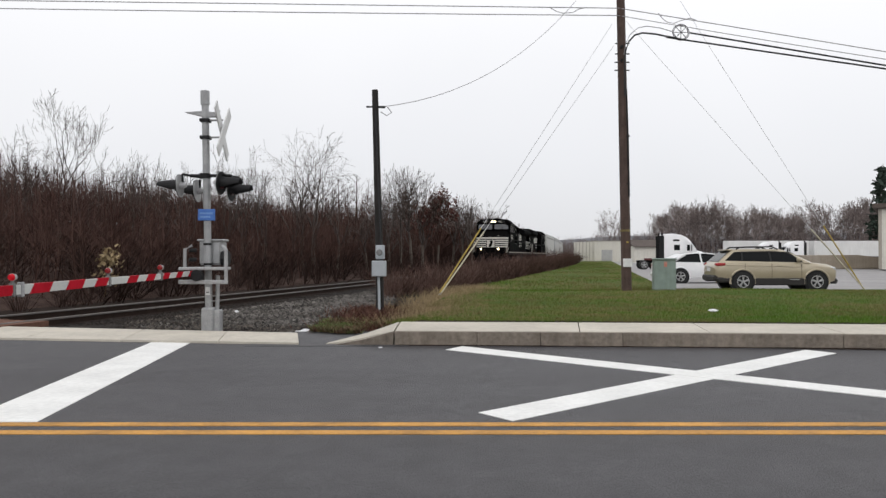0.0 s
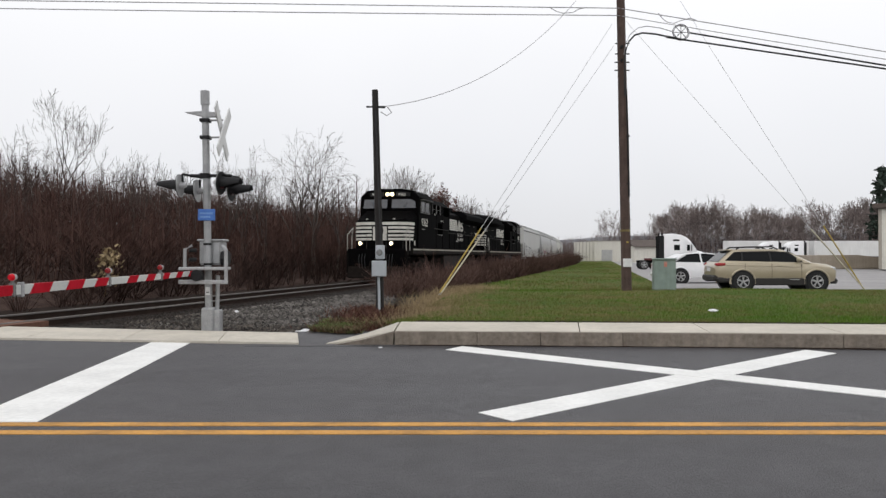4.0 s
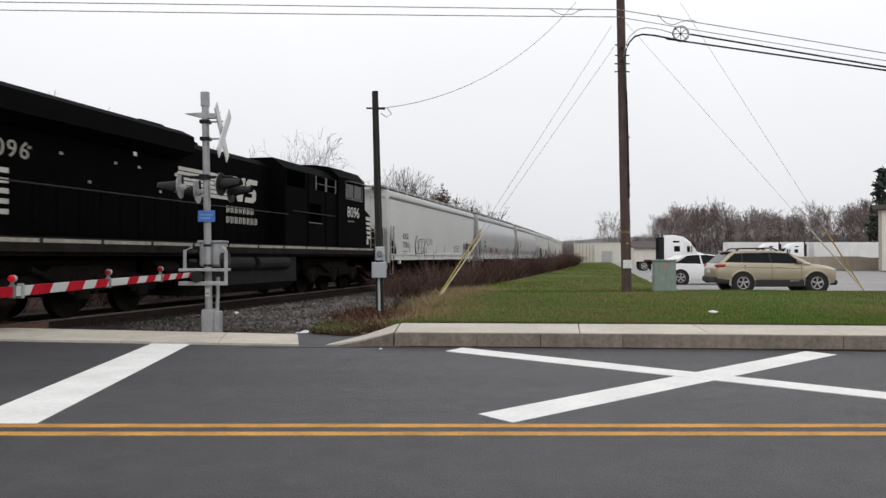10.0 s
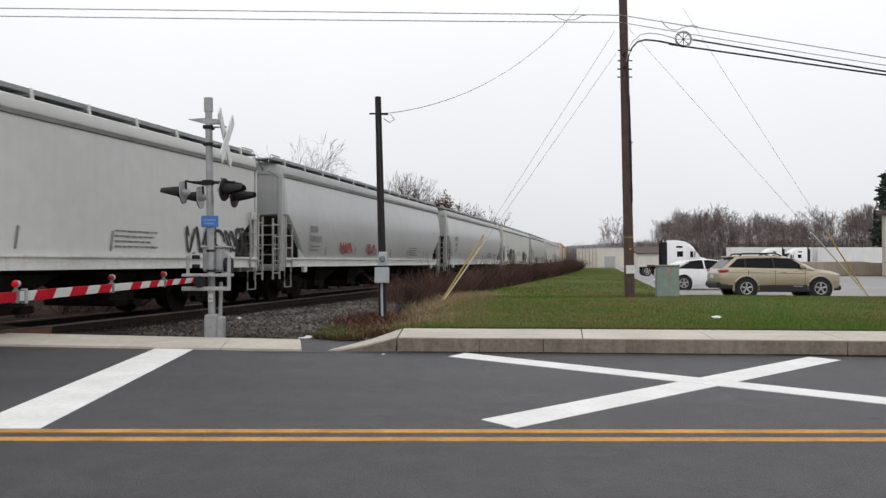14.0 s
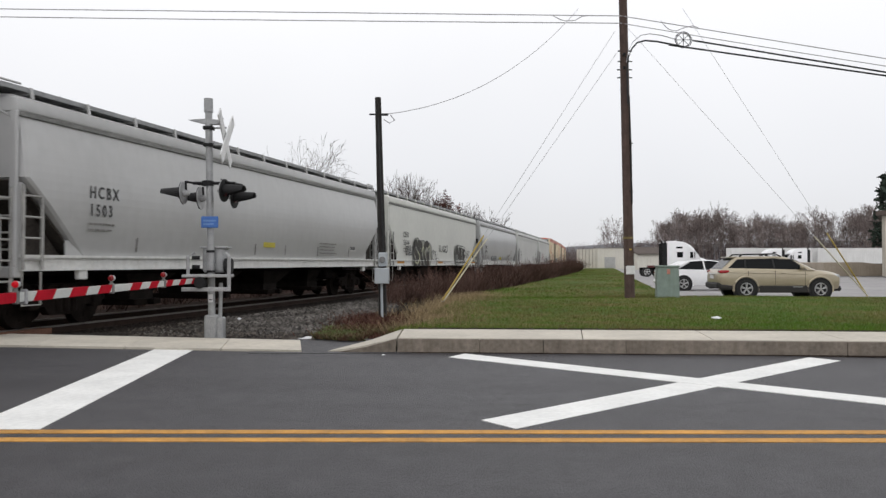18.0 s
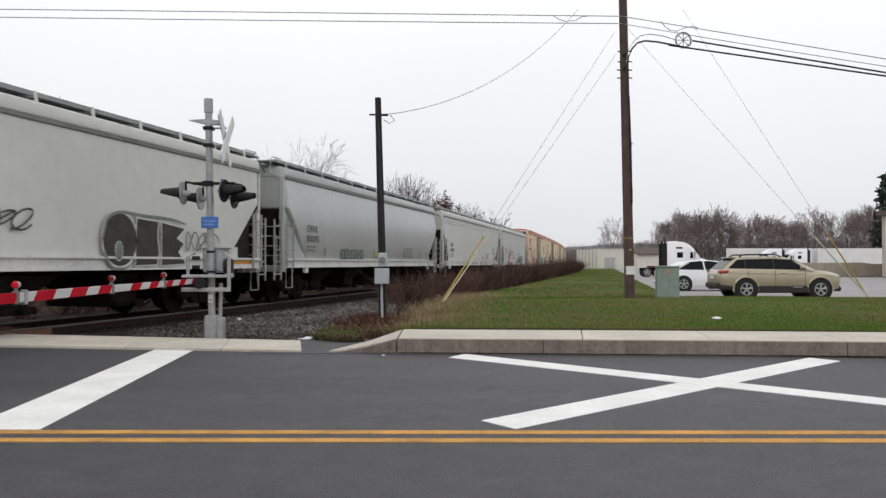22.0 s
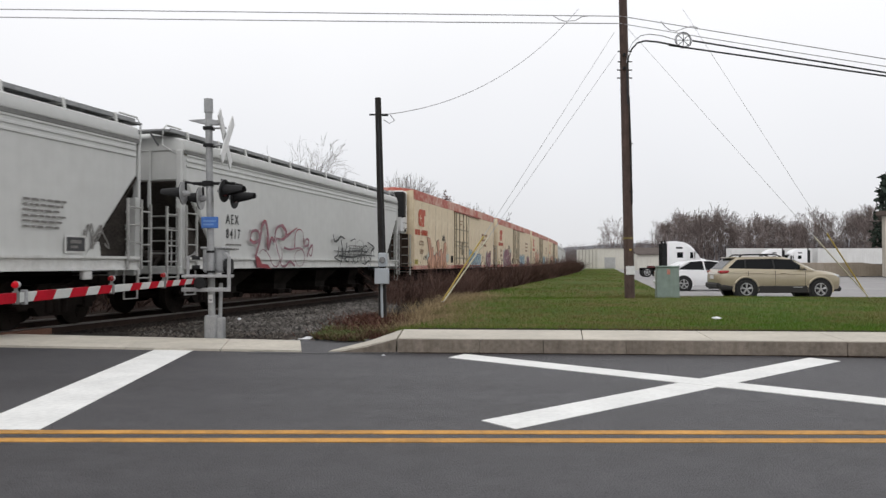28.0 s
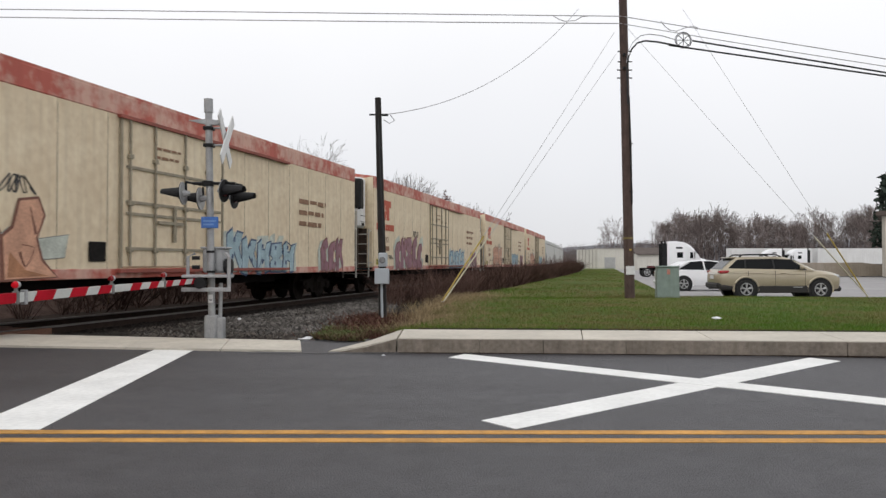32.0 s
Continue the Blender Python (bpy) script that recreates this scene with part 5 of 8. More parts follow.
    for cx in (6.9, -6.9):
        b = Bag()
        for sg in (-1, 1):
            y = sg * 1.12
            b.plate([(-2.55, 0.62), (-2.4, 0.86), (-1.2, 0.92), (-0.9, 1.08), (0.9, 1.08), (1.2, 0.92), (2.4, 0.86), (2.55, 0.62), (2.3, 0.52), (1.4, 0.62), (0.6, 0.56), (-0.6, 0.56), (-1.4, 0.62), (-2.3, 0.52)], "y", y - 0.08, y + 0.08)
            for k in (-2.0, 0, 2.0):
                b.box(k - 0.2, k + 0.2, y - 0.1, y + 0.16, 0.36, 0.78, 0.05)
                for q in (-0.36, 0.36):
                    b.tube([(k + q, y + sg * 0.04, 0.5), (k + q, y + sg * 0.04, 0.9)], 0.08, 8)
            b.tube([(-1.6, y + sg * 0.16, 1.05), (-0.7, y + sg * 0.16, 0.7)], 0.06, 8)
        b.box(-2.2, 2.2, -0.9, 0.9, 0.75, 1.2, 0.05)
        ob = part("bogie", b, LOCO_TRUCK, car, m=pose(cx, 0, 0))
        for k in (-2.0, 0, 2.0):
            TURNING.append((part("wheelset", LOCO_WHEEL_ME, LOCO_TRUCK, ob, m=pose(k, 0, 0.533)), k, 0.533 * side))
    coupler(car, -11.15, -1)
    coupler(car, 12.1 if s > 0 else 11.6, 1)
    # marks on the side that faces the road
    flip = Matrix.Identity(4) if s > 0 else pose(0, 0, 0, 0, 0, 180)
    q = lambda u, y, z: flip @ pose(u, y, z)
    e = 1 if s > 0 else -1
    part("road_number", letters(number, 0.6, LOCO_WHITE), LOCO_WHITE, car, m=q(8.82 if e > 0 else -7.28, 1.575, 2.8) @ Matrix.Diagonal((1.12, 1, 0.95, 1)))
    part("small_print", bars(1, 0.06, 0.7, 0.1, 0), FADED, car, m=q(8.7 if e > 0 else -7.4, 1.566, 2.66))
    u0, ml = (0.87, 3.3) if e > 0 else (3.4, 2.45)
    for k in range(6):
        z = 0.118 * k
        st = Bag().plate([(-0.03 * k, z), (-ml - 0.1 * (5 - k), z), (-ml + 0.12 - 0.1 * (5 - k), z + 0.092), (-0.03 * k, z + 0.092)], "y", 0, 0.005)
        part("mane_stripe", st, LOCO_WHITE, car, m=q(u0, 1.04, 2.88))
    em = Bag().plate([(0, 0), (-0.2, 0), (-0.34, 0.42), (-0.46, 0), (-0.76, 0), (-0.95, 0.7), (-0.74, 0.7), (-0.62, 0.28), (-0.48, 0.7), (-0.24, 0.7)], "y", 0, 0.005)
    curl = ((0.05, 0), (0.8, 0), (1.0, 0.12), (1.0, 0.45), (0.85, 0.58), (0.35, 0.58), (0.35, 0.78), (1.0, 0.78), (1.0, 1.0), (0.2, 1.0), (0.0, 0.88), (0.0, 0.52), (0.15, 0.4), (0.65, 0.4), (0.65, 0.22), (0.05, 0.22))
    em.plate([(-0.88 - 0.68 * x - 0.14 * z, 0.7 * z) for x, z in curl], "y", 0.001, 0.006)
    part("emblem", em, LOCO_WHITE, car, "white slanted emblem", m=q(u0 - ml - 0.25, 1.045, 2.88))
    for r in range(2):
        for k in range(8 if r else 7):
            part("letter_block", Bag.characters(1, 0.2), LOCO_WHITE, car, m=q(u0 - ml - 0.1 - 0.24 * k, 1.045, 2.52 - 0.3 * r) @ Matrix.Diagonal((1.6, 1, 1, 1)))
    mk = Bag()
    for u, z in ((4.0, 3.2), (3.6, 3.2), (1.0, 3.0), (-2.2, 2.15), (-2.6, 2.15), (5.6, 3.5)):
        mk.box(u, u + 0.12, 1.505 if abs(u) > 2.3 and u > 0 else 1.05, 1.51 if abs(u) > 2.3 and u > 0 else 1.055, z, z + 0.09)
    part("small_label", mk, LOCO_WHITE, car, m=flip)
    dots = Bag()
    for k in range(9):
        dots.box(-1.6 - 0.85 * k, -1.5 - 0.85 * k, 1.04, 1.046, 3.32 - 0.5 * (k % 3 == 1), 3.38 - 0.5 * (k % 3 == 1))
    part("door_label", dots, SILL_STRIPE, car, m=pose(0, 0, 0, 0, 0, 0 if s > 0 else 180) @ Matrix.Translation((0.0 if s > 0 else 11.5, 0, 0)))
    part("notice", Bag().box(0, -0.22, 0, 0.004, 0, 0.22), LOCO_WHITE, car, m=q(10.0 if e > 0 else -9.7, 1.5, 1.78))
    if s < 0:
        tk = Bag()
        for x0 in (-2.3, 0.1):
            tk.tube([(x0, -1.42, 1.08), (x0 + 0.06, -1.42, 1.08), (x0 + 2.0, -1.42, 1.08), (x0 + 2.1, -1.42, 1.08)], 0.2, 14)
        part("air_reservoir", tk, MATS["tank_black"], car)
        part("rear_number", letters(number, 0.46, BRIGHT, 1.15, 1.15), BRIGHT, car, m=q(9.42, 1.04, 3.12))
    return car


mat("rail_dark", (0.035, 0.033, 0.03), 0.7, spec=0.15, var=0.2, scale=6)
# ---------------------------------------------------------------- vegetation
def sapling(rng, h, spread, n_limb, n_twig, r0, fine=0.4):
    """Bare woody plant as thin three-sided bars: returns segments (p, q, r0, r1)."""
    segs = []
    top = np.array([rng.normal(0, 0.08) * h, rng.normal(0, 0.08) * h, h])
    mid = top * 0.5 + np.array([rng.normal(0, 0.04) * h, rng.normal(0, 0.04) * h, 0])
    segs += [((0, 0, 0), mid, r0, r0 * 0.65), (mid, top, r0 * 0.65, r0 * 0.2)]
    for k in range(n_limb):
        u = rng.uniform(0.15, 0.95)
        base = mid * (u * 2) if u < 0.5 else mid + (top - mid) * (u * 2 - 1)
        a, l = rng.uniform(0, 6.283), h * spread * (1.15 - u) * rng.uniform(0.6, 1.2)
        d = np.array([math.cos(a), math.sin(a), rng.uniform(0.5, 1.5)])
        tip = base + d / np.linalg.norm(d) * l
        rl = r0 * 0.45 * (1.1 - u)
        segs.append((base, tip, rl, rl * 0.35))
        for j in range(n_twig):
            w = rng.uniform(0.3, 1.0)
            b2 = base + (tip - base) * w
            d2 = d / np.linalg.norm(d) + rng.normal(0, 0.55, 3)
            d2[2] = abs(d2[2])
            t2 = b2 + d2 / np.linalg.norm(d2) * l * rng.uniform(0.3, 0.6)
            segs.append((b2, t2, max(rl * fine, r0 * 0.16), rl * 0.15))
    return segs


def seg_arrays(segs, thick=1.0, slim=0.0):
    """Three-sided tapered bars for all segments at once."""
    p = np.array([s[0] for s in segs], float)
    q = np.array([s[1] for s in segs], float)
    r0, r1 = np.array([s[2] for s in segs]) * thick, np.array([s[3] for s in segs]) * thick
    d = q - p
    d /= np.linalg.norm(d, axis=1, keepdims=True) + 1e-9
    ref = np.where(np.abs(d[:, 2:3]) < 0.9, np.array([[0, 0, 1.0]]), np.array([[1.0, 0, 0]]))
    a = np.cross(d, ref)
    a /= np.linalg.norm(a, axis=1, keepdims=True) + 1e-9
    b = np.cross(d, a)
    v = []
    for k in range(3):
        w = math.cos(2.0944 * k) * a + math.sin(2.0944 * k) * b
        v.append(p + w * r0[:, None])
    for k in range(3):
        w = math.cos(2.0944 * k) * a + math.sin(2.0944 * k) * b
        v.append(q + w * r1[:, None])
    v = np.stack(v, 1)
    f = np.array([(0, 1, 4, 3), (1, 2, 5, 4), (2, 0, 3, 5)])
    n = len(segs)
    f = (f[None] + 6 * np.arange(n)[:, None, None])
    thin = (r0 < slim)[:, None, None] & (np.arange(3) > 0)[None, :, None]
    return v.reshape(-1, 3), f[~np.broadcast_to(thin, f.shape)].reshape(-1, 4)


def plants(name, protos, places, material, label, category="scrub"):
    """Many copies of a few plants in one mesh. places: x, y, z, scale, turn, which."""
    V, F, n = [], [], 0
    for x, y, z, sc, turn, k in places:
        v, f = protos[k]
        c, s_ = math.cos(turn) * sc, math.sin(turn) * sc
        w = np.stack([v[:, 0] * c - v[:, 1] * s_ + x, v[:, 0] * s_ + v[:, 1] * c + y, v[:, 2] * sc + z], 1)
        V.append(w)
        F.append(f + n)
        n += len(v)
    return tagged(new(name, soup(name, np.concatenate(V), np.concatenate(F), material)), label, category, kind="stuff")


rng = np.random.default_rng(7)
SAPS = [seg_arrays(sapling(rng, 1.0, rng.uniform(0.3, 0.48), 20, 6, 0.0075, 0.65), slim=0.0035) for _ in range(12)]
BUSH = []
for k in range(10):
    segs = []
    for j in range(7):
        a_, t_ = rng.uniform(0, 6.28), rng.uniform(0.1, 1.1)
        one = sapling(rng, rng.uniform(0.6, 1.0), 0.36, 5, 3, 0.010)
        c_, s_ = math.cos(a_), math.sin(a_)
        for p_, q_, ra, rb in one:
            lean = lambda w: np.array([w[0] + c_ * t_ * w[2], w[1] + s_ * t_ * w[2], w[2] * (1 - 0.25 * t_)])
            segs.append((lean(p_), lean(q_), ra, rb))
    BUSH.append(seg_arrays(segs, slim=0.02))
# brown bank added behind the thicket; it closes sky gaps in place of deeper woods
structure("bank", Bag().rings(sweep([(-3.5, -0.45), (-5.0, -0.15), (-8, 0.5), (-13, 1.3), (-20, 2.1), (-26, 3.1), (-34, 4.1), (-90, 4.4)], [-45, -30, -20, -10, 0, 15, 30, 50, 80, 120, 170, 240, 330, 440]), caps=False, closed=False), BACKING_BROWN,
          "brown bank added behind the thicket, hides gaps of sky")


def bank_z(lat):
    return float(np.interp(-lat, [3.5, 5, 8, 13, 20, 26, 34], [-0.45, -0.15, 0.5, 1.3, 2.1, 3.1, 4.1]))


def thicket_spots(n, s0, s1, lat0, lat1, h0, h1, skew, kinds):
    out = []
    while len(out) < n:
        s = s0 + rng.uniform(0, 1) ** skew * (s1 - s0)
        lat = lat0 - rng.uniform(0, 1) ** 1.2 * (lat0 - lat1)
        p = beside(s, lat)
        if p.y < 15.8 - 0.1 * p.x and s < 0:
            continue
        h = rng.uniform(h0, h1) * (1.0 + 0.10 * math.sin(s * 0.21) + 0.07 * math.sin(s * 0.57 + 1)) * (0.94 + 0.3 * min(1, max(0, (s + 2) / 26)))
        out.append((p.x, p.y, bank_z(lat) - 0.1, h, rng.uniform(0, 6.28), int(rng.integers(kinds))))
    return out


plants("thicket", SAPS, thicket_spots(2100, -24, 95, -5.5, -22, 2.2, 3.5, 1.15, 12), TWIG, "dense brown thicket of bare saplings behind the track")
BACK = [seg_arrays(sapling(rng, 1.0, rng.uniform(0.3, 0.45), 24, 5, 0.009, 0.95), 1.8, slim=0.03) for _ in range(8)]
plants("woods_edge", BACK, thicket_spots(1900, -26, 125, -15, -42, 2.3, 3.9, 1.05, 8), TWIG, "dense brown bare woods on the bank", "woods")
# darker bramble brown, with the shade behind the train put into it
plants("undergrowth", BUSH, thicket_spots(1050, -22, 100, -4.0, -12, 1.0, 2.3, 1.2, 10), mat("shaded_bramble", (0.048, 0.03, 0.025), 0.95, spec=0.1, var=0.35, scale=0.6, island=0.45), "brown brambles at the thicket's foot")
plants("woods_edge", BACK, thicket_spots(420, 58, 175, -5.0, -20, 3.6, 6.4, 1.0, 8), TWIG, "dense brown bare woods along the line", "woods")
# brushwood strip between track and lawn
places = []
for k in range(1900):
    s = 4 + rng.uniform(0, 1) ** 1.4 * 150
    lat = rng.uniform(2.9, 5.4 if s > 14 else 4.6)
    p = beside(s, lat)
    if p.y < 19.3 or p.x < -0.075 * p.y:
        continue
    h = rng.uniform(0.6, 1.3) * (1 + 0.16 * math.sin(s * 0.9) + 0.13 * math.sin(s * 2.3 + 1)) * (0.68 + 0.72 * min(1, max(0, (p.y - 19) / 18)) + 0.5 * min(1, max(0, (p.y - 40) / 60)))
    places.append((p.x, p.y, -0.15, h, rng.uniform(0, 6.28), int(rng.integers(10))))
plants("brushwood", BUSH, places, BRAMBLE, "brown brushwood strip between track and lawn")


def grass_patch(n, seed, region, h0, h1, width, lean):
    rg_ = np.random.default_rng(seed)
    pts = []
    while len(pts) < n:
        p = region(rg_)
        if p is not None:
            pts.append(p)
    pts = np.array(pts)
    h = rg_.uniform(h0, h1, n)
    a = rg_.uniform(0, 6.28, n)
    w = np.stack([np.cos(a), np.sin(a), 0 * a], 1) * (width * rg_.uniform(0.6, 1.3, n))[:, None]
    ln = rg_.normal(0, lean, (n, 2)) * h[:, None]
    tip = pts + np.concatenate([ln, h[:, None]], 1)
    v = np.stack([pts - w, pts + w, tip], 1).reshape(-1, 3)
    return v, np.arange(3 * n).reshape(-1, 3)


def lawn_near(g):
    y = 13.0 + g.uniform(0, 1) ** 1.5 * 16
    x = g.uniform(-1.0, 0.62 * y + 1)
    if x < lawn_edge(y) - 0.1 or y < kerb_y(x) + 1.66:
        return None
    return (x, y, lawn_z(x, y) - 0.01)


def lawn_far(g):
    y = 27 + g.uniform(0, 1) ** 1.6 * 120
    x = g.uniform(lawn_edge(y), max(lawn_edge(y) + 1.5, 8.3 + (y - 29) * 0.2))
    return (x, y, lawn_z(x, y) - 0.01)


def straw_zone(g):
    y = 14.2 + g.uniform(0, 1) * 16
    x = lawn_edge(y) + g.normal(0.05, 0.5) + 0.25 * math.sin(y * 1.3)
    return (x, y, 0.0)


def tuft_zone(g):
    y = 13.2 + g.uniform(0, 1) ** 1.3 * 2.2
    x = g.uniform(-2.3, 0.2)
    if math.sin(x * 5.1 + y * 1.7) + math.sin(x * 2.3 - y * 4.1) < -0.55 - 0.5 * (x + 1.2):
        return None
    if y < 13.3 + max(0, -0.75 - x) * -0.8:
        return None
    return (x, y, 0.02)


def kerb_fringe(g):
    x = g.uniform(-0.6, 9.5)
    return (x, kerb_y(x) + 1.63 + abs(g.normal(0, 0.07)), 0.165)


tagged(new("grass", soup("grass", *grass_patch(95000, 1, lawn_near, 0.03, 0.075, 0.006, 0.35), BLADE)), "short green lawn grass", "grass", kind="stuff")
tagged(new("grass", soup("grass", *grass_patch(30000, 2, lawn_far, 0.05, 0.11, 0.014, 0.3), BLADE)), "short green lawn grass", "grass", kind="stuff")
tagged(new("grass", soup("grass", *grass_patch(5000, 5, kerb_fringe, 0.04, 0.12, 0.006, 0.5), BLADE)), "green grass fringe along the footway", "grass", kind="stuff")
tagged(new("dry_grass", soup("dry_grass", *grass_patch(14000, 3, straw_zone, 0.06, 0.34, 0.006, 0.6), STRAW)), "tall dry straw-coloured grass at the lawn's edge", "grass", kind="stuff")
def leaf_zone(g):
    y = 13.6 + g.uniform(0, 1) * 6
    x = -1.35 - 0.04 * (y - 13.6) + g.normal(0, 0.45)
    return (x, y, 0.0)


tagged(new("dead_leaves", soup("dead_leaves", *grass_patch(4200, 6, leaf_zone, 0.02, 0.2, 0.012, 1.0), mat("dead_leaf", (0.1, 0.05, 0.037), 0.9, spec=0.1, var=0.4, scale=2, island=0.5))),
       "red-brown dead stalks and leaves by the meter pole", "weeds", kind="stuff")
tagged(new("weeds", soup("weeds", *grass_patch(14000, 4, tuft_zone, 0.02, 0.13, 0.012, 0.8), mat("weed_green", (0.085, 0.135, 0.03), 0.85, var=0.4, scale=1.1, color2=(0.13, 0.075, 0.045), island=0.4, soft=0.08))),
       "low green and brown weeds by the kerb", "weeds", kind="stuff")


def forked(g, h, spread, first, depth, droop=0.0, up=0.32, slim_=0.8):
    """A bare broad-crowned tree: a trunk that forks again and again. Returns segments (p, q, r0, r1), widths for a trunk of 1."""
    segs = []

    def grow(p, d, length, r, k):
        n = 3 if k > 1 else 2
        at_ = []
        for i in range(n):
            d = d + g.normal(0, 0.22, 3) + np.array([0, 0, (up - droop * (depth - k) * 0.25) * 0.22])
            d /= np.linalg.norm(d)
            q = p + d * length / n
            r1 = r * (0.84 if k > 0 else 0.6)
            segs.append((p, q, r, r1))
            at_.append((q, d, r1))
            p, r = q, r1
        if k == 0:
            return
        for i, (q, e, rr) in enumerate(at_):
            for j in range(2 if i == n - 1 else 1):
                if i < n - 1 and g.uniform() < (0.6 if i == 0 else 0.25):
                    continue
                side = np.cross(e, g.normal(0, 1, 3))
                side /= np.linalg.norm(side)
                w = g.uniform(0.4, 0.8) if (i < n - 1 or j) else g.uniform(0.1, 0.35)
                c = e + side * w
                grow(q, c / np.linalg.norm(c), length * g.uniform(0.55, 0.82), rr * g.uniform(0.55, 0.75), k - 1)

    p, d = np.zeros(3), np.array([0.0, 0.0, 1.0])
    trunk = [p]
    for i in range(5):
        d = d + g.normal(0, 0.05, 3)
        d[2] = 1.0
        p = p + d / np.linalg.norm(d) * h * first / 5
        trunk.append(p)
    for i in range(5):
        segs.append((trunk[i], trunk[i + 1], 1 - 0.06 * i, 1 - 0.06 * (i + 1)))
    for i, q in enumerate(trunk[2:]):
        for j in range((0, 1, 1, 3)[i]):
            a = g.uniform(0, 6.283)
            w = g.uniform(0.45, 0.8) if i < 3 else g.uniform(0.1, 0.5)
            c = np.array([math.cos(a) * w, math.sin(a) * w, 1.0])
            grow(q, c / np.linalg.norm(c), h * spread * g.uniform(0.75, 1.1), 0.62 if i == 3 else 0.42, depth)
    top = max(s_[1][2] for s_ in segs)
    f = h / top
    f = np.array([f * slim_, f * slim_, f])
    return [(p_ * f, q_ * f, a_, b_) for p_, q_, a_, b_ in segs]


def tree(x, y, h, seed, r=0.14, spread=0.3, depth=4, material=TWIG_GREY, leaves=None, base=0.0, label="tall bare grey deciduous tree", droop=0.0, first=0.36):
    """A bare tree: trunk, limbs that fork again and again, fine twigs."""
    g = np.random.default_rng(seed)
    ob = thing("tree", None, None, label, "tree", m=pose(x, y, base - 0.2))
    segs = forked(g, h, spread, first, depth, droop)
    path = [Vector(s_[0]) for s_ in segs[:5]] + [Vector(segs[4][1])]
    part("trunk", Bag().tube(path, r, 8, r * 0.7), BARK, ob, smooth=True)
    fine = [(p, q, max(a * r, 0.00023 * y), max(b * r, 0.00016 * y)) for p, q, a, b in segs[5:]]
    part("crown", soup("crown", *seg_arrays(fine, slim=0.0004 * y), material), material, ob)
    if leaves:
        tips = np.array([s_[1] for s_ in segs[5:] if s_[2] < 0.2])
        n = leaves
        c = tips[g.integers(len(tips), size=n)] + g.normal(0, 0.12, (n, 3))
        e1, e2 = g.normal(0, 0.06, (n, 3)), g.normal(0, 0.06, (n, 3))
        part("leaves", soup("leaves", np.stack([c - e1, c + e2, c + e1, c - e2], 1).reshape(-1, 3), np.arange(4 * n).reshape(-1, 4), RUSSET), RUSSET, ob, "sparse russet leaves")
    return ob


def px(u, v, y):
    """The place at depth y on the sight line (u, v) of the level view."""
    return (u - 784) * y / 1388, EYE + (452 - v) * y / 1388


for u, top, y, seed, sp, n in ((108, 166, 42, 1, 0.3, 5), (8, 225, 36, 2, 0.3, 5), (240, 262, 40, 3, 0.28, 4), (400, 258, 46, 4, 0.28, 4), (470, 262, 44, 9, 0.3, 4), (556, 222, 50, 5, 0.36, 4), (536, 235, 52, 61, 0.34, 4),
                               (596, 300, 50, 6, 0.3, 4), (728, 288, 66, 7, 0.3, 5), (840, 350, 80, 8, 0.3, 4), (868, 362, 92, 10, 0.3, 4), (690, 312, 60, 41, 0.3, 4), (708, 296, 63, 42, 0.3, 4), (748, 290, 68, 43, 0.3, 5), (800, 338, 76, 44, 0.3, 4),
                               (818, 344, 80, 45, 0.3, 4), (836, 350, 84, 46, 0.3, 4), (855, 360, 92, 47, 0.3, 4), (30, 282, 38, 48, 0.3, 4), (150, 296, 40, 49, 0.3, 4), (205, 262, 40, 50, 0.3, 4), (290, 280, 42, 51, 0.3, 4), (430, 285, 44, 52, 0.3, 4),
                               (520, 300, 48, 53, 0.3, 4), (180, 300, 38, 11, 0.3, 4), (330, 285, 42, 12, 0.3, 4), (650, 345, 56, 14, 0.3, 4), (672, 335, 60, 15, 0.3, 4), (60, 296, 40, 16, 0.3, 4)):
    x, z = px(u, top, y)
    tree(x, y, z + 0.2, seed, 0.011 * z + 0.05, sp, n, droop=0.9 if seed in (5, 61) else 0.0)
x, z = px(774, 322, 72)
tree(x, 72, z + 0.2, 21, 0.11, 0.32, 5, material=TWIG, leaves=3000, label="bare tree with sparse russet leaves")

g = np.random.default_rng(44)
yb = thing("yellow_bush", None, None, "small bush with a few yellow leaves", "bush", m=pose(-11.0, 25.5, 0.0))
segs = sapling(g, 1.6, 0.4, 10, 4, 0.012)
part("stems", soup("stems", *seg_arrays(segs), TWIG), TWIG, yb)
c = np.array([q[1] for q in segs])[g.integers(len(segs), size=260)] * np.array([1, 1, 0.9]) + g.normal(0, 0.12, (260, 3))
e1, e2 = g.normal(0, 0.035, (260, 3)), g.normal(0, 0.035, (260, 3))
part("leaves", soup("leaves", np.stack([c - e1, c + e2, c + e1, c - e2], 1).reshape(-1, 3), np.arange(1040).reshape(-1, 4), STRAW), mat("yellow_leaf", (0.12, 0.07, 0.026), 0.8, var=0.3, scale=3, island=0.3), yb)
yb.children[1].data.materials[0] = MATS["yellow_leaf"]

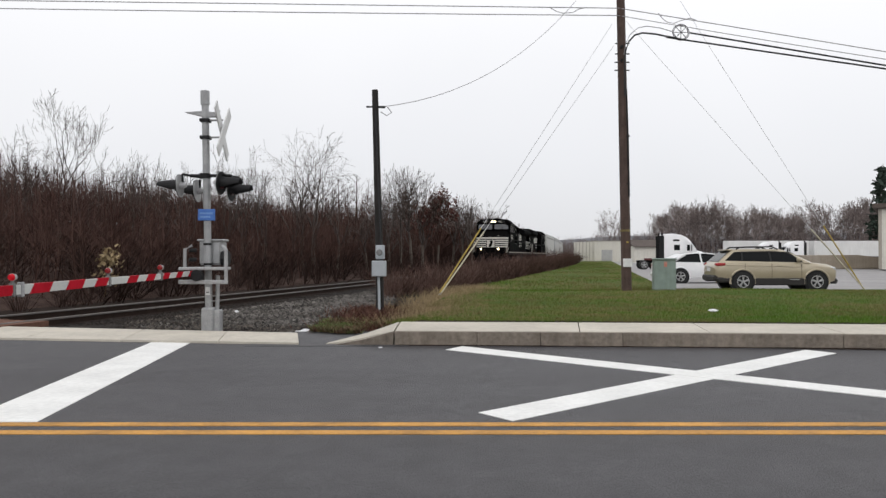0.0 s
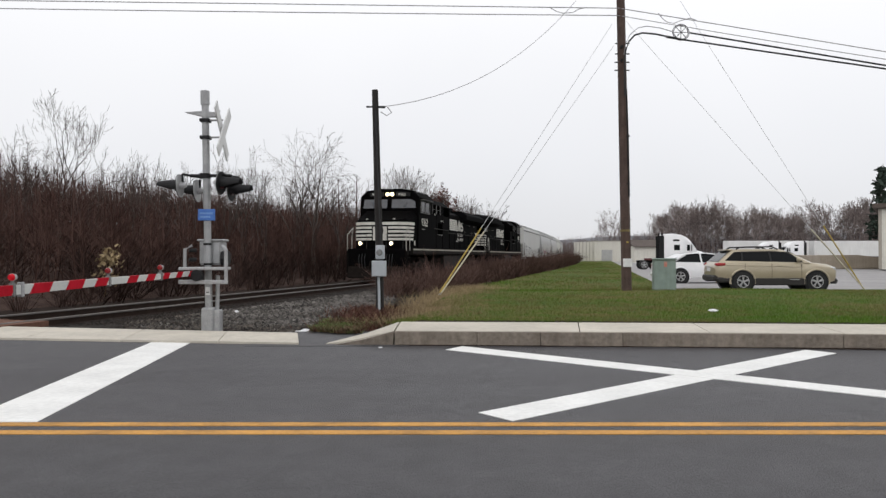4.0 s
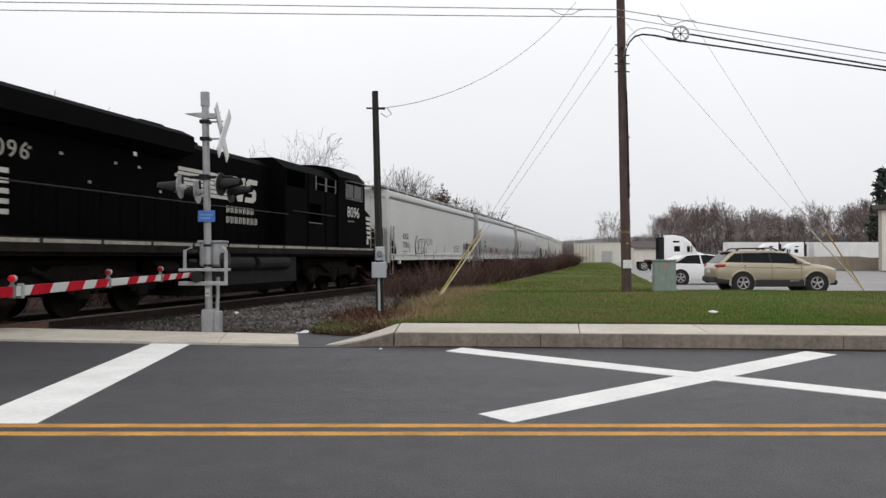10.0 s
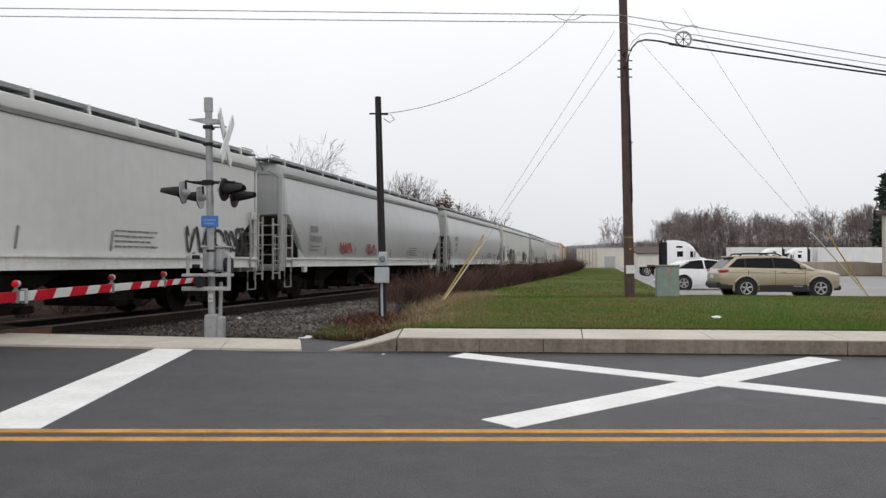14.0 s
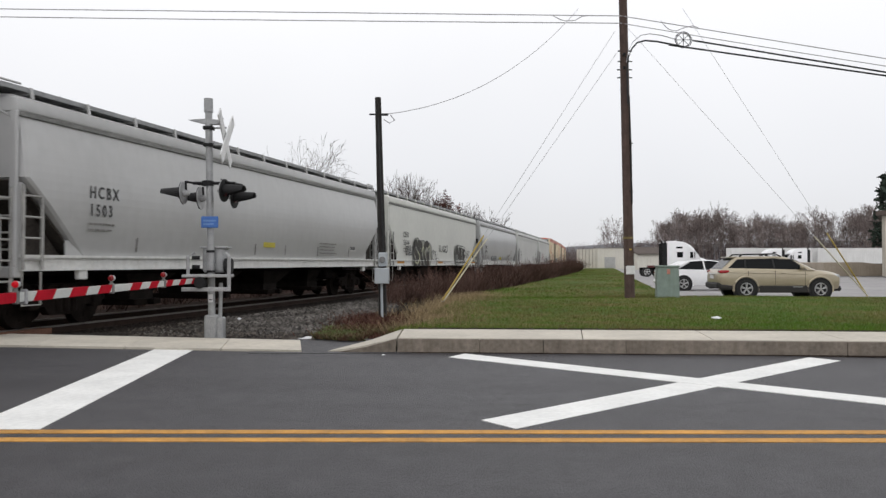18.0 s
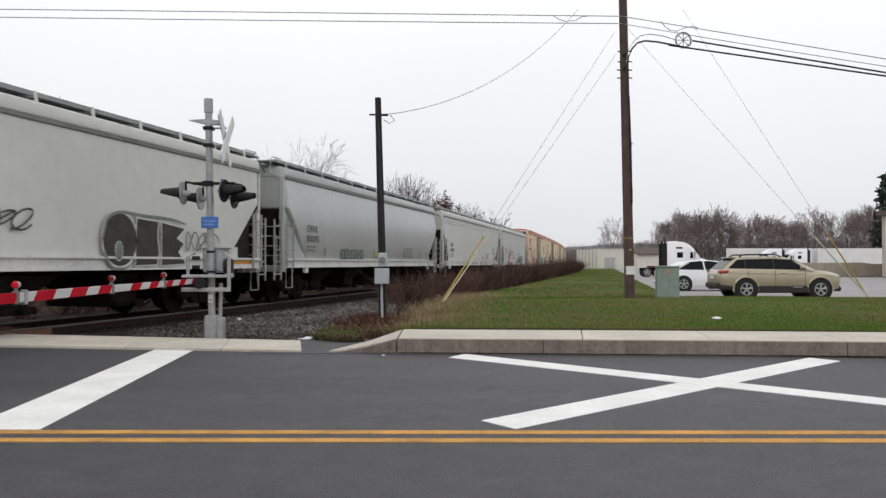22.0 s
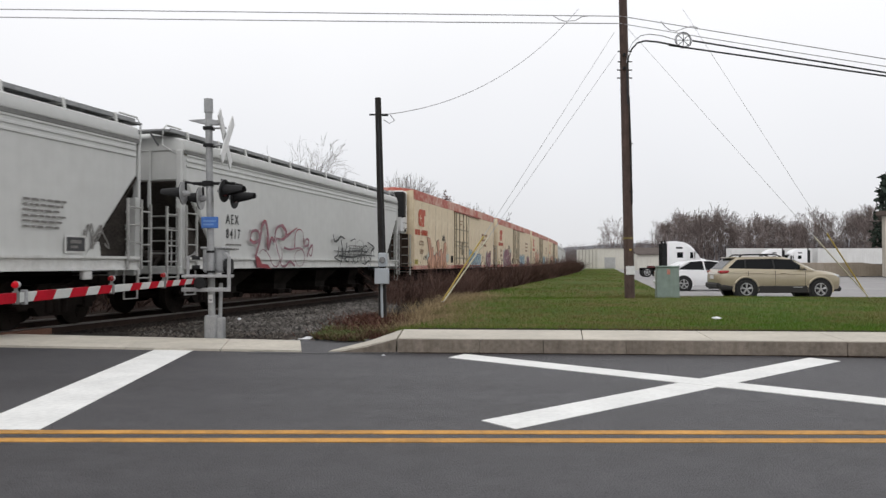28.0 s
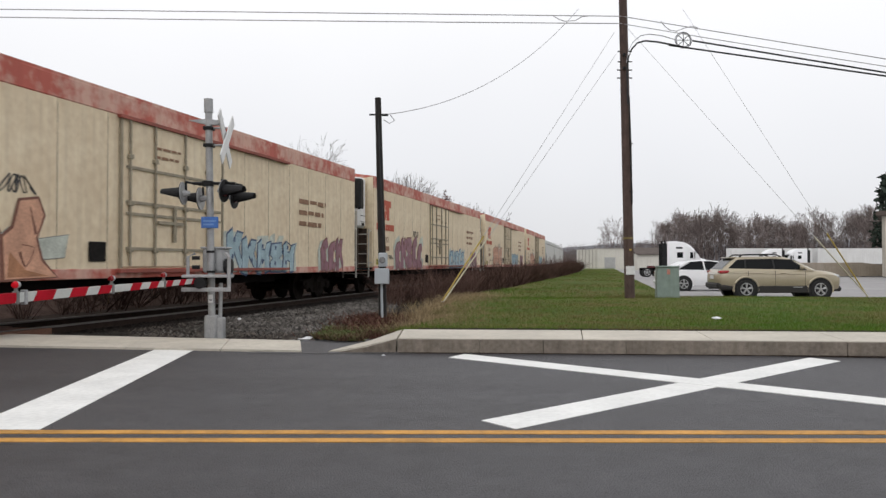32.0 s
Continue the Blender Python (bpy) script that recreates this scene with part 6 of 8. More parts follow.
# far woods beyond the lot: rows of whole trees with scrub under them
FARS = [seg_arrays(sapling(rng, 1.0, 0.42, 22, 5, 0.0085, 1.1), slim=0.02) for _ in range(8)]
FORKS = []
for k in range(9):
    segs = [(p, q, max(a * 0.01, 0.0026), max(b * 0.01, 0.0018)) for p, q, a, b in forked(np.random.default_rng(300 + k), 1.0, 0.2, rng.uniform(0.35, 0.5), 4)]
    FORKS.append(seg_arrays(segs, slim=0.008))
places = []
for k in range(160):
    u = rng.uniform(1165, 1640) if rng.uniform() < 0.93 else rng.uniform(1062, 1165)
    y = rng.uniform(212, 262)
    top = 364 - 8 * math.sin(u * 0.026 + 0.8) - 7 * math.sin(u * 0.071) - 4 * math.sin(u * 0.19) + (16 if u < 1190 else 0) + (22 if u < 1140 else 0)
    x, z = px(u, top + abs(rng.normal(0, 13)) - 8, y)
    places.append((x, y, -0.2, z, rng.uniform(0, 6.28), int(rng.integers(9))))
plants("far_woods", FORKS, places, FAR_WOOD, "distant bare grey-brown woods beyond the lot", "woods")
places = []
for k in range(430):
    u = rng.uniform(1150, 1640)
    y = rng.uniform(235, 285)
    x, z = px(u, 398 + rng.uniform(-10, 18), y)
    places.append((x, y, -0.2, z, rng.uniform(0, 6.28), int(rng.integers(8))))
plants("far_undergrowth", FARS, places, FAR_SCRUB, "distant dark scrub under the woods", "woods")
for u, top, y, seed in ((1082, 366, 200, 31), (1192, 362, 205, 32), (1098, 372, 205, 33)):
    x, z = px(u, top, y)
    tree(x, y, z, seed, 0.2, 0.3, 4, material=FAR_WOOD)
places = []
for k in range(300):
    u = rng.uniform(955, 1050)
    y = rng.uniform(250, 330)
    x, z = px(u, 424 + rng.uniform(-10, 16), y)
    places.append((x, y, -0.2, max(2, z), rng.uniform(0, 6.28), int(rng.integers(8))))
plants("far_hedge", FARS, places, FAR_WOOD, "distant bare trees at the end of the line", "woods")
hill = Bag()
hp = [(-900, 0), (-300, 14), (100, 22), (350, 40), (520, 34), (700, 45), (950, 38), (1300, 44), (1800, 20)]
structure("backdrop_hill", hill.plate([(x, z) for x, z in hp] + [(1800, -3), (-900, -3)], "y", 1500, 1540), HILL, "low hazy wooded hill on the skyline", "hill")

# ---------------------------------------------------------------- crossing signal with its gate
gate = thing("crossing_gate", None, None, "grey railway crossing signal mast with lowered red and white gate arm", "crossing signal", m=pose(-4.10, 13.75, -0.02))
LEAN = 0.019
mx = lambda z: -LEAN * z
part("mast", Bag().tube([(0, 0, 0.35), (mx(4.2), 0, 4.2)], 0.062, 14), GALV, gate, smooth=True)
part("mast_cap", Bag().tube([(mx(4.02), 0, 4.0), (mx(4.24), 0, 4.24)], 0.078, 14), GALV, gate)
part("base", Bag().box(-0.11, 0.11, -0.11, 0.11, 0.0, 0.44, 0.03).box(0.1, 0.22, -0.08, 0.1, 0.0, 0.4, 0.02), GALV, gate)
part("conduit", Bag().tube([(0.14, 0.02, 0.4), (0.15, 0.02, 1.0)], 0.035, 8), GALV, gate)
# crossbuck, turned almost edge on
cb = part("crossbuck", Bag().box(-0.05, 0.05, -0.03, 0.03, -0.05, 0.05), GALV, gate, m=pose(0.25, -0.05, 3.52, 0, 0, 91.5))
for a in (-45, 45):
    part("blade", Bag().box(-0.58, 0.58, -0.012, 0.012, -0.105, 0.105, 0.008), SIGN_WHITE, cb, "white crossing blade seen from its unprinted side", m=pose(0, 0.02 if a > 0 else -0.02, 0, 0, a, 0))
for z in (3.42, 3.72):
    part("blade_arm", Bag().tube([(mx(z), 0, z), (0.25, -0.05, z)], 0.018, 6), GALV, gate)
    part("clamp", Bag().box(mx(z) - 0.085, mx(z) + 0.085, -0.085, 0.085, z - 0.03, z + 0.03, 0.01), BLACKP, gate)
part("bracket_wing", Bag().plate([(-0.42, 3.86), (-0.1, 3.78), (0.1, 3.78), (0.18, 3.9), (0.1, 3.86), (-0.12, 3.88)], "y", -0.05, 0.05), GALV, gate)
# two pairs of lamps on a cross arm
part("cross_arm", Bag().tube([(-0.42, -0.16, 2.76), (-0.22, 0.2, 2.74)], 0.02, 8).tube([(-0.34, 0, 2.75), (0.4, 0, 2.75)], 0.028, 8).tube([(0.26, -0.14, 2.76), (0.46, 0.22, 2.74)], 0.02, 8).tube([(-0.08, 0, 2.7), (-0.08, 0, 2.79)], 0.1, 10), BLACKP, gate)


def signal_lamp(x, y, z, turn):
    """A lamp with its round backboard and long hood; built facing +x, then turned."""
    lamp = part("lamp_housing", Bag().tube([(0, 0, 0), (-0.07, 0, 0), (-0.12, 0, 0)], 0.075, 14, 0.035), ALU, gate, m=pose(x, y, z, 0, 3, turn))
    part("backboard", Bag().disc((-0.004, 0, 0), (1, 0, 0), 0.2, 0.01, 24), BLACKP, lamp)
    part("backboard_rear", Bag().disc((-0.016, 0, 0), (1, 0, 0), 0.2, 0.011, 24), ALU, lamp, "pale grey rear of the backboard")
    part("lens", Bag().disc((0.004, 0, 0), (1, 0, 0), 0.1, 0.02, 16), mat("unlit_lens", (0.06, 0.006, 0.008), 0.3), lamp)
    hood = Bag()
    rings = []
    for l, r, low in ((0.0, 0.115, -50), (0.16, 0.108, -25), (0.36, 0.1, 8)):
        rings.append([(l, r * math.cos(q), r * math.sin(q)) for q in [math.radians(low + (180 - 2 * low) * k / 14) for k in range(15)]])
    hood.rings(rings, caps=False, closed=False)
    hood.rings([[(p[0], p[1] * 0.94, p[2] * 0.94) for p in r] for r in rings], caps=False, closed=False)
    part("hood", hood, BLACKP, lamp)
    part("hanger", Bag().tube([(-0.06, 0, 0.05), (-0.06, 0, 0.2)], 0.02, 6), BLACKP, lamp)


signal_lamp(-0.47, -0.16, 2.56, 180)
signal_lamp(-0.28, 0.2, 2.5, 178)
signal_lamp(0.25, -0.14, 2.61, -10)
signal_lamp(0.34, 0.2, 2.52, -6)
part("plate", Bag().box(-0.17, 0.13, -0.1, -0.075, 1.96, 2.16, 0.015), BLUE, gate, "small blue notice plate")
part("plate_print", Bag().box(-0.13, 0.09, -0.104, -0.1, 2.07, 2.1).box(-0.13, 0.05, -0.104, -0.1, 2.01, 2.04), BLUE_PRINT, gate)
# mechanism
part("mechanism", Bag().box(-0.2, 0.2, 0.07, 0.42, 1.18, 1.62, 0.04), GALV, gate, "grey gate mechanism case")
part("mechanism_frame", Bag().box(-0.44, 0.4, -0.3, -0.24, 0.86, 0.93, 0.01).box(-0.44, 0.36, -0.3, 0.1, 1.1, 1.15, 0.01).tube([(0.37, -0.27, 0.9), (0.37, -0.27, 1.45), (0.3, -0.2, 1.52)], 0.032, 6)
     .tube([(-0.36, -0.2, 1.12), (-0.36, -0.2, 1.46), (-0.25, -0.15, 1.52)], 0.03, 6), ALU, gate)
for z in (1.28, 1.44):
    part("stop_bolt", Bag().tube([(-0.3, -0.16, z), (-0.19, -0.1, z)], 0.035, 10), BLACKP, gate)
part("case_flange", Bag().box(-0.23, 0.23, 0.05, 0.44, 1.6, 1.64, 0.015), GALV, gate)
for z in (1.2, 1.55):
    part("mast_strap", Bag().tube([(mx(z), 0, z - 0.02), (mx(z), 0, z + 0.02)], 0.07, 14), BLACKP, gate)
part("mast_label", Bag().box(-0.045, 0.035, -0.068, -0.062, 0.66, 0.8), SIGN_WHITE, gate)
part("label_print", Bag().box(-0.03, 0.02, -0.071, -0.068, 0.7, 0.715), BLACKP, gate)
part("arm_hub", Bag().tube([(-0.12, -0.34, 1.01), (-0.12, -0.2, 1.01)], 0.1, 14), BLACKP, gate)
part("gear_drum", Bag().tube([(0.2, 0.1, 1.3), (0.32, 0.1, 1.3)], 0.13, 12), BLACKP, gate)
# arm, in its own frame: along +x from the mast, lowered over the lane
ARM = Matrix.Translation((-0.24, -0.33, 1.04)) @ pose(0, 0, 0, 0, 1.38, -100.5)


def arm_half(x):
    return 0.041 + 0.018 * min(1, max(0, x / 3.5))


arm = part("gate_arm", Bag().rings([[(x, y, z * arm_half(x)) for y, z in ((-0.025, -0.92), (-0.019, -1), (0.019, -1), (0.025, -0.92), (0.025, 0.92), (0.019, 1), (-0.019, 1), (-0.025, 0.92))] for x in (-0.35, 0, 1.75, 3.5, 7.2)]), GATE_WHITE, gate, "white gate arm with slanted red stripes", m=ARM)
for x, x1 in ((-0.13, 0.05), (0.28, 0.46), (0.69, 0.88), (1.12, 1.35), (1.6, 1.85), (2.35, 2.62), (2.89, 3.22), (3.54, 3.89), (4.2, 4.56), (4.9, 5.3), (5.65, 6.05), (6.4, 6.8)):
    h = arm_half((x + x1) / 2) + 0.0015
    st = Bag().plate([(x + 0.04, -h), (x1 + 0.04, -h), (x1 - 0.04, h), (x - 0.04, h)], "y", -0.029, 0.029)
    part("red_stripe", st, GATE_RED, arm)
part("arm_joint", Bag().box(4.02, 4.08, -0.035, 0.035, -0.09, 0.088, 0.01), ALU, arm)
for k, (x, lit) in enumerate(((0.92, 0), (2.3, 1), (4.19, 2))):
    h = arm_half(x)
    part("lamp_bracket", Bag().box(x - 0.03, x + 0.03, -0.035, 0.035, -h - 0.02, h + 0.02, 0.01).box(x - 0.02, x + 0.02, -0.012, 0.012, h, h + 0.06), FRAME_GREY, arm)
    lm = part("gate_lamp", Bag().tube([(x - 0.045, 0, h + 0.095), (x - 0.02, 0, h + 0.095), (x + 0.008, 0, h + 0.095)], 0.036, 14, 0.046), ALU, arm)
    part("lens", Bag().tube([(x + 0.008, 0, h + 0.095), (x + 0.03, 0, h + 0.095), (x + 0.045, 0, h + 0.095)], 0.044, 14, 0.028), RED_ON if lit == 2 else RED_LENS, lm, "red gate lamp")

# ---------------------------------------------------------------- meter pole
mp_ = thing("meter_pole", None, None, "short tarred wooden pole with electric meter and grey box", "utility pole", m=pose(-1.47, 18.3, -0.05))
part("pole", Bag().tube([(0, 0, 0), (-0.02, 0, 1.6), (-0.07, 0, 3.4), (-0.12, 0, 5.25)], 0.098, 12, 0.072), POLE_DARK, mp_, smooth=True)
part("meter_socket", Bag().box(-0.09, 0.12, -0.19, -0.1, 1.3, 1.62, 0.02), BOXGREY, mp_)
part("meter_glass", Bag().disc((0.0, -0.18, 1.45), (0, -1, 0), 0.075, 0.09, 16, 0.06), mat("meter_grey", (0.2, 0.2, 0.2), 0.2, var=0.4, scale=12), mp_, "round glass meter")
part("switch_box", Bag().box(-0.17, 0.16, -0.28, -0.1, 0.9, 1.26, 0.015), BOXGREY, mp_, "pale grey switch box")
part("conduit", Bag().tube([(-0.0, -0.15, 0.06), (-0.02, -0.15, 0.9)], 0.03, 8), BOXGREY, mp_)
part("riser", Bag().tube([(0.03, -0.12, 1.6), (-0.05, -0.12, 3.4), (-0.1, -0.1, 4.75)], 0.02, 6), CABLE, mp_)
part("bracket", Bag().box(-0.32, 0.02, -0.03, 0.03, 4.84, 4.87).tube([(-0.1, 0, 4.85), (0.12, 0, 4.85)], 0.03, 6), CABLE, mp_)

# ---------------------------------------------------------------- utility pole and its lines
up = thing("utility_pole", None, None, "tall weathered brown wooden utility pole", "utility pole", m=pose(6.16, 26.3, 0.1))
part("pole", Bag().tube([(0, 0, 0), (-0.1, 0, 5), (-0.2, 0, 10.5)], 0.17, 14, 0.135), POLE_BROWN, up, smooth=True)
part("notice", Bag().box(-0.17, 0.13, -0.2, -0.185, 0.85, 1.13, 0.005), SIGN_WHITE, up, "small white paper notice")
part("strap", Bag().tube([(-0.05, 0, 2.03), (-0.05, 0, 2.1)], 0.172, 14), mat("strap_olive", (0.2, 0.16, 0.06), 0.8, var=0.3, scale=6), up)
part("tag", Bag().box(-0.05, 0.02, -0.2, -0.17, 1.65, 1.7), GUARD_YELLOW, up)
part("riser", Bag().tube([(0.05, -0.12, 3.2), (0.02, -0.12, 5.0), (-0.03, -0.1, 6.8)], 0.035, 8), POLE_DARK, up, "dark cable riser on the pole")
for z in (3.6, 5.2):
    part("riser_clip", Bag().box(-0.04, 0.08, -0.17, -0.13, z, z + 0.04), BLACKP, up)
for z, dx in ((8.35, 0.0), (8.0, 0.0), (7.72, -0.02), (7.45, -0.02)):
    part("bolt", Bag().tube([(-0.38 + dx, -0.02, z), (0.1, -0.02, z)], 0.022, 6), CABLE, up)
for z in (8.2, 7.75):
    part("insulator", Bag().tube([(-0.2, -0.15, z), (-0.2, -0.22, z)], 0.05, 8), BLACKP, up)


def span(name, a, b, sag, r, material, label, n=14):
    path = []
    for k in range(n + 1):
        u = k / n
        p = Vector(a).lerp(Vector(b), u)
        p.z -= sag * 4 * u * (1 - u)
        path.append(p)
    return thing(name, Bag().tube(path, r, 5), material, label, "cable")


def spot(u, v, y):
    x, z = px(u, v, y)
    return (x, y, z)


PT = lambda v: spot(1095, v, 26.2)
thing("riser_cable", Bag().tube([spot(u, v, 26.08) for u, v in ((1107, 170), (1106, 110), (1108, 88), (1114, 72), (1124, 61), (1138, 57), (1160, 59), (1215, 70))], 0.03, 6), CABLE, "black cable curving off the pole", "cable")
thing("riser_cable", Bag().tube([spot(u, v, 26.1) for u, v in ((1105, 96), (1108, 76), (1116, 60), (1130, 48), (1146, 45), (1168, 48), (1195, 56))], 0.014, 6), WIRE, "thin grey cable curving off the pole", "cable")
span("power_line", PT(13), spot(-420, -6, 25.2), 0.0, 0.016, WIRE, "overhead wire to the next pole")
span("power_line", PT(26), spot(-420, 7, 25.2), 0.03, 0.016, WIRE, "overhead wire to the next pole")
span("power_line", PT(13), spot(1700, 112, 24), 0.0, 0.016, WIRE, "overhead wire along the road")
span("power_line", PT(26), spot(1700, 124, 24), 0.03, 0.014, WIRE, "overhead wire along the road")
span("telephone_cable", spot(1180, 65, 26.2), spot(1700, 140, 24), 0.0, 0.03, CABLE, "thick black overhead cable")
span("telephone_cable", spot(1222, 57, 26.2), spot(1700, 137, 24), 0.0, 0.03, CABLE, "thick black overhead cable")
span("service_drop", spot(1020, 0, 26.2), (-1.42 - 0.06, 18.3, 4.8), 0.72, 0.009, WIRE, "thin overhead wire to the meter pole")
for path in (((972, 11), (986, 19), (996, 22), (1014, 21), (1026, 14), (1040, 12)), ((1166, 22), (1174, 32), (1182, 38), (1194, 40), (1206, 35), (1222, 31), (1232, 34))):
    thing("splice_loop", Bag().tube([spot(u, v, 26.0) for u, v in path], 0.014, 5), WIRE, "thin looped splice wire on the line", "cable")
tail_ = Bag().tube([(-1.3, 18.3, 4.8), (-1.2, 18.3, 4.67), (-1.32, 18.3, 4.6), (-1.45, 18.25, 4.68)], 0.012, 5)
thing("drip_loop", tail_, WIRE, "thin drooping wire loop at the meter pole", "cable")
coil = thing("cable_coil", None, None, "coil of black cable hung in a wheel bracket", "cable coil", m=Matrix.Translation(spot(1206, 56, 26.2)))
for r in (0.28, 0.24):
    part("turn", Bag().tube([(r * math.cos(a), 0.02 * math.sin(3 * a), r * 0.95 * math.sin(a)) for a in [k * math.pi / 12 for k in range(25)]], 0.014, 5), CABLE, coil)
part("spoke", Bag().tube([(-0.25, 0, 0), (0.25, 0, 0)], 0.012, 5).tube([(0, 0, -0.25), (0, 0, 0.25)], 0.012, 5).tube([(-0.18, 0, -0.18), (0.18, 0, 0.18)], 0.012, 5).tube([(-0.18, 0, 0.18), (0.18, 0, -0.18)], 0.012, 5), CABLE, coil)


def guy(anchor, top, guard_mat, length, label, r=0.0085):
    """A stay wire with a plastic guard on its lower end."""
    a, b = Vector(anchor), Vector(top)
    w = thing("guy_wire", Bag().tube([a, b], r, 5), GUY, label, "guy wire")
    u = (b - a).normalized()
    part("guard", Bag().tube([a + u * 0.05, a + u * length], 0.024, 8), guard_mat, w)


A1 = spot(776, 521, 23.0)
guy(A1, spot(1084, 41, 26.2), GUARD_YELLOW, 2.45, "guy wire with yellow plastic guard")
guy((A1[0] + 0.05, A1[1], A1[2]), spot(1087, 80, 26.2), GUARD_PALE, 2.4, "guy wire with pale plastic guard")
A2 = spot(1531, 513, 27.5)
guy(A2, spot(1103, 30, 26.3), GUARD_PALE, 2.95, "guy wire with pale plastic guard", 0.006)
guy((A2[0] + 0.02, A2[1] + 0.1, A2[2]), spot(1205, 0, 26.3), GUARD_YELLOW, 2.75, "guy wire with yellow plastic guard", 0.006)
# pad-mounted cabinet
cabn = thing("utility_cabinet", None, None, "green-grey metal utility cabinet on the lawn", "utility cabinet", m=pose(7.55, 26.8, 0.1, 0, 0, -8))
part("case", Bag().rings([[(-0.37, -0.3, 0), (0.37, -0.3, 0), (0.37, 0.3, 0), (-0.37, 0.3, 0)], [(-0.35, -0.28, 1.08), (0.35, -0.28, 1.08), (0.35, 0.28, 1.08), (-0.35, 0.28, 1.08)]]), BOXGREEN, cabn)
part("lid", Bag().box(-0.38, 0.38, -0.32, 0.32, 1.08, 1.14, 0.02), BOXGREEN, cabn)
part("warning_label", Bag().box(-0.04, 0.06, -0.305, -0.288, 0.85, 1.02), REEF_RED, cabn)


def crumple(x, y, z, w, h, seed):
    """A crumpled scrap: a dented, uneven lump."""
    g = random.Random(seed)
    rings = []
    for k in range(5):
        r = w * (0.35, 0.95, 1.0, 0.7, 0.15)[k]
        rings.append([(x + r * math.cos(a) * g.uniform(0.6, 1.2), y + 0.6 * r * math.sin(a) * g.uniform(0.6, 1.2), z + h * k / 4 + g.uniform(-0.15, 0.15) * h) for a in [2 * math.pi * i / 9 for i in range(9)]])
    return Bag().rings(rings)


thing("litter", crumple(5.46, 15.85, 0.2, 0.12, 0.05, 1), LITTER, "crumpled white litter on the grass", "litter")
thing("litter", crumple(-2.42, 13.75, -0.04, 0.16, 0.08, 2), LITTER, "crumpled white plastic litter on the gravel", "litter")
thing("litter", crumple(-5.0, 19.0, -0.1, 0.06, 0.1, 3), LITTER, "small white scrap beside the track", "litter")
thing("litter", crumple(-0.9, 11.3, 0.0, 0.03, 0.015, 4), LITTER, "tiny white scrap on the asphalt", "litter")
# ---------------------------------------------------------------- parked vehicles; a vehicle's x runs forwards, y to its left, origin on the ground under its tail
def wheel(parent, x, y, r, w, out):
    t = part("tyre", Bag().tube([(x, y - w / 2, r), (x, y - w / 2 + 0.03, r), (x, y + w / 2 - 0.03, r), (x, y + w / 2, r)], r, 28), TYRE, parent)
    rim = Bag().tube([(x, y + out * w * 0.44, r), (x, y + out * w * 0.515, r)], r * 0.66, 22)
    part("rim", rim, BLACKP, t)
    sp = Bag().tube([(x, y + out * w * 0.5, r), (x, y + out * w * 0.56, r)], r * 0.16, 10)
    for k in range(5):
        a = 2 * math.pi * k / 5 + 0.3
        for da in (-0.16, 0.16):
            c, s_ = math.cos(a + da), math.sin(a + da)
            sp.tube([(x + c * r * 0.1, y + out * w * 0.54, r + s_ * r * 0.1), (x + math.cos(a + da * 0.8) * r * 0.63, y + out * w * 0.54, r + math.sin(a + da * 0.8) * r * 0.63)], r * 0.055, 5)
    m, q = 20, []
    for k in range(m + 1):
        a = 2 * math.pi * k / m
        q.append((x + math.cos(a) * r * 0.64, y + out * w * 0.54, r + math.sin(a) * r * 0.64))
    sp.tube(q, r * 0.05, 5, caps=False)
    part("spokes", sp, ALLOY, t)


def loft(stations, closed_ends=True):
    """Body rings: (x, z0, z1, half width low, half width mid, half width high)."""
    rings = []
    for x, z0, z1, wa, wb, wc in stations:
        zm = z0 + (z1 - z0) * 0.55
        zs = z0 + (z1 - z0) * 0.2
        rings.append([(x, -wa, z0), (x, -wb, zs), (x, -wb, zm), (x, -wc, z1), (x, wc, z1), (x, wb, zm), (x, wb, zs), (x, wa, z0)])
    return Bag().rings(rings)


def arch_cover(parent, x, y, r, out, material):
    """A dark wheel housing with a lip round it."""
    part("wheel_housing", Bag().tube([(x, y - out * 0.25, r * 0.98), (x, y + out * 0.012, r * 0.98)], r * 1.3, 26), BLACKP, parent)
    lip = []
    for k in range(15):
        a = math.radians(-12 + 204 * k / 14)
        lip.append((x + math.cos(a) * r * 1.36, y - out * 0.012, r * 0.98 + math.sin(a) * r * 1.36))
    part("arch_lip", Bag().tube(lip, 0.042, 8), material, parent, smooth=True)


def side_panel(outline, sg, y0, z0, slope, lift=0.006, thick=0.02):
    """A pane lying on a car's inward-leaning flank: outline in x and z."""
    at = lambda z, d: sg * (y0 - (z - z0) * slope + d)
    return Bag().rings([[(x, at(z, lift - thick), z) for x, z in outline], [(x, at(z, lift), z) for x, z in outline]])


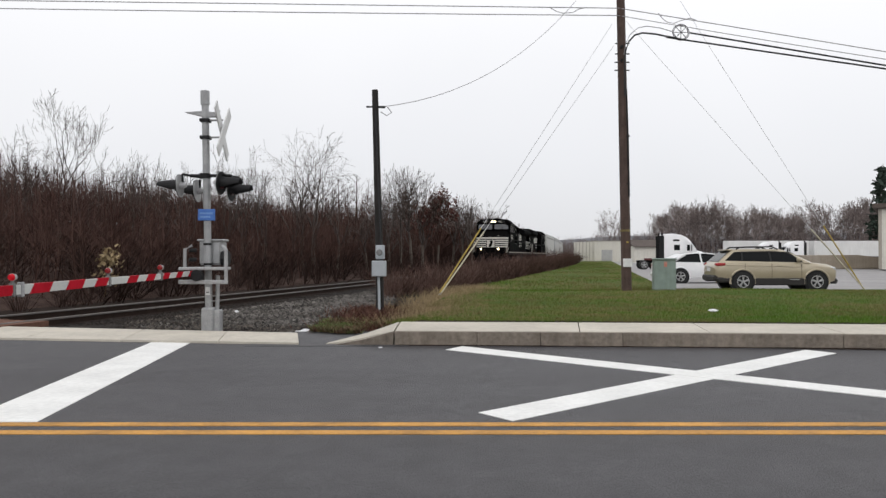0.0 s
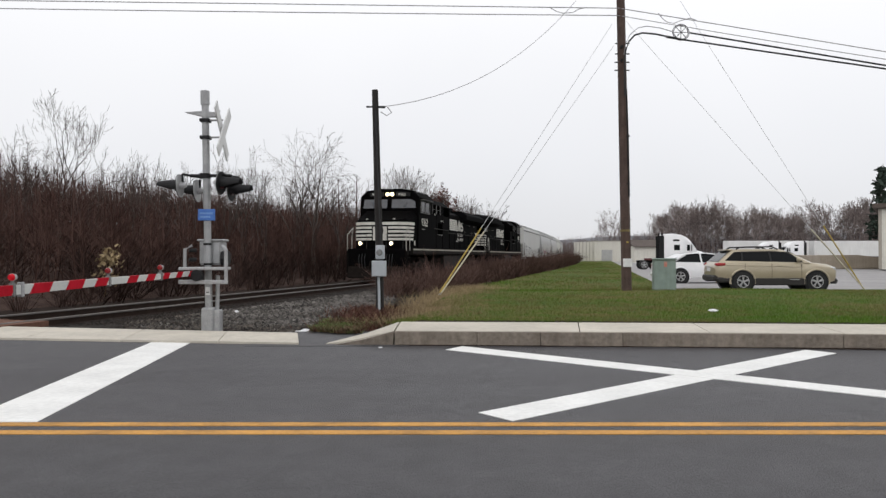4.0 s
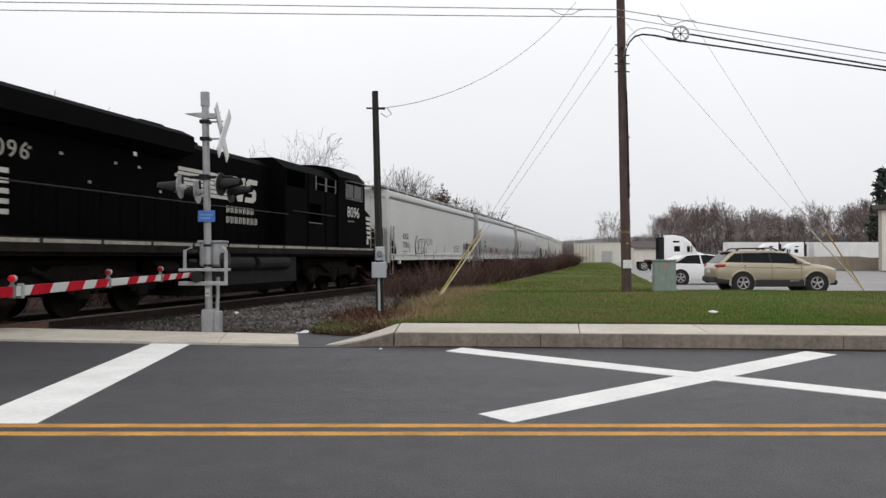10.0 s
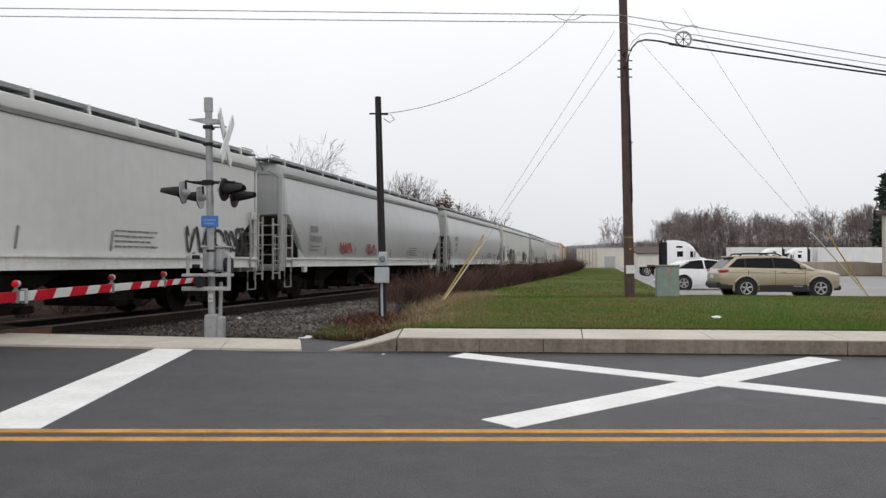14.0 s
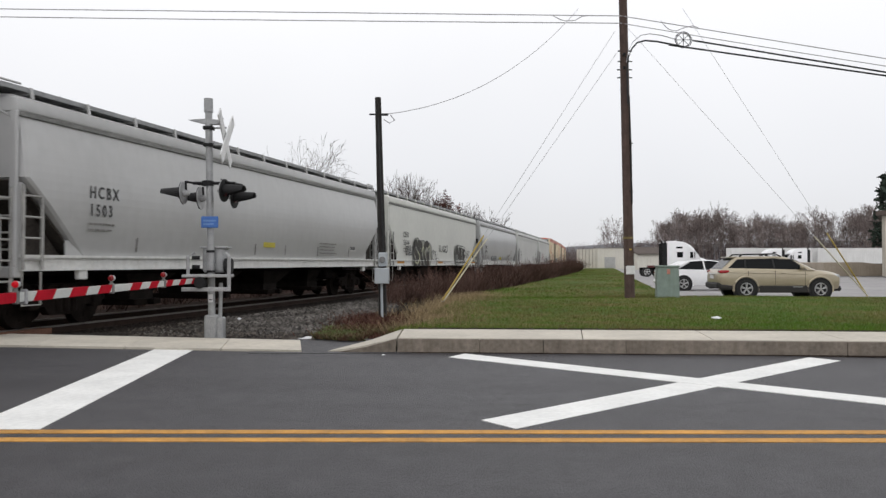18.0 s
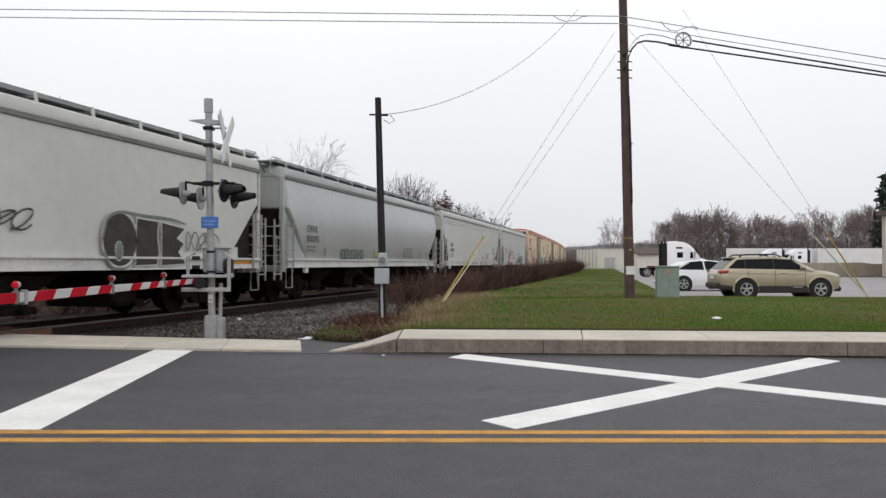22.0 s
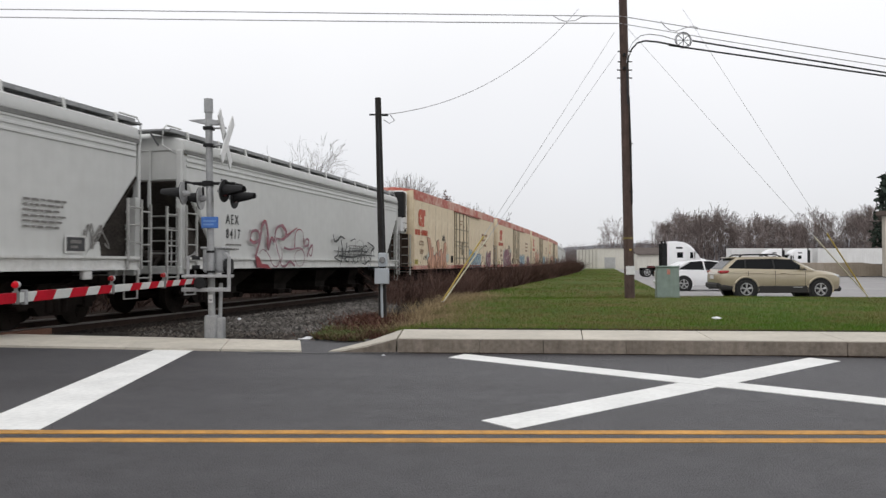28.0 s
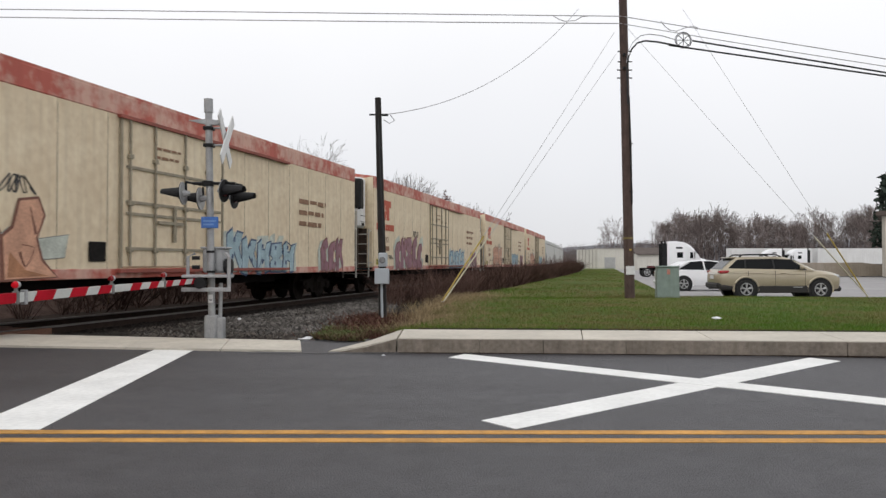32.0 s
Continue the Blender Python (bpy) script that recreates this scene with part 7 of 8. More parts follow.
def estate_car(m):
    car = thing("estate_car", None, None, "tan metallic estate car with dark cladding and roof rails", "car", "cars on the lot", m=m)
    rings = []
    for x, z0, zm, z1, wa, wb, wc in ((0.0, 0.55, 0.72, 0.86, 0.62, 0.68, 0.6), (0.04, 0.44, 0.75, 0.98, 0.74, 0.8, 0.7), (0.14, 0.36, 0.78, 1.08, 0.82, 0.87, 0.78), (0.4, 0.32, 0.8, 1.1, 0.86, 0.9, 0.84), (1.0, 0.3, 0.8, 1.1, 0.87, 0.91, 0.85), (2.0, 0.3, 0.8, 1.09, 0.87, 0.91, 0.85),
                                      (3.0, 0.3, 0.8, 1.08, 0.87, 0.91, 0.84), (3.55, 0.3, 0.8, 1.07, 0.87, 0.91, 0.8), (3.9, 0.3, 0.8, 1.04, 0.86, 0.9, 0.76), (4.25, 0.32, 0.78, 0.99, 0.83, 0.87, 0.7), (4.5, 0.36, 0.72, 0.92, 0.75, 0.79, 0.6), (4.6, 0.45, 0.66, 0.8, 0.6, 0.64, 0.5)):
        half = [(wa * 0.94, z0), (wa, z0 + 0.06), (wb, (z0 + zm) / 2), (wb, zm), (wb * 0.985, zm + (z1 - zm) * 0.5), (wc + 0.02, z1 - 0.03), (wc - 0.06, z1)]
        rings.append([(x, -y, z) for y, z in half] + [(x, y, z) for y, z in reversed(half)])
    part("body", Bag().rings(rings), TAN_PAINT, car, smooth=True)
    cabin = []
    for u in range(9):
        k = u / 8
        z = 1.05 + 0.5 * (1 - (1 - k) ** 1.0)
        back, front = 0.12 + 0.5 * k + 0.12 * k ** 3, 3.66 - 0.92 * k - 0.12 * k ** 3
        w = 0.865 - (z - 1.05) * 0.38 - 0.05 * k ** 6
        cabin.append([(back, -w + 0.06, z), (back + 0.1, -w, z), (front - 0.14, -w, z), (front, -w + 0.1, z), (front, w - 0.1, z), (front - 0.14, w, z), (back + 0.1, w, z), (back, w - 0.06, z)])
    w = 0.52
    cabin.append([(0.95, -w, 1.585), (1.1, -w - 0.03, 1.585), (2.3, -w - 0.03, 1.585), (2.45, -w, 1.585), (2.45, w, 1.585), (2.3, w + 0.03, 1.585), (1.1, w + 0.03, 1.585), (0.95, w, 1.585)])
    part("cabin", Bag().rings(cabin), TAN_PAINT, car, smooth=True)
    part("windscreen", Bag().add([(3.56, -0.7, 1.13), (3.56, 0.7, 1.13), (2.8, 0.6, 1.5), (2.8, -0.6, 1.5), (3.5, -0.7, 1.11), (3.5, 0.7, 1.11), (2.74, 0.6, 1.48), (2.74, -0.6, 1.48)], [(0, 1, 2, 3), (7, 6, 5, 4), (0, 4, 5, 1), (2, 6, 7, 3)]), GLASS, car)
    part("rear_window", Bag().add([(0.15, -0.72, 1.1), (0.15, 0.72, 1.1), (0.58, 0.62, 1.5), (0.58, -0.62, 1.5), (0.21, -0.72, 1.1), (0.21, 0.72, 1.1), (0.64, 0.62, 1.48), (0.64, -0.62, 1.48)], [(0, 3, 2, 1), (4, 5, 6, 7), (0, 1, 5, 4), (3, 7, 6, 2)]), GLASS, car)
    part("roof_spoiler", Bag().box(0.5, 0.8, -0.6, 0.6, 1.52, 1.565, 0.02), TAN_PAINT, car)
    for sg in (-1, 1):
        for pts in (((0.42, 1.16), (0.98, 1.13), (1.0, 1.45), (0.78, 1.44)), ((1.06, 1.125), (2.06, 1.11), (2.02, 1.475), (1.07, 1.455)), ((2.13, 1.11), (3.18, 1.1), (2.72, 1.44), (2.1, 1.475))):
            part("side_window", side_panel(pts, sg, 0.865, 1.05, 0.38), GLASS, car)
        part("roof_rail", Bag().tube([(0.85, sg * 0.6, 1.56), (0.98, sg * 0.6, 1.65), (2.2, sg * 0.6, 1.67), (2.42, sg * 0.6, 1.57)], 0.03, 6), BLACKP, car)
        part("sill_cladding", Bag().box(1.38, 3.4, sg * 0.85, sg * 0.928, 0.2, 0.47, 0.05), TAN_DARK, car)
        part("rear_cladding", Bag().box(0.06, 0.62, sg * 0.72, sg * 0.9, 0.3, 0.5, 0.06), TAN_DARK, car)
        part("sill_trim", Bag().box(2.75, 3.1, sg * 0.926, sg * 0.934, 0.41, 0.435), ALLOY, car)
        part("window_surround", side_panel(((0.36, 1.13), (3.3, 1.07), (2.76, 1.47), (2.1, 1.5), (1.0, 1.48), (0.74, 1.46)), sg, 0.865, 1.05, 0.38, 0.003), BLACKP, car)
        part("belt_crease", Bag().tube([(0.35, sg * 0.905, 0.97), (2.0, sg * 0.912, 0.93), (3.3, sg * 0.908, 0.9)], 0.012, 5), TAN_PAINT, car)
        for x in (1.25, 2.3):
            part("door_handle", Bag().box(x, x + 0.2, sg * 0.89, sg * 0.93, 0.93, 0.965, 0.01), TAN_PAINT, car)
        for x in (1.1, 2.1, 3.2):
            part("seam", Bag().box(x, x + 0.01, sg * 0.893, sg * 0.914, 0.46, 1.02), BLACKP, car)
        part("wing_mirror", Bag().box(3.0, 3.17, sg * 0.86, sg * 1.04, 1.1, 1.24, 0.05), TAN_PAINT, car)
        part("tail_lamp", Bag().box(0.03, 0.42, sg * 0.6, sg * 0.895, 0.93, 1.05, 0.04), TAIL, car, "red tail lamp")
        part("headlamp", Bag().box(4.2, 4.53, sg * 0.5, sg * 0.81, 0.76, 0.9, 0.05), ALLOY, car)
        for x in (1.02, 3.76):
            arch_cover(car, x, sg * 0.9, 0.345, sg, TAN_PAINT)
            wheel(car, x, sg * 0.83, 0.345, 0.22, sg)
    part("rear_bumper", Bag().box(-0.05, 0.3, -0.82, 0.82, 0.36, 0.58, 0.06), TAN_DARK, car)
    part("front_bumper", Bag().box(4.25, 4.64, -0.72, 0.72, 0.26, 0.46, 0.07), TAN_DARK, car)
    part("plate_bar", Bag().box(-0.02, 0.03, -0.2, 0.2, 0.72, 0.86), SIGN_WHITE, car)
    part("tailgate_trim", Bag().box(-0.02, 0.05, -0.3, 0.3, 0.88, 0.91, 0.01), ALLOY, car)
    return car


def saloon(m):
    car = thing("saloon_car", None, None, "white saloon car parked on the lot", "car", "cars on the lot", m=m)
    part("body", loft([(0.0, 0.5, 0.95, 0.65, 0.74, 0.7), (0.15, 0.35, 1.02, 0.8, 0.86, 0.78), (0.9, 0.28, 1.02, 0.88, 0.9, 0.84), (3.2, 0.28, 0.98, 0.88, 0.91, 0.84), (3.8, 0.3, 0.92, 0.87, 0.9, 0.8), (4.5, 0.34, 0.78, 0.82, 0.86, 0.7), (4.8, 0.42, 0.62, 0.6, 0.66, 0.55)]), WHITE_PAINT, car, smooth=True)
    part("glasshouse", Bag().rings([[(x, -w, 0.97), (x + dx, -w * 0.8, zt), (x + dx, w * 0.8, zt), (x, w, 0.97)] for x, dx, w, zt in ((0.5, 0.75, 0.76, 1.36), (1.6, 0.1, 0.82, 1.43), (2.4, -0.1, 0.82, 1.43), (3.7, -1.05, 0.76, 1.38))]), GLASS, car)
    part("roof", Bag().rings([[(x, -w, z), (x, -w * 0.85, z + 0.04), (x, w * 0.85, z + 0.04), (x, w, z)] for x, w, z in ((0.55, 0.6, 1.12), (1.15, 0.66, 1.37), (1.75, 0.68, 1.43), (2.4, 0.66, 1.42), (2.75, 0.62, 1.37))]), WHITE_PAINT, car)
    for sg in (-1, 1):
        for a, b, r in (((0.45, sg * 0.79, 0.97), (1.25, sg * 0.64, 1.38), 0.07), ((2.0, sg * 0.83, 0.97), (1.95, sg * 0.66, 1.43), 0.04)):
            part("pillar", Bag().tube([a, b], r, 6), WHITE_PAINT, car)
        part("tail_lamp", Bag().box(0.0, 0.35, sg * 0.6, sg * 0.87, 0.8, 0.92, 0.03), TAIL, car)
        for x in (0.95, 3.75):
            arch_cover(car, x, sg * 0.89, 0.33, sg, WHITE_PAINT)
            wheel(car, x, sg * 0.82, 0.33, 0.2, sg)
    part("bumper", Bag().box(-0.05, 0.25, -0.8, 0.8, 0.32, 0.5, 0.05), WHITE_PAINT, car)
    return car


def tractor_unit(m, label, long_frame=True):
    """A bonneted road tractor with a sleeper."""
    t = thing("truck_tractor", None, None, label, "truck", "trucks on the lot", m=m)
    part("chassis", Bag().box(0, 6.8, -0.45, 0.45, 0.75, 0.98), UNDER, t)
    part("sleeper", Bag().rings([[(x, -1.2, 1.0), (x, -1.2, z - 0.3), (x, -1.0, z), (x, 1.0, z), (x, 1.2, z - 0.3), (x, 1.2, 1.0)] for x, z in ((2.7, 3.8), (3.6, 3.84), (4.5, 3.7), (5.1, 3.4), (5.55, 2.95))]), WHITE_PAINT, t, smooth=True)
    part("cab", Bag().rings([[(x, -1.12, 1.0), (x, -1.1, z - 0.1), (x, 1.1, z - 0.1), (x, 1.12, 1.0)] for x, z in ((5.5, 2.95), (5.95, 2.45), (6.15, 2.05))]), WHITE_PAINT, t)
    part("windscreen", Bag().add([(5.72, -1.0, 2.82), (5.72, 1.0, 2.82), (6.15, 1.02, 2.15), (6.15, -1.02, 2.15), (5.6, -1.0, 2.7), (5.6, 1.0, 2.7), (6.0, 1.02, 2.1), (6.0, -1.02, 2.1)], [(0, 1, 2, 3), (7, 6, 5, 4), (0, 4, 5, 1), (2, 6, 7, 3)]), GLASS, t)
    part("bonnet", Bag().rings([[(x, -w, 0.8), (x, -w, z - 0.2), (x, -w * 0.7, z), (x, w * 0.7, z), (x, w, z - 0.2), (x, w, 0.8)] for x, z, w in ((6.0, 2.1, 1.05), (6.7, 1.9, 1.0), (7.2, 1.65, 0.85), (7.35, 1.3, 0.75))]), WHITE_PAINT, t, smooth=True)
    part("front_bumper", Bag().box(7.0, 7.45, -1.15, 1.15, 0.4, 0.75, 0.06), ALU, t)
    for sg in (-1, 1):
        part("side_window", Bag().box(5.05, 5.6, sg * 1.13, sg * 1.215, 2.0, 2.65, 0.03), GLASS, t)
        part("sleeper_window", Bag().box(3.7, 4.35, sg * 1.15, sg * 1.215, 2.05, 2.65, 0.03), GLASS, t)
        part("sleeper_window", Bag().box(3.6, 4.3, sg * 1.15, sg * 1.21, 3.0, 3.22, 0.03), GLASS, t)
        part("exhaust_pipe", Bag().tube([(2.5, sg * 1.0, 1.0), (2.5, sg * 1.0, 3.9)], 0.09, 10), BLACKP, t)
        part("fuel_tank", Bag().tube([(3.0, sg * 0.95, 0.7), (4.7, sg * 0.95, 0.7)], 0.3, 14), ALU, t)
        part("fairing", Bag().box(2.2, 2.7, sg * 1.1, sg * 1.2, 1.0, 3.6, 0.03), BLACKP, t)
        for x in (0.6, 1.85):
            wheel(t, x, sg * 0.95, 0.5, 0.5, sg)
        wheel(t, 6.5, sg * 1.0, 0.5, 0.3, sg)
        part("front_wing", Bag().tube([(6.5 + math.cos(a) * 0.62, sg * 1.0, 0.5 + math.sin(a) * 0.62) for a in [math.pi * k / 8 for k in range(9)]], 0.13, 6), WHITE_PAINT, t)
        part("mirror", Bag().box(5.35, 5.45, sg * 1.3, sg * 1.5, 2.0, 2.7, 0.03), WHITE_PAINT, t)
    part("fifth_wheel", Bag().box(0.8, 1.7, -0.45, 0.45, 0.98, 1.2, 0.04), mat("maroon_frame", (0.12, 0.03, 0.03), 0.7, var=0.3, scale=4), t)
    return t


def trailer(m):
    t = thing("box_trailer", None, None, "white box trailer parked on the lot", "trailer", "trailers on the lot", m=m)
    part("box", Bag().box(0, 14.6, -1.28, 1.28, 1.2, 4.0, 0.03), TRAILER, t)
    rb = Bag()
    for k in range(24):
        rb.box(0.3 + 0.6 * k, 0.34 + 0.6 * k, -1.3, -1.28, 1.3, 3.9)
    part("side_rib", rb, TRAILER, t)
    part("bottom_rail", Bag().box(0, 14.6, -1.3, 1.3, 1.12, 1.22), ALU, t)
    part("leg", Bag().box(11.5, 11.65, -0.9, -0.75, 0, 1.2).box(11.5, 11.65, 0.75, 0.9, 0, 1.2), UNDER, t)
    for x in (1.2, 2.45):
        for sg in (-1, 1):
            wheel(t, x, sg * 0.95, 0.5, 0.5, sg)
    return t


estate_car(pose(10.42, 30.75, 0.0, 0, 0, -3))
saloon(pose(10.4, 38.4, 0.0, 0, 0, 1))
tractor_unit(pose(21.0, 85, -0.16, 0, 0, -6), "white road tractor with sleeper cab, no trailer")
for x, y, r in ((51.5, 143, 180), (67.3, 143.5, 180)):
    trailer(pose(x + (14.6 if r else 0), y, 0.0, 0, 0, r))
tractor_unit(pose(53.8, 138, 0.0, 0, 0, 178) @ pose(-7.4, 0, 0), "white road tractor coupled to a trailer")
tractor_unit(pose(57.8, 137, 0.0, 0, 0, 180) @ pose(-7.4, 0, 0), "white road tractor coupled to a trailer")

# ---------------------------------------------------------------- buildings
wh = thing("warehouse", None, None, "low cream warehouse with ribbed end and flat roof", "warehouse", m=pose(32.0, 187, -0.2))
part("front_wall", Bag().box(4.2, 20.5, 0, 12, 0, 4.9, 0.03), WAREHOUSE, wh)
part("end_wall", Bag().rings([[(x, y, z) for z in (0, 4.8)] + [(x, y + 2, z) for z in (4.8, 0)] for x, y in ((0, 3.0), (4.2, 0.0))]), WAREHOUSE, wh)
for k in range(6):
    part("rib", Bag().box(0.15 + 0.72 * k, 0.3 + 0.72 * k, 2.75 - 0.52 * k, 3.0 - 0.52 * k, 0, 4.8), TAN_WALL, wh)
part("roof_edge", Bag().box(4.1, 20.6, -0.1, 12.1, 4.9, 5.05), TAN_WALL, wh)
part("loading_door", Bag().box(5.8, 8.4, -0.06, 0.02, 0.2, 2.9, 0.02), mat("door_grey", (0.42, 0.42, 0.42), 0.7, var=0.1, scale=1), wh)
part("loading_door", Bag().box(11.2, 13.2, -0.06, 0.02, 0.6, 3.4, 0.02), MATS["door_grey"], wh)

sh = thing("shed", None, None, "cream shed with a dark brown roof", "shed", m=pose(47.5, 170, -0.2))
part("wall", Bag().box(-6, 6, 0, 9, 0, 3.6, 0.03), WAREHOUSE, sh)
part("roof", Bag().rings([[(x, -0.6, 3.5), (x, 4.5, 5.0), (x, 9.6, 3.5), (x, 9.6, 3.35), (x, 4.5, 4.8), (x, -0.6, 3.35)] for x in (-6.4, 6.4)]), ROOF_BROWN, sh)
of = thing("office_building", None, None, "tan flat-fronted building with a brown overhanging roof", "building", m=pose(42.2, 76, 0.0, 0, 0, -31))
part("wall", Bag().box(0, 24, 0, 20, 0, 5.9, 0.05), TAN_WALL, of)
part("pilaster", Bag().box(0.3, 1.0, -0.06, 0.02, 0, 5.8), WAREHOUSE, of)
part("roof", Bag().box(-0.5, 24.5, -0.6, 20.6, 5.9, 6.35, 0.05), ROOF_BROWN, of)
part("window", Bag().box(2.0, 4.0, -0.05, 0.02, 1.2, 3.0, 0.02), GLASS, of)
structure("ramp_wall", Bag().rings([[(x, 86, -0.1), (x, 86, z), (x, 98, z), (x, 98, -0.1)] for x, z in ((41.4, 1.35), (45.5, 1.4), (48.0, 1.1), (52.0, 0.6), (60, 0.1))]), mat("ramp_concrete", (0.36, 0.31, 0.25), 0.9, var=0.15, scale=0.8, streak=0.15),
                "tan concrete loading ramp beside the lot", "ramp")
hs = thing("far_house", None, None, "distant tan building with a dark roof", "building", m=pose(33, 258, -0.2))
part("wall", Bag().box(-3.5, 2.5, 0, 8, 0, 5.4, 0.03), TAN_WALL, hs)
part("roof", Bag().rings([[(x, -0.5, 5.3), (x, 4, 7.4), (x, 8.5, 5.3)] for x in (-4, 3)]), ROOF_BROWN, hs)


def conifer(x, y, h, seed):
    g = np.random.default_rng(seed)
    ob = thing("conifer", None, None, "dark evergreen conifer with tiered branches", "tree", m=pose(x, y, -0.2))
    part("trunk", Bag().tube([(0, 0, 0), (0, 0, h)], 0.22, 8, 0.03), BARK, ob)
    segs, c = [], []
    for k in range(80):
        u = 0.3 + 0.68 * (k // 5) / 16 + g.uniform(-0.008, 0.008)
        l = (1 - u) * h * 0.2 + 0.4
        a = g.uniform(0, 6.28)
        b = np.array([0, 0, h * u])
        t = b + np.array([math.cos(a) * l, math.sin(a) * l, -0.12 * l + 0.2])
        segs.append((b, t, 0.05, 0.015))
        for j in range(11):
            w = g.uniform(0.15, 1)
            c.append(b + (t - b) * w + g.normal(0, 0.14, 3))
    part("branches", soup("branches", *seg_arrays(segs), BARK), BARK, ob)
    c = np.array(c)
    n = len(c)
    e1, e2 = g.normal(0, 0.22, (n, 3)), g.normal(0, 0.22, (n, 3))
    part("needles", soup("needles", np.stack([c - e1, c + e2, c + e1, c - e2], 1).reshape(-1, 3), np.arange(4 * n).reshape(-1, 4), NEEDLE), NEEDLE, ob)


xx, zz = px(1562, 290, 112)
conifer(xx, 112, zz + 0.2, 5)
# ---------------------------------------------------------------- the train, from its head backwards: (wagon, place of its head along the line at 9 s, length)
GREY_A = mat("wagon_grey_pale", (0.585, 0.59, 0.575), 0.34, var=0.07, scale=0.35, streak=0.035)
GREY_B = mat("wagon_grey_silver", (0.45, 0.45, 0.447), 0.3, var=0.07, scale=0.35, streak=0.035, metal=0.1)
GREY_C = mat("wagon_grey_warm", (0.61, 0.615, 0.575), 0.36, var=0.07, scale=0.35, streak=0.035)
GREY_D = mat("wagon_grey_cool", (0.44, 0.445, 0.447), 0.29, var=0.08, scale=0.35, streak=0.05, metal=0.15)
TRAIN = []
TRAIN.append((loco("9362", "black diesel locomotive with white nose stripes, headlamps lit", 1, False), -16.9, 22.3, 0))
TRAIN.append((loco("8096", "black diesel locomotive running backwards, flared roof radiators", -1, True), 5.45, 22.3, 180))
rg = random.Random(5)
mat("spray_silver", (0.30, 0.31, 0.30), 0.7, var=0.35, scale=3)


def scrawl(c, u0, u1, z0, z1, n, r, material, y):
    decal(c, "sprayed_scrawl", tag_strokes(rg, abs(u0 - u1), z1 - z0, n, r, 0), material, u0, y, z0)


def piece(c, u0, u1, z0, z1, n, fill, edge, y, rim=0.11):
    b1, b2 = bubble_letters(rg, abs(u0 - u1), z1 - z0, n, 0, rim)
    decal(c, "sprayed_outline", b2, MATS[edge], u0, y, z0)
    decal(c, "sprayed_fill", b1, MATS[fill], u0, y + 0.003, z0)


def smooth_path(pts, n=5):
    """A soft curve through a few points."""
    out, q = [], [Vector((*p, 0)) for p in pts]
    q = [q[0]] + q + [q[-1]]
    for i in range(1, len(q) - 2):
        for k in range(n):
            t = k / n
            out.append(0.5 * (2 * q[i] + (q[i + 1] - q[i - 1]) * t + (2 * q[i - 1] - 5 * q[i] + 4 * q[i + 1] - q[i + 2]) * t * t + (3 * q[i] - q[i - 1] - 3 * q[i + 1] + q[i + 2]) * t ** 3))
    return out + [q[-2]]


def spray(c, u0, w, z0, h, strokes, r, material, y, label="sprayed_line"):
    """Flat sprayed lines on a wagon's side: each stroke is a soft curve in the unit square."""
    bag = Bag()
    for n, pts in enumerate(strokes):
        path = [Vector((-p.x * w, p.y * h, 0)) for p in smooth_path(pts)]
        rings = []
        for k, p in enumerate(path):
            d = path[min(k + 1, len(path) - 1)] - path[max(k - 1, 0)]
            d = d.normalized() if d.length > 1e-6 else Vector((1, 0, 0))
            wd = r * (0.7 + 0.5 * math.sin(3.1 * k / len(path) + n))
            o = Vector((-d.y, d.x, 0)) * wd
            lift = 0.0006 * n
            rings.append([(p.x - o.x, lift, p.y - o.y), (p.x, 0.003 + lift, p.y), (p.x + o.x, lift, p.y + o.y), (p.x, lift - 0.001, p.y)])
        bag.rings(rings)
    decal(c, label, bag, material, u0, y, z0)


def blocks(c, u0, w, z0, h, polys, fill, edge, y, rim=0.05):
    """Angular sprayed letters: an outline in one colour and a body in another."""
    b1, b2 = Bag(), Bag()
    for n, ring in enumerate(polys):
        pts = [(-px_ * w, pz_ * h) for px_, pz_ in ring]
        m = len(pts)
        big = []
        for i in range(m):
            a0, a1, a2 = Vector(pts[i - 1]), Vector(pts[i]), Vector(pts[(i + 1) % m])
            e1, e2 = (a1 - a0).normalized(), (a2 - a1).normalized()
            nrm = Vector((e1.y + e2.y, -e1.x - e2.x))
            nrm = nrm.normalized() if nrm.length > 1e-6 else Vector((0, 1))
            big.append(a1 + nrm * rim)
        area = sum(pts[i - 1][0] * pts[i][1] - pts[i][0] * pts[i - 1][1] for i in range(m))
        if area < 0:
            big = [2 * Vector(p) - q_ for p, q_ in zip(pts, big)]
        b2.plate([tuple(p) for p in big], "y", 0.0005 * n, 0.0015 + 0.0005 * n)
        b1.plate(pts, "y", 0.005 + 0.0005 * n, 0.0065 + 0.0005 * n)
    decal(c, "sprayed_outline", b2, edge, u0, y, z0)
    decal(c, "sprayed_fill", b1, fill, u0, y, z0)


def fat_letters(c, text, size, u, z, y, fill, edge, narrow=1.0):
    part("sprayed_outline", letters(text, size, edge, narrow, 1.02, 0.062), edge, c, m=at(u, y, z))
    part("sprayed_fill", letters(text, size, fill, narrow, 1.02, 0.03), fill, c, m=at(u, y + 0.006, z))


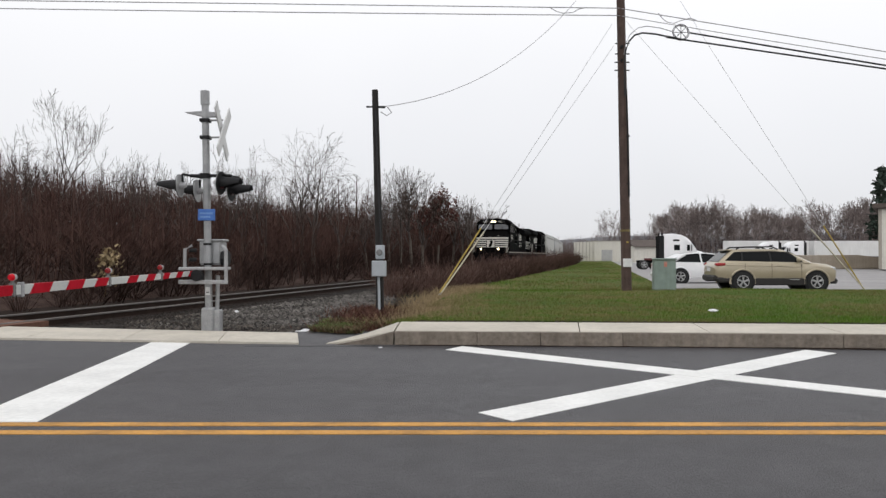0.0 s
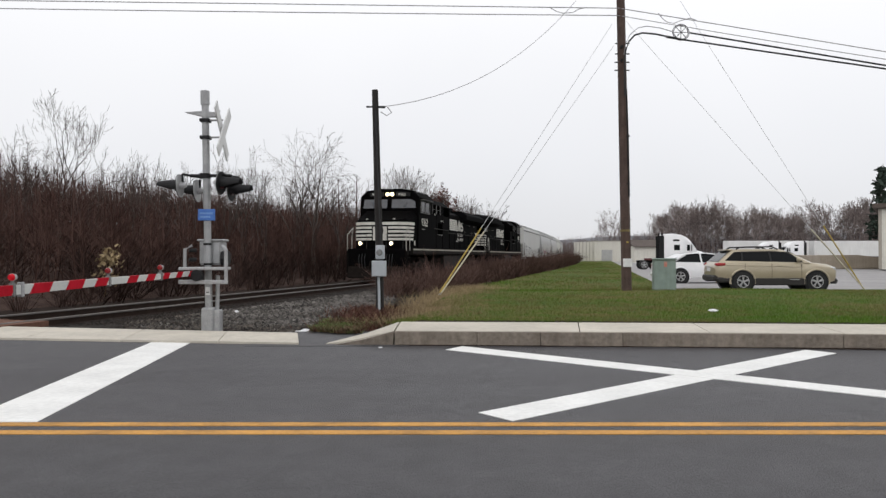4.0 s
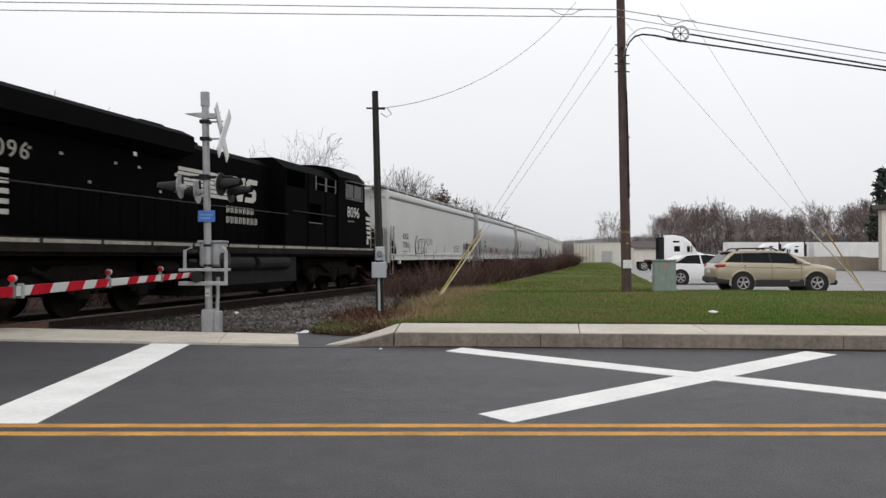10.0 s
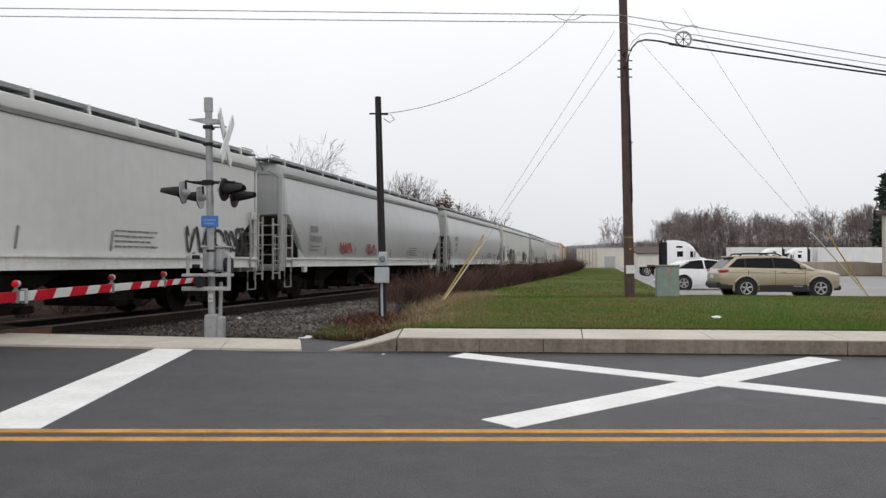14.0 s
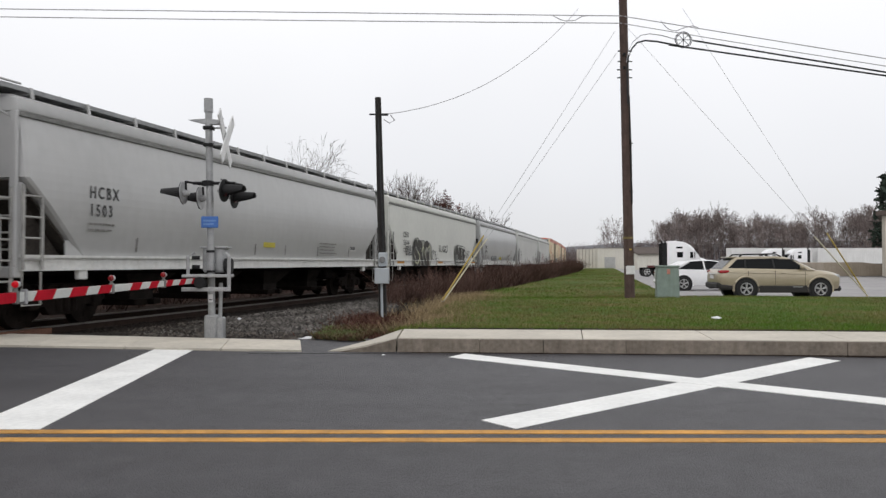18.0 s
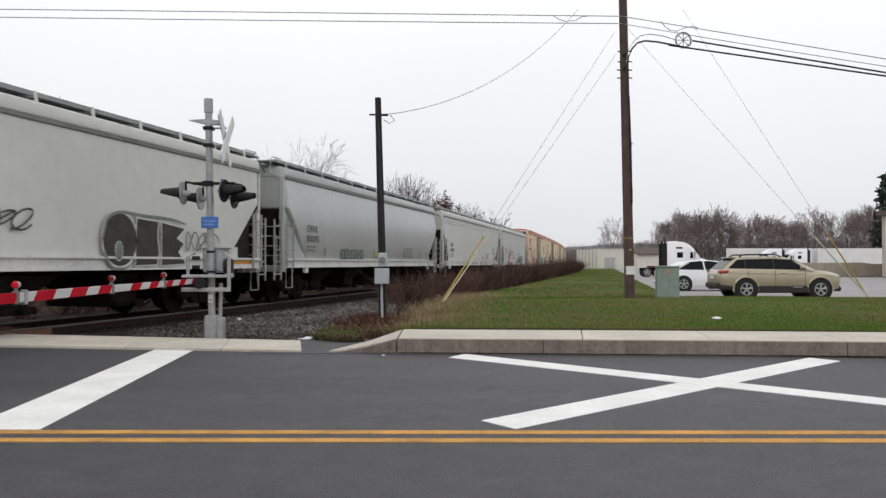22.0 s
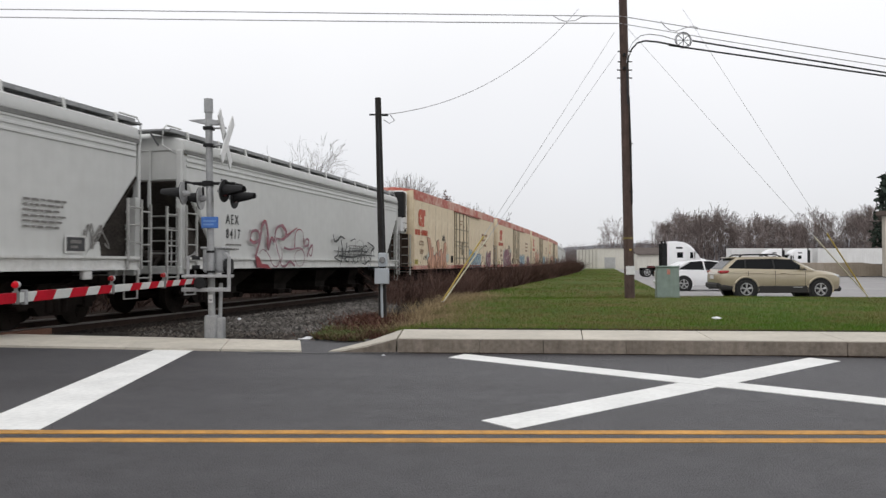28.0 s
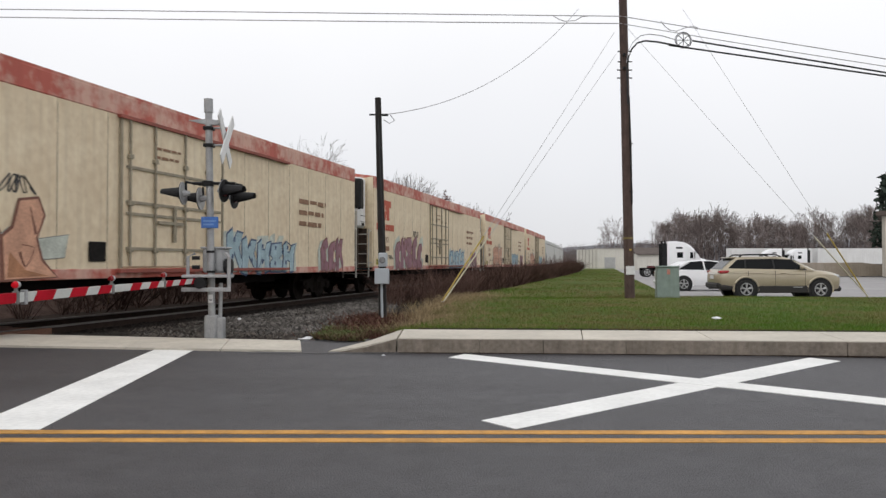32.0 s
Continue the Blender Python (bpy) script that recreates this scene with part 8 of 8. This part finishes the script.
c, a, S = hopper(21.65, GREY_A, "pale grey covered hopper wagon with black scrawls", 0.0, 3.97, seed=2, slope=2.55, mark="GPLX", number="77061", mark_u=7.68, mark_z=2.12, mark_size=0.39)
TRAIN.append((c, 28.1, 21.75, 0))
piece(c, 5.5, 3.2, 1.42, 2.3, 4, "wagon_grey_pale", "spray_black", S + 0.02, 0.05)
scrawl(c, 3.05, 2.15, 1.85, 2.28, 3, 0.02, DARK_PRINT, S + 0.03)
scrawl(c, -6.4, -8.0, 1.45, 2.2, 4, 0.04, MATS["spray_black"], S + 0.02)
scrawl(c, -8.1, -9.3, 1.45, 2.2, 4, 0.035, MATS["spray_black"], S + 0.02)
c, a, S = hopper(21.65, GREY_D, "silver grey hopper wagon with rounded sides and red scrawls", 0.15, 4.0, seed=3, slope=2.75, mark=4, number=6, mark_u=8.0, mark_z=2.25, mark_mat=FADED, mark_size=0.3)
TRAIN.append((c, 49.6, 21.75, 0))
scrawl(c, 5.2, 4.0, 1.6, 2.3, 4, 0.05, MATS["spray_red"], S + 0.09)
scrawl(c, 2.2, 1.2, 1.55, 2.2, 3, 0.05, MATS["spray_red"], S + 0.09)
decal(c, "yellow_notice", Bag().box(0, -0.85, 0, 0.005, 0, 0.22), YEL_LABEL, 0.25, S + 0.06, 1.5)
c, a, S = hopper(21.45, GREY_B, "silver grey hopper wagon with rounded sides", 0.15, 3.98, seed=4, slope=2.80, mark="HCBX", number="1503", mark_u=8.07, mark_z=2.56, mark_size=0.34)
TRAIN.append((c, 71.35, 21.55, 0))
decal(c, "yellow_notice", Bag().box(0, -0.75, 0, 0.005, 0, 0.22), YEL_LABEL, 0.5, S + 0.07, 1.72)
decal(c, "black_plate", Bag().box(0, -0.5, 0, 0.006, 0, 0.28), DARK_PRINT, -6.6, S + 0.07, 1.75)
c, a, S = hopper(21.2, GREY_C, "pale warm grey hopper wagon with black graffiti", 0.03, 3.96, seed=5, slope=2.95, mark="CEFX", number="50144", mark_u=7.78, mark_z=2.48, mark_size=0.36, posts=False, inset=0.64)
TRAIN.append((c, 92.9, 21.3, 0))
blocks(c, 6.2, 3.7, 1.16, 1.32, (((0.0, 0.0), (0.03, 0.5), (0.1, 0.95), (0.24, 1.0), (0.33, 0.9), (0.55, 0.92), (0.72, 0.8), (0.86, 0.85), (0.98, 0.7), (1.0, 0.3), (0.9, 0.02)),), mat("spray_haze", (0.3, 0.3, 0.26), 0.8, var=0.35, scale=2.5), MATS["spray_grey"], S + 0.05, 0.06)
fat_letters(c, "SRG", 1.62, 6.12, 1.2, S + 0.06, mat("spray_soot", (0.05, 0.047, 0.04), 0.8, var=0.5, scale=3), MATS["spray_black"], 1.02)
spray(c, 6.1, 3.5, 1.2, 1.25, (((0.05, 0.1), (0.2, 0.05), (0.3, 0.3), (0.2, 0.5)), ((0.4, 0.5), (0.5, 0.7), (0.55, 0.4)), ((0.75, 0.6), (0.85, 0.75), (0.93, 0.5))), 0.05, mat("spray_lime", (0.42, 0.43, 0.3), 0.8, var=0.3, scale=3), S + 0.075)
blocks(c, -3.12, 1.1, 1.2, 1.12, ([(0.5 + 0.5 * math.cos(q), 0.5 + 0.5 * math.sin(q)) for q in [k * math.pi / 10 for k in range(20)]],), MATS["spray_soot"], MATS["spray_white"], S + 0.06, 0.05)
blocks(c, -3.5, 0.24, 1.32, 0.4, ([(0.5 + 0.5 * math.cos(q), 0.5 + 0.5 * math.sin(q)) for q in [k * math.pi / 6 for k in range(12)]],), MATS["spray_grey"], MATS["spray_white"], S + 0.072, 0.02)
blocks(c, -4.2, 1.9, 1.22, 1.02, (((0.0, 0.0), (0.02, 1.0), (0.42, 0.96), (0.4, 0.6), (0.44, 0.3), (0.4, 0.02)), ((0.5, 0.0), (0.5, 0.95), (0.98, 0.85), (0.8, 0.62), (0.96, 0.5), (0.84, 0.3), (1.0, 0.04))), MATS["spray_soot"], MATS["spray_white"], S + 0.06, 0.05)
spray(c, -3.1, 3.0, 1.16, 1.15, (((0.0, 0.5), (0.06, 0.9), (0.2, 1.03), (0.45, 1.0), (0.8, 0.98), (1.0, 0.9)), ((0.02, 0.3), (0.1, 0.02), (0.25, 0.0), (0.36, 0.15))), 0.03, MATS["spray_grey"], S + 0.07)
scrawl(c, 2.66, 1.4, 1.35, 2.0, 5, 0.02, DARK_PRINT, S + 0.06)
scrawl(c, 0.8, -1.2, 1.85, 2.25, 5, 0.02, DARK_PRINT, S + 0.04)
scrawl(c, 7.4, 6.3, 1.6, 2.1, 5, 0.02, DARK_PRINT, S + 0.03)
scrawl(c, -6.3, -7.6, 1.5, 2.1, 3, 0.02, FADED, S + 0.03)
for u in (8.7, 1.0, -8.4):
    decal(c, "reflector", Bag().box(0, -1.1, 0, 0.006, 0, 0.1), ORANGE_LABEL, u, 1.602, 1.24)
c, a, S = hopper(20.8, GREY_D, "silver grey hopper wagon with black stencilled marks", 0.13, 3.98, seed=6, slope=3.00, mark="CHVX", number="890393", mark_u=7.95, mark_z=2.3, mark_size=0.32, front_panel=True)
TRAIN.append((c, 114.2, 20.9, 0))
piece(c, 4.7, 2.2, 1.45, 1.85, 7, "spray_grey", "spray_black", S + 0.05)
decal(c, "yellow_notice", Bag().box(0, -0.9, 0, 0.005, 0, 0.22), YEL_LABEL, 0.7, S + 0.05, 1.5)
decal(c, "black_plate", Bag().box(0, -0.6, 0, 0.006, 0, 0.3), DARK_PRINT, -a + 1.3, S + 0.08, 2.75)
c, a, S = hopper(21.4, GREY_A, "pale grey hopper wagon with ribbed upper side", 0.0, 3.98, bands=3, seed=7, slope=3.20, mark=4, number=6, mark_u=8.0, mark_z=2.25, mark_size=0.3, mark_mat=FADED, posts=False, inset=0.86)
TRAIN.append((c, 135.1, 21.5, 0))
decal(c, "notice_print", bars(6, 0.045, 1.1, 0.1, 0), FADED, -6.5, S + 0.025, 2.45)
decal(c, "black_plate", Bag().box(0, -0.5, 0, 0.006, 0, 0.27), DARK_PRINT, -7.6, S + 0.025, 1.5)
scrawl(c, -8.1, -8.8, 1.5, 2.1, 3, 0.02, FADED, S + 0.02)
c, a, S = hopper(19.3, GREY_A, "pale grey hopper wagon with red and black scrawls", 0.0, 4.0, bands=3, seed=8, slope=3.30, mark="AEX", number="8417", mark_u=6.68, mark_z=2.32, mark_size=0.37, posts=False)
TRAIN.append((c, 156.42, 19.4, 0))
RED_TAG = (((0.0, 0.6), (0.03, 0.78), (0.11, 0.8), (0.13, 0.64), (0.06, 0.54), (0.0, 0.6)),
           ((0.08, 0.25), (0.14, 0.6), (0.17, 0.9), (0.22, 1.0), (0.255, 0.75), (0.26, 0.42), (0.31, 0.66), (0.35, 0.6), (0.38, 0.88), (0.47, 0.97), (0.54, 0.82), (0.5, 0.66), (0.38, 0.66), (0.4, 0.4), (0.44, 0.2), (0.39, 0.05), (0.32, 0.1), (0.27, 0.3), (0.18, 0.42), (0.12, 0.3)),
           ((0.54, 0.72), (0.62, 0.82), (0.72, 0.95)),
           ((0.68, 0.48), (0.7, 0.82), (0.77, 0.92), (0.83, 0.82), (0.84, 0.58)),
           ((0.84, 0.48), (0.72, 0.4), (0.68, 0.25), (0.74, 0.06), (0.83, 0.1), (0.85, 0.32), (0.78, 0.48), (0.6, 0.44), (0.5, 0.48)),
           ((0.46, 0.55), (0.47, 0.3), (0.45, 0.1), (0.52, 0.05), (0.6, 0.16), (0.68, 0.06)),
           ((0.84, 0.54), (0.88, 0.7), (0.93, 0.68), (0.92, 0.56), (0.85, 0.53)),
           ((0.9, 0.28), (0.95, 0.48), (1.0, 0.56), (0.98, 0.3), (0.93, 0.36)))
spray(c, 5.5, 4.35, 1.1, 1.35, RED_TAG, 0.036, MATS["spray_plum"], S + 0.075)
spray(c, 5.5, 4.35, 1.12, 1.35, (RED_TAG[1][:8], RED_TAG[1][9:13], RED_TAG[2], RED_TAG[3], RED_TAG[0]), 0.05, MATS["spray_red"], S + 0.071)
blocks(c, 5.5, 4.35, 1.1, 1.35, (((0.07, 0.3), (0.1, 0.04), (0.3, 0.0), (0.26, 0.08), (0.17, 0.1), (0.13, 0.24)),), MATS["spray_red"], MATS["spray_plum"], S + 0.068, 0.02)
BLACK_TAG = (((0.0, 0.9), (0.03, 0.72), (0.1, 0.75), (0.16, 0.85), (0.25, 0.8)), ((0.17, 0.75), (0.2, 0.4), (0.15, 0.1)), ((0.3, 0.7), (0.26, 0.3), (0.33, 0.2), (0.36, 0.5), (0.3, 0.45)), ((0.38, 0.75), (0.5, 0.8), (0.48, 0.4), (0.42, 0.15)),
             ((0.52, 0.7), (0.6, 0.8), (0.7, 0.7), (0.66, 0.5), (0.58, 0.3)), ((0.6, 0.2), (0.66, 0.55), (0.76, 0.65), (0.8, 0.5), (0.72, 0.45)), ((0.8, 0.75), (0.88, 0.7), (0.98, 0.6), (0.9, 0.5), (0.88, 0.2)), ((0.12, 0.35), (0.4, 0.32), (0.7, 0.38), (1.0, 0.36)))
spray(c, -0.7, 4.6, 1.05, 1.4, BLACK_TAG, 0.034, MATS["spray_black"], S + 0.075)
spray(c, -0.6, 4.2, 1.02, 1.1, [[(0.98 - x * 0.95, 0.95 - y * 0.9) for x, y in s_] for s_ in BLACK_TAG], 0.022, MATS["spray_black"], S + 0.083)
scrawl(c, -1.4, -5.0, 1.25, 1.95, 8, 0.014, MATS["spray_grey"], S + 0.092)
TRAIN.append((reefer(25.3, "weathered beige and red refrigerator wagon with clay-coloured graffiti", 11), 176.0, 25.4, 0))
for k in range(3):
    TRAIN.append((reefer(25.7, "weathered beige and red refrigerator wagon with sprayed graffiti", 12 + k), 201.45 + 25.8 * k, 25.8, 0))
for k in range(3):
    c, a, S = hopper(20.4, GREY_A, "white-grey covered hopper wagon", 0.0, 3.98, seed=20 + k, posts=False)
    TRAIN.append((c, 279.1 + 20.5 * k, 20.5, 0))


def gone(t):
    """Metres that the train has rolled since 9 s."""
    return 8.188 * (t - 9) - 0.007 * (t - 9) ** 2


def motions():
    for car, head, length, turn in TRAIN:
        rows = []
        for t in range(33):
            x, y, h = line(head + length / 2 - gone(t))
            rows.append((t, pose(x, y, RAIL_Z, 0, 0, math.degrees(math.atan2(-math.cos(h), -math.sin(h))) + turn)))
        walk(car, rows)
    for wheels, x, r in TURNING:
        rows = []
        for k in range(481):
            t = k / 15
            rows.append((t, pose(x, 0, abs(r), 0, math.degrees(gone(t) / r), 0)))
        walk(wheels, rows)


motions()
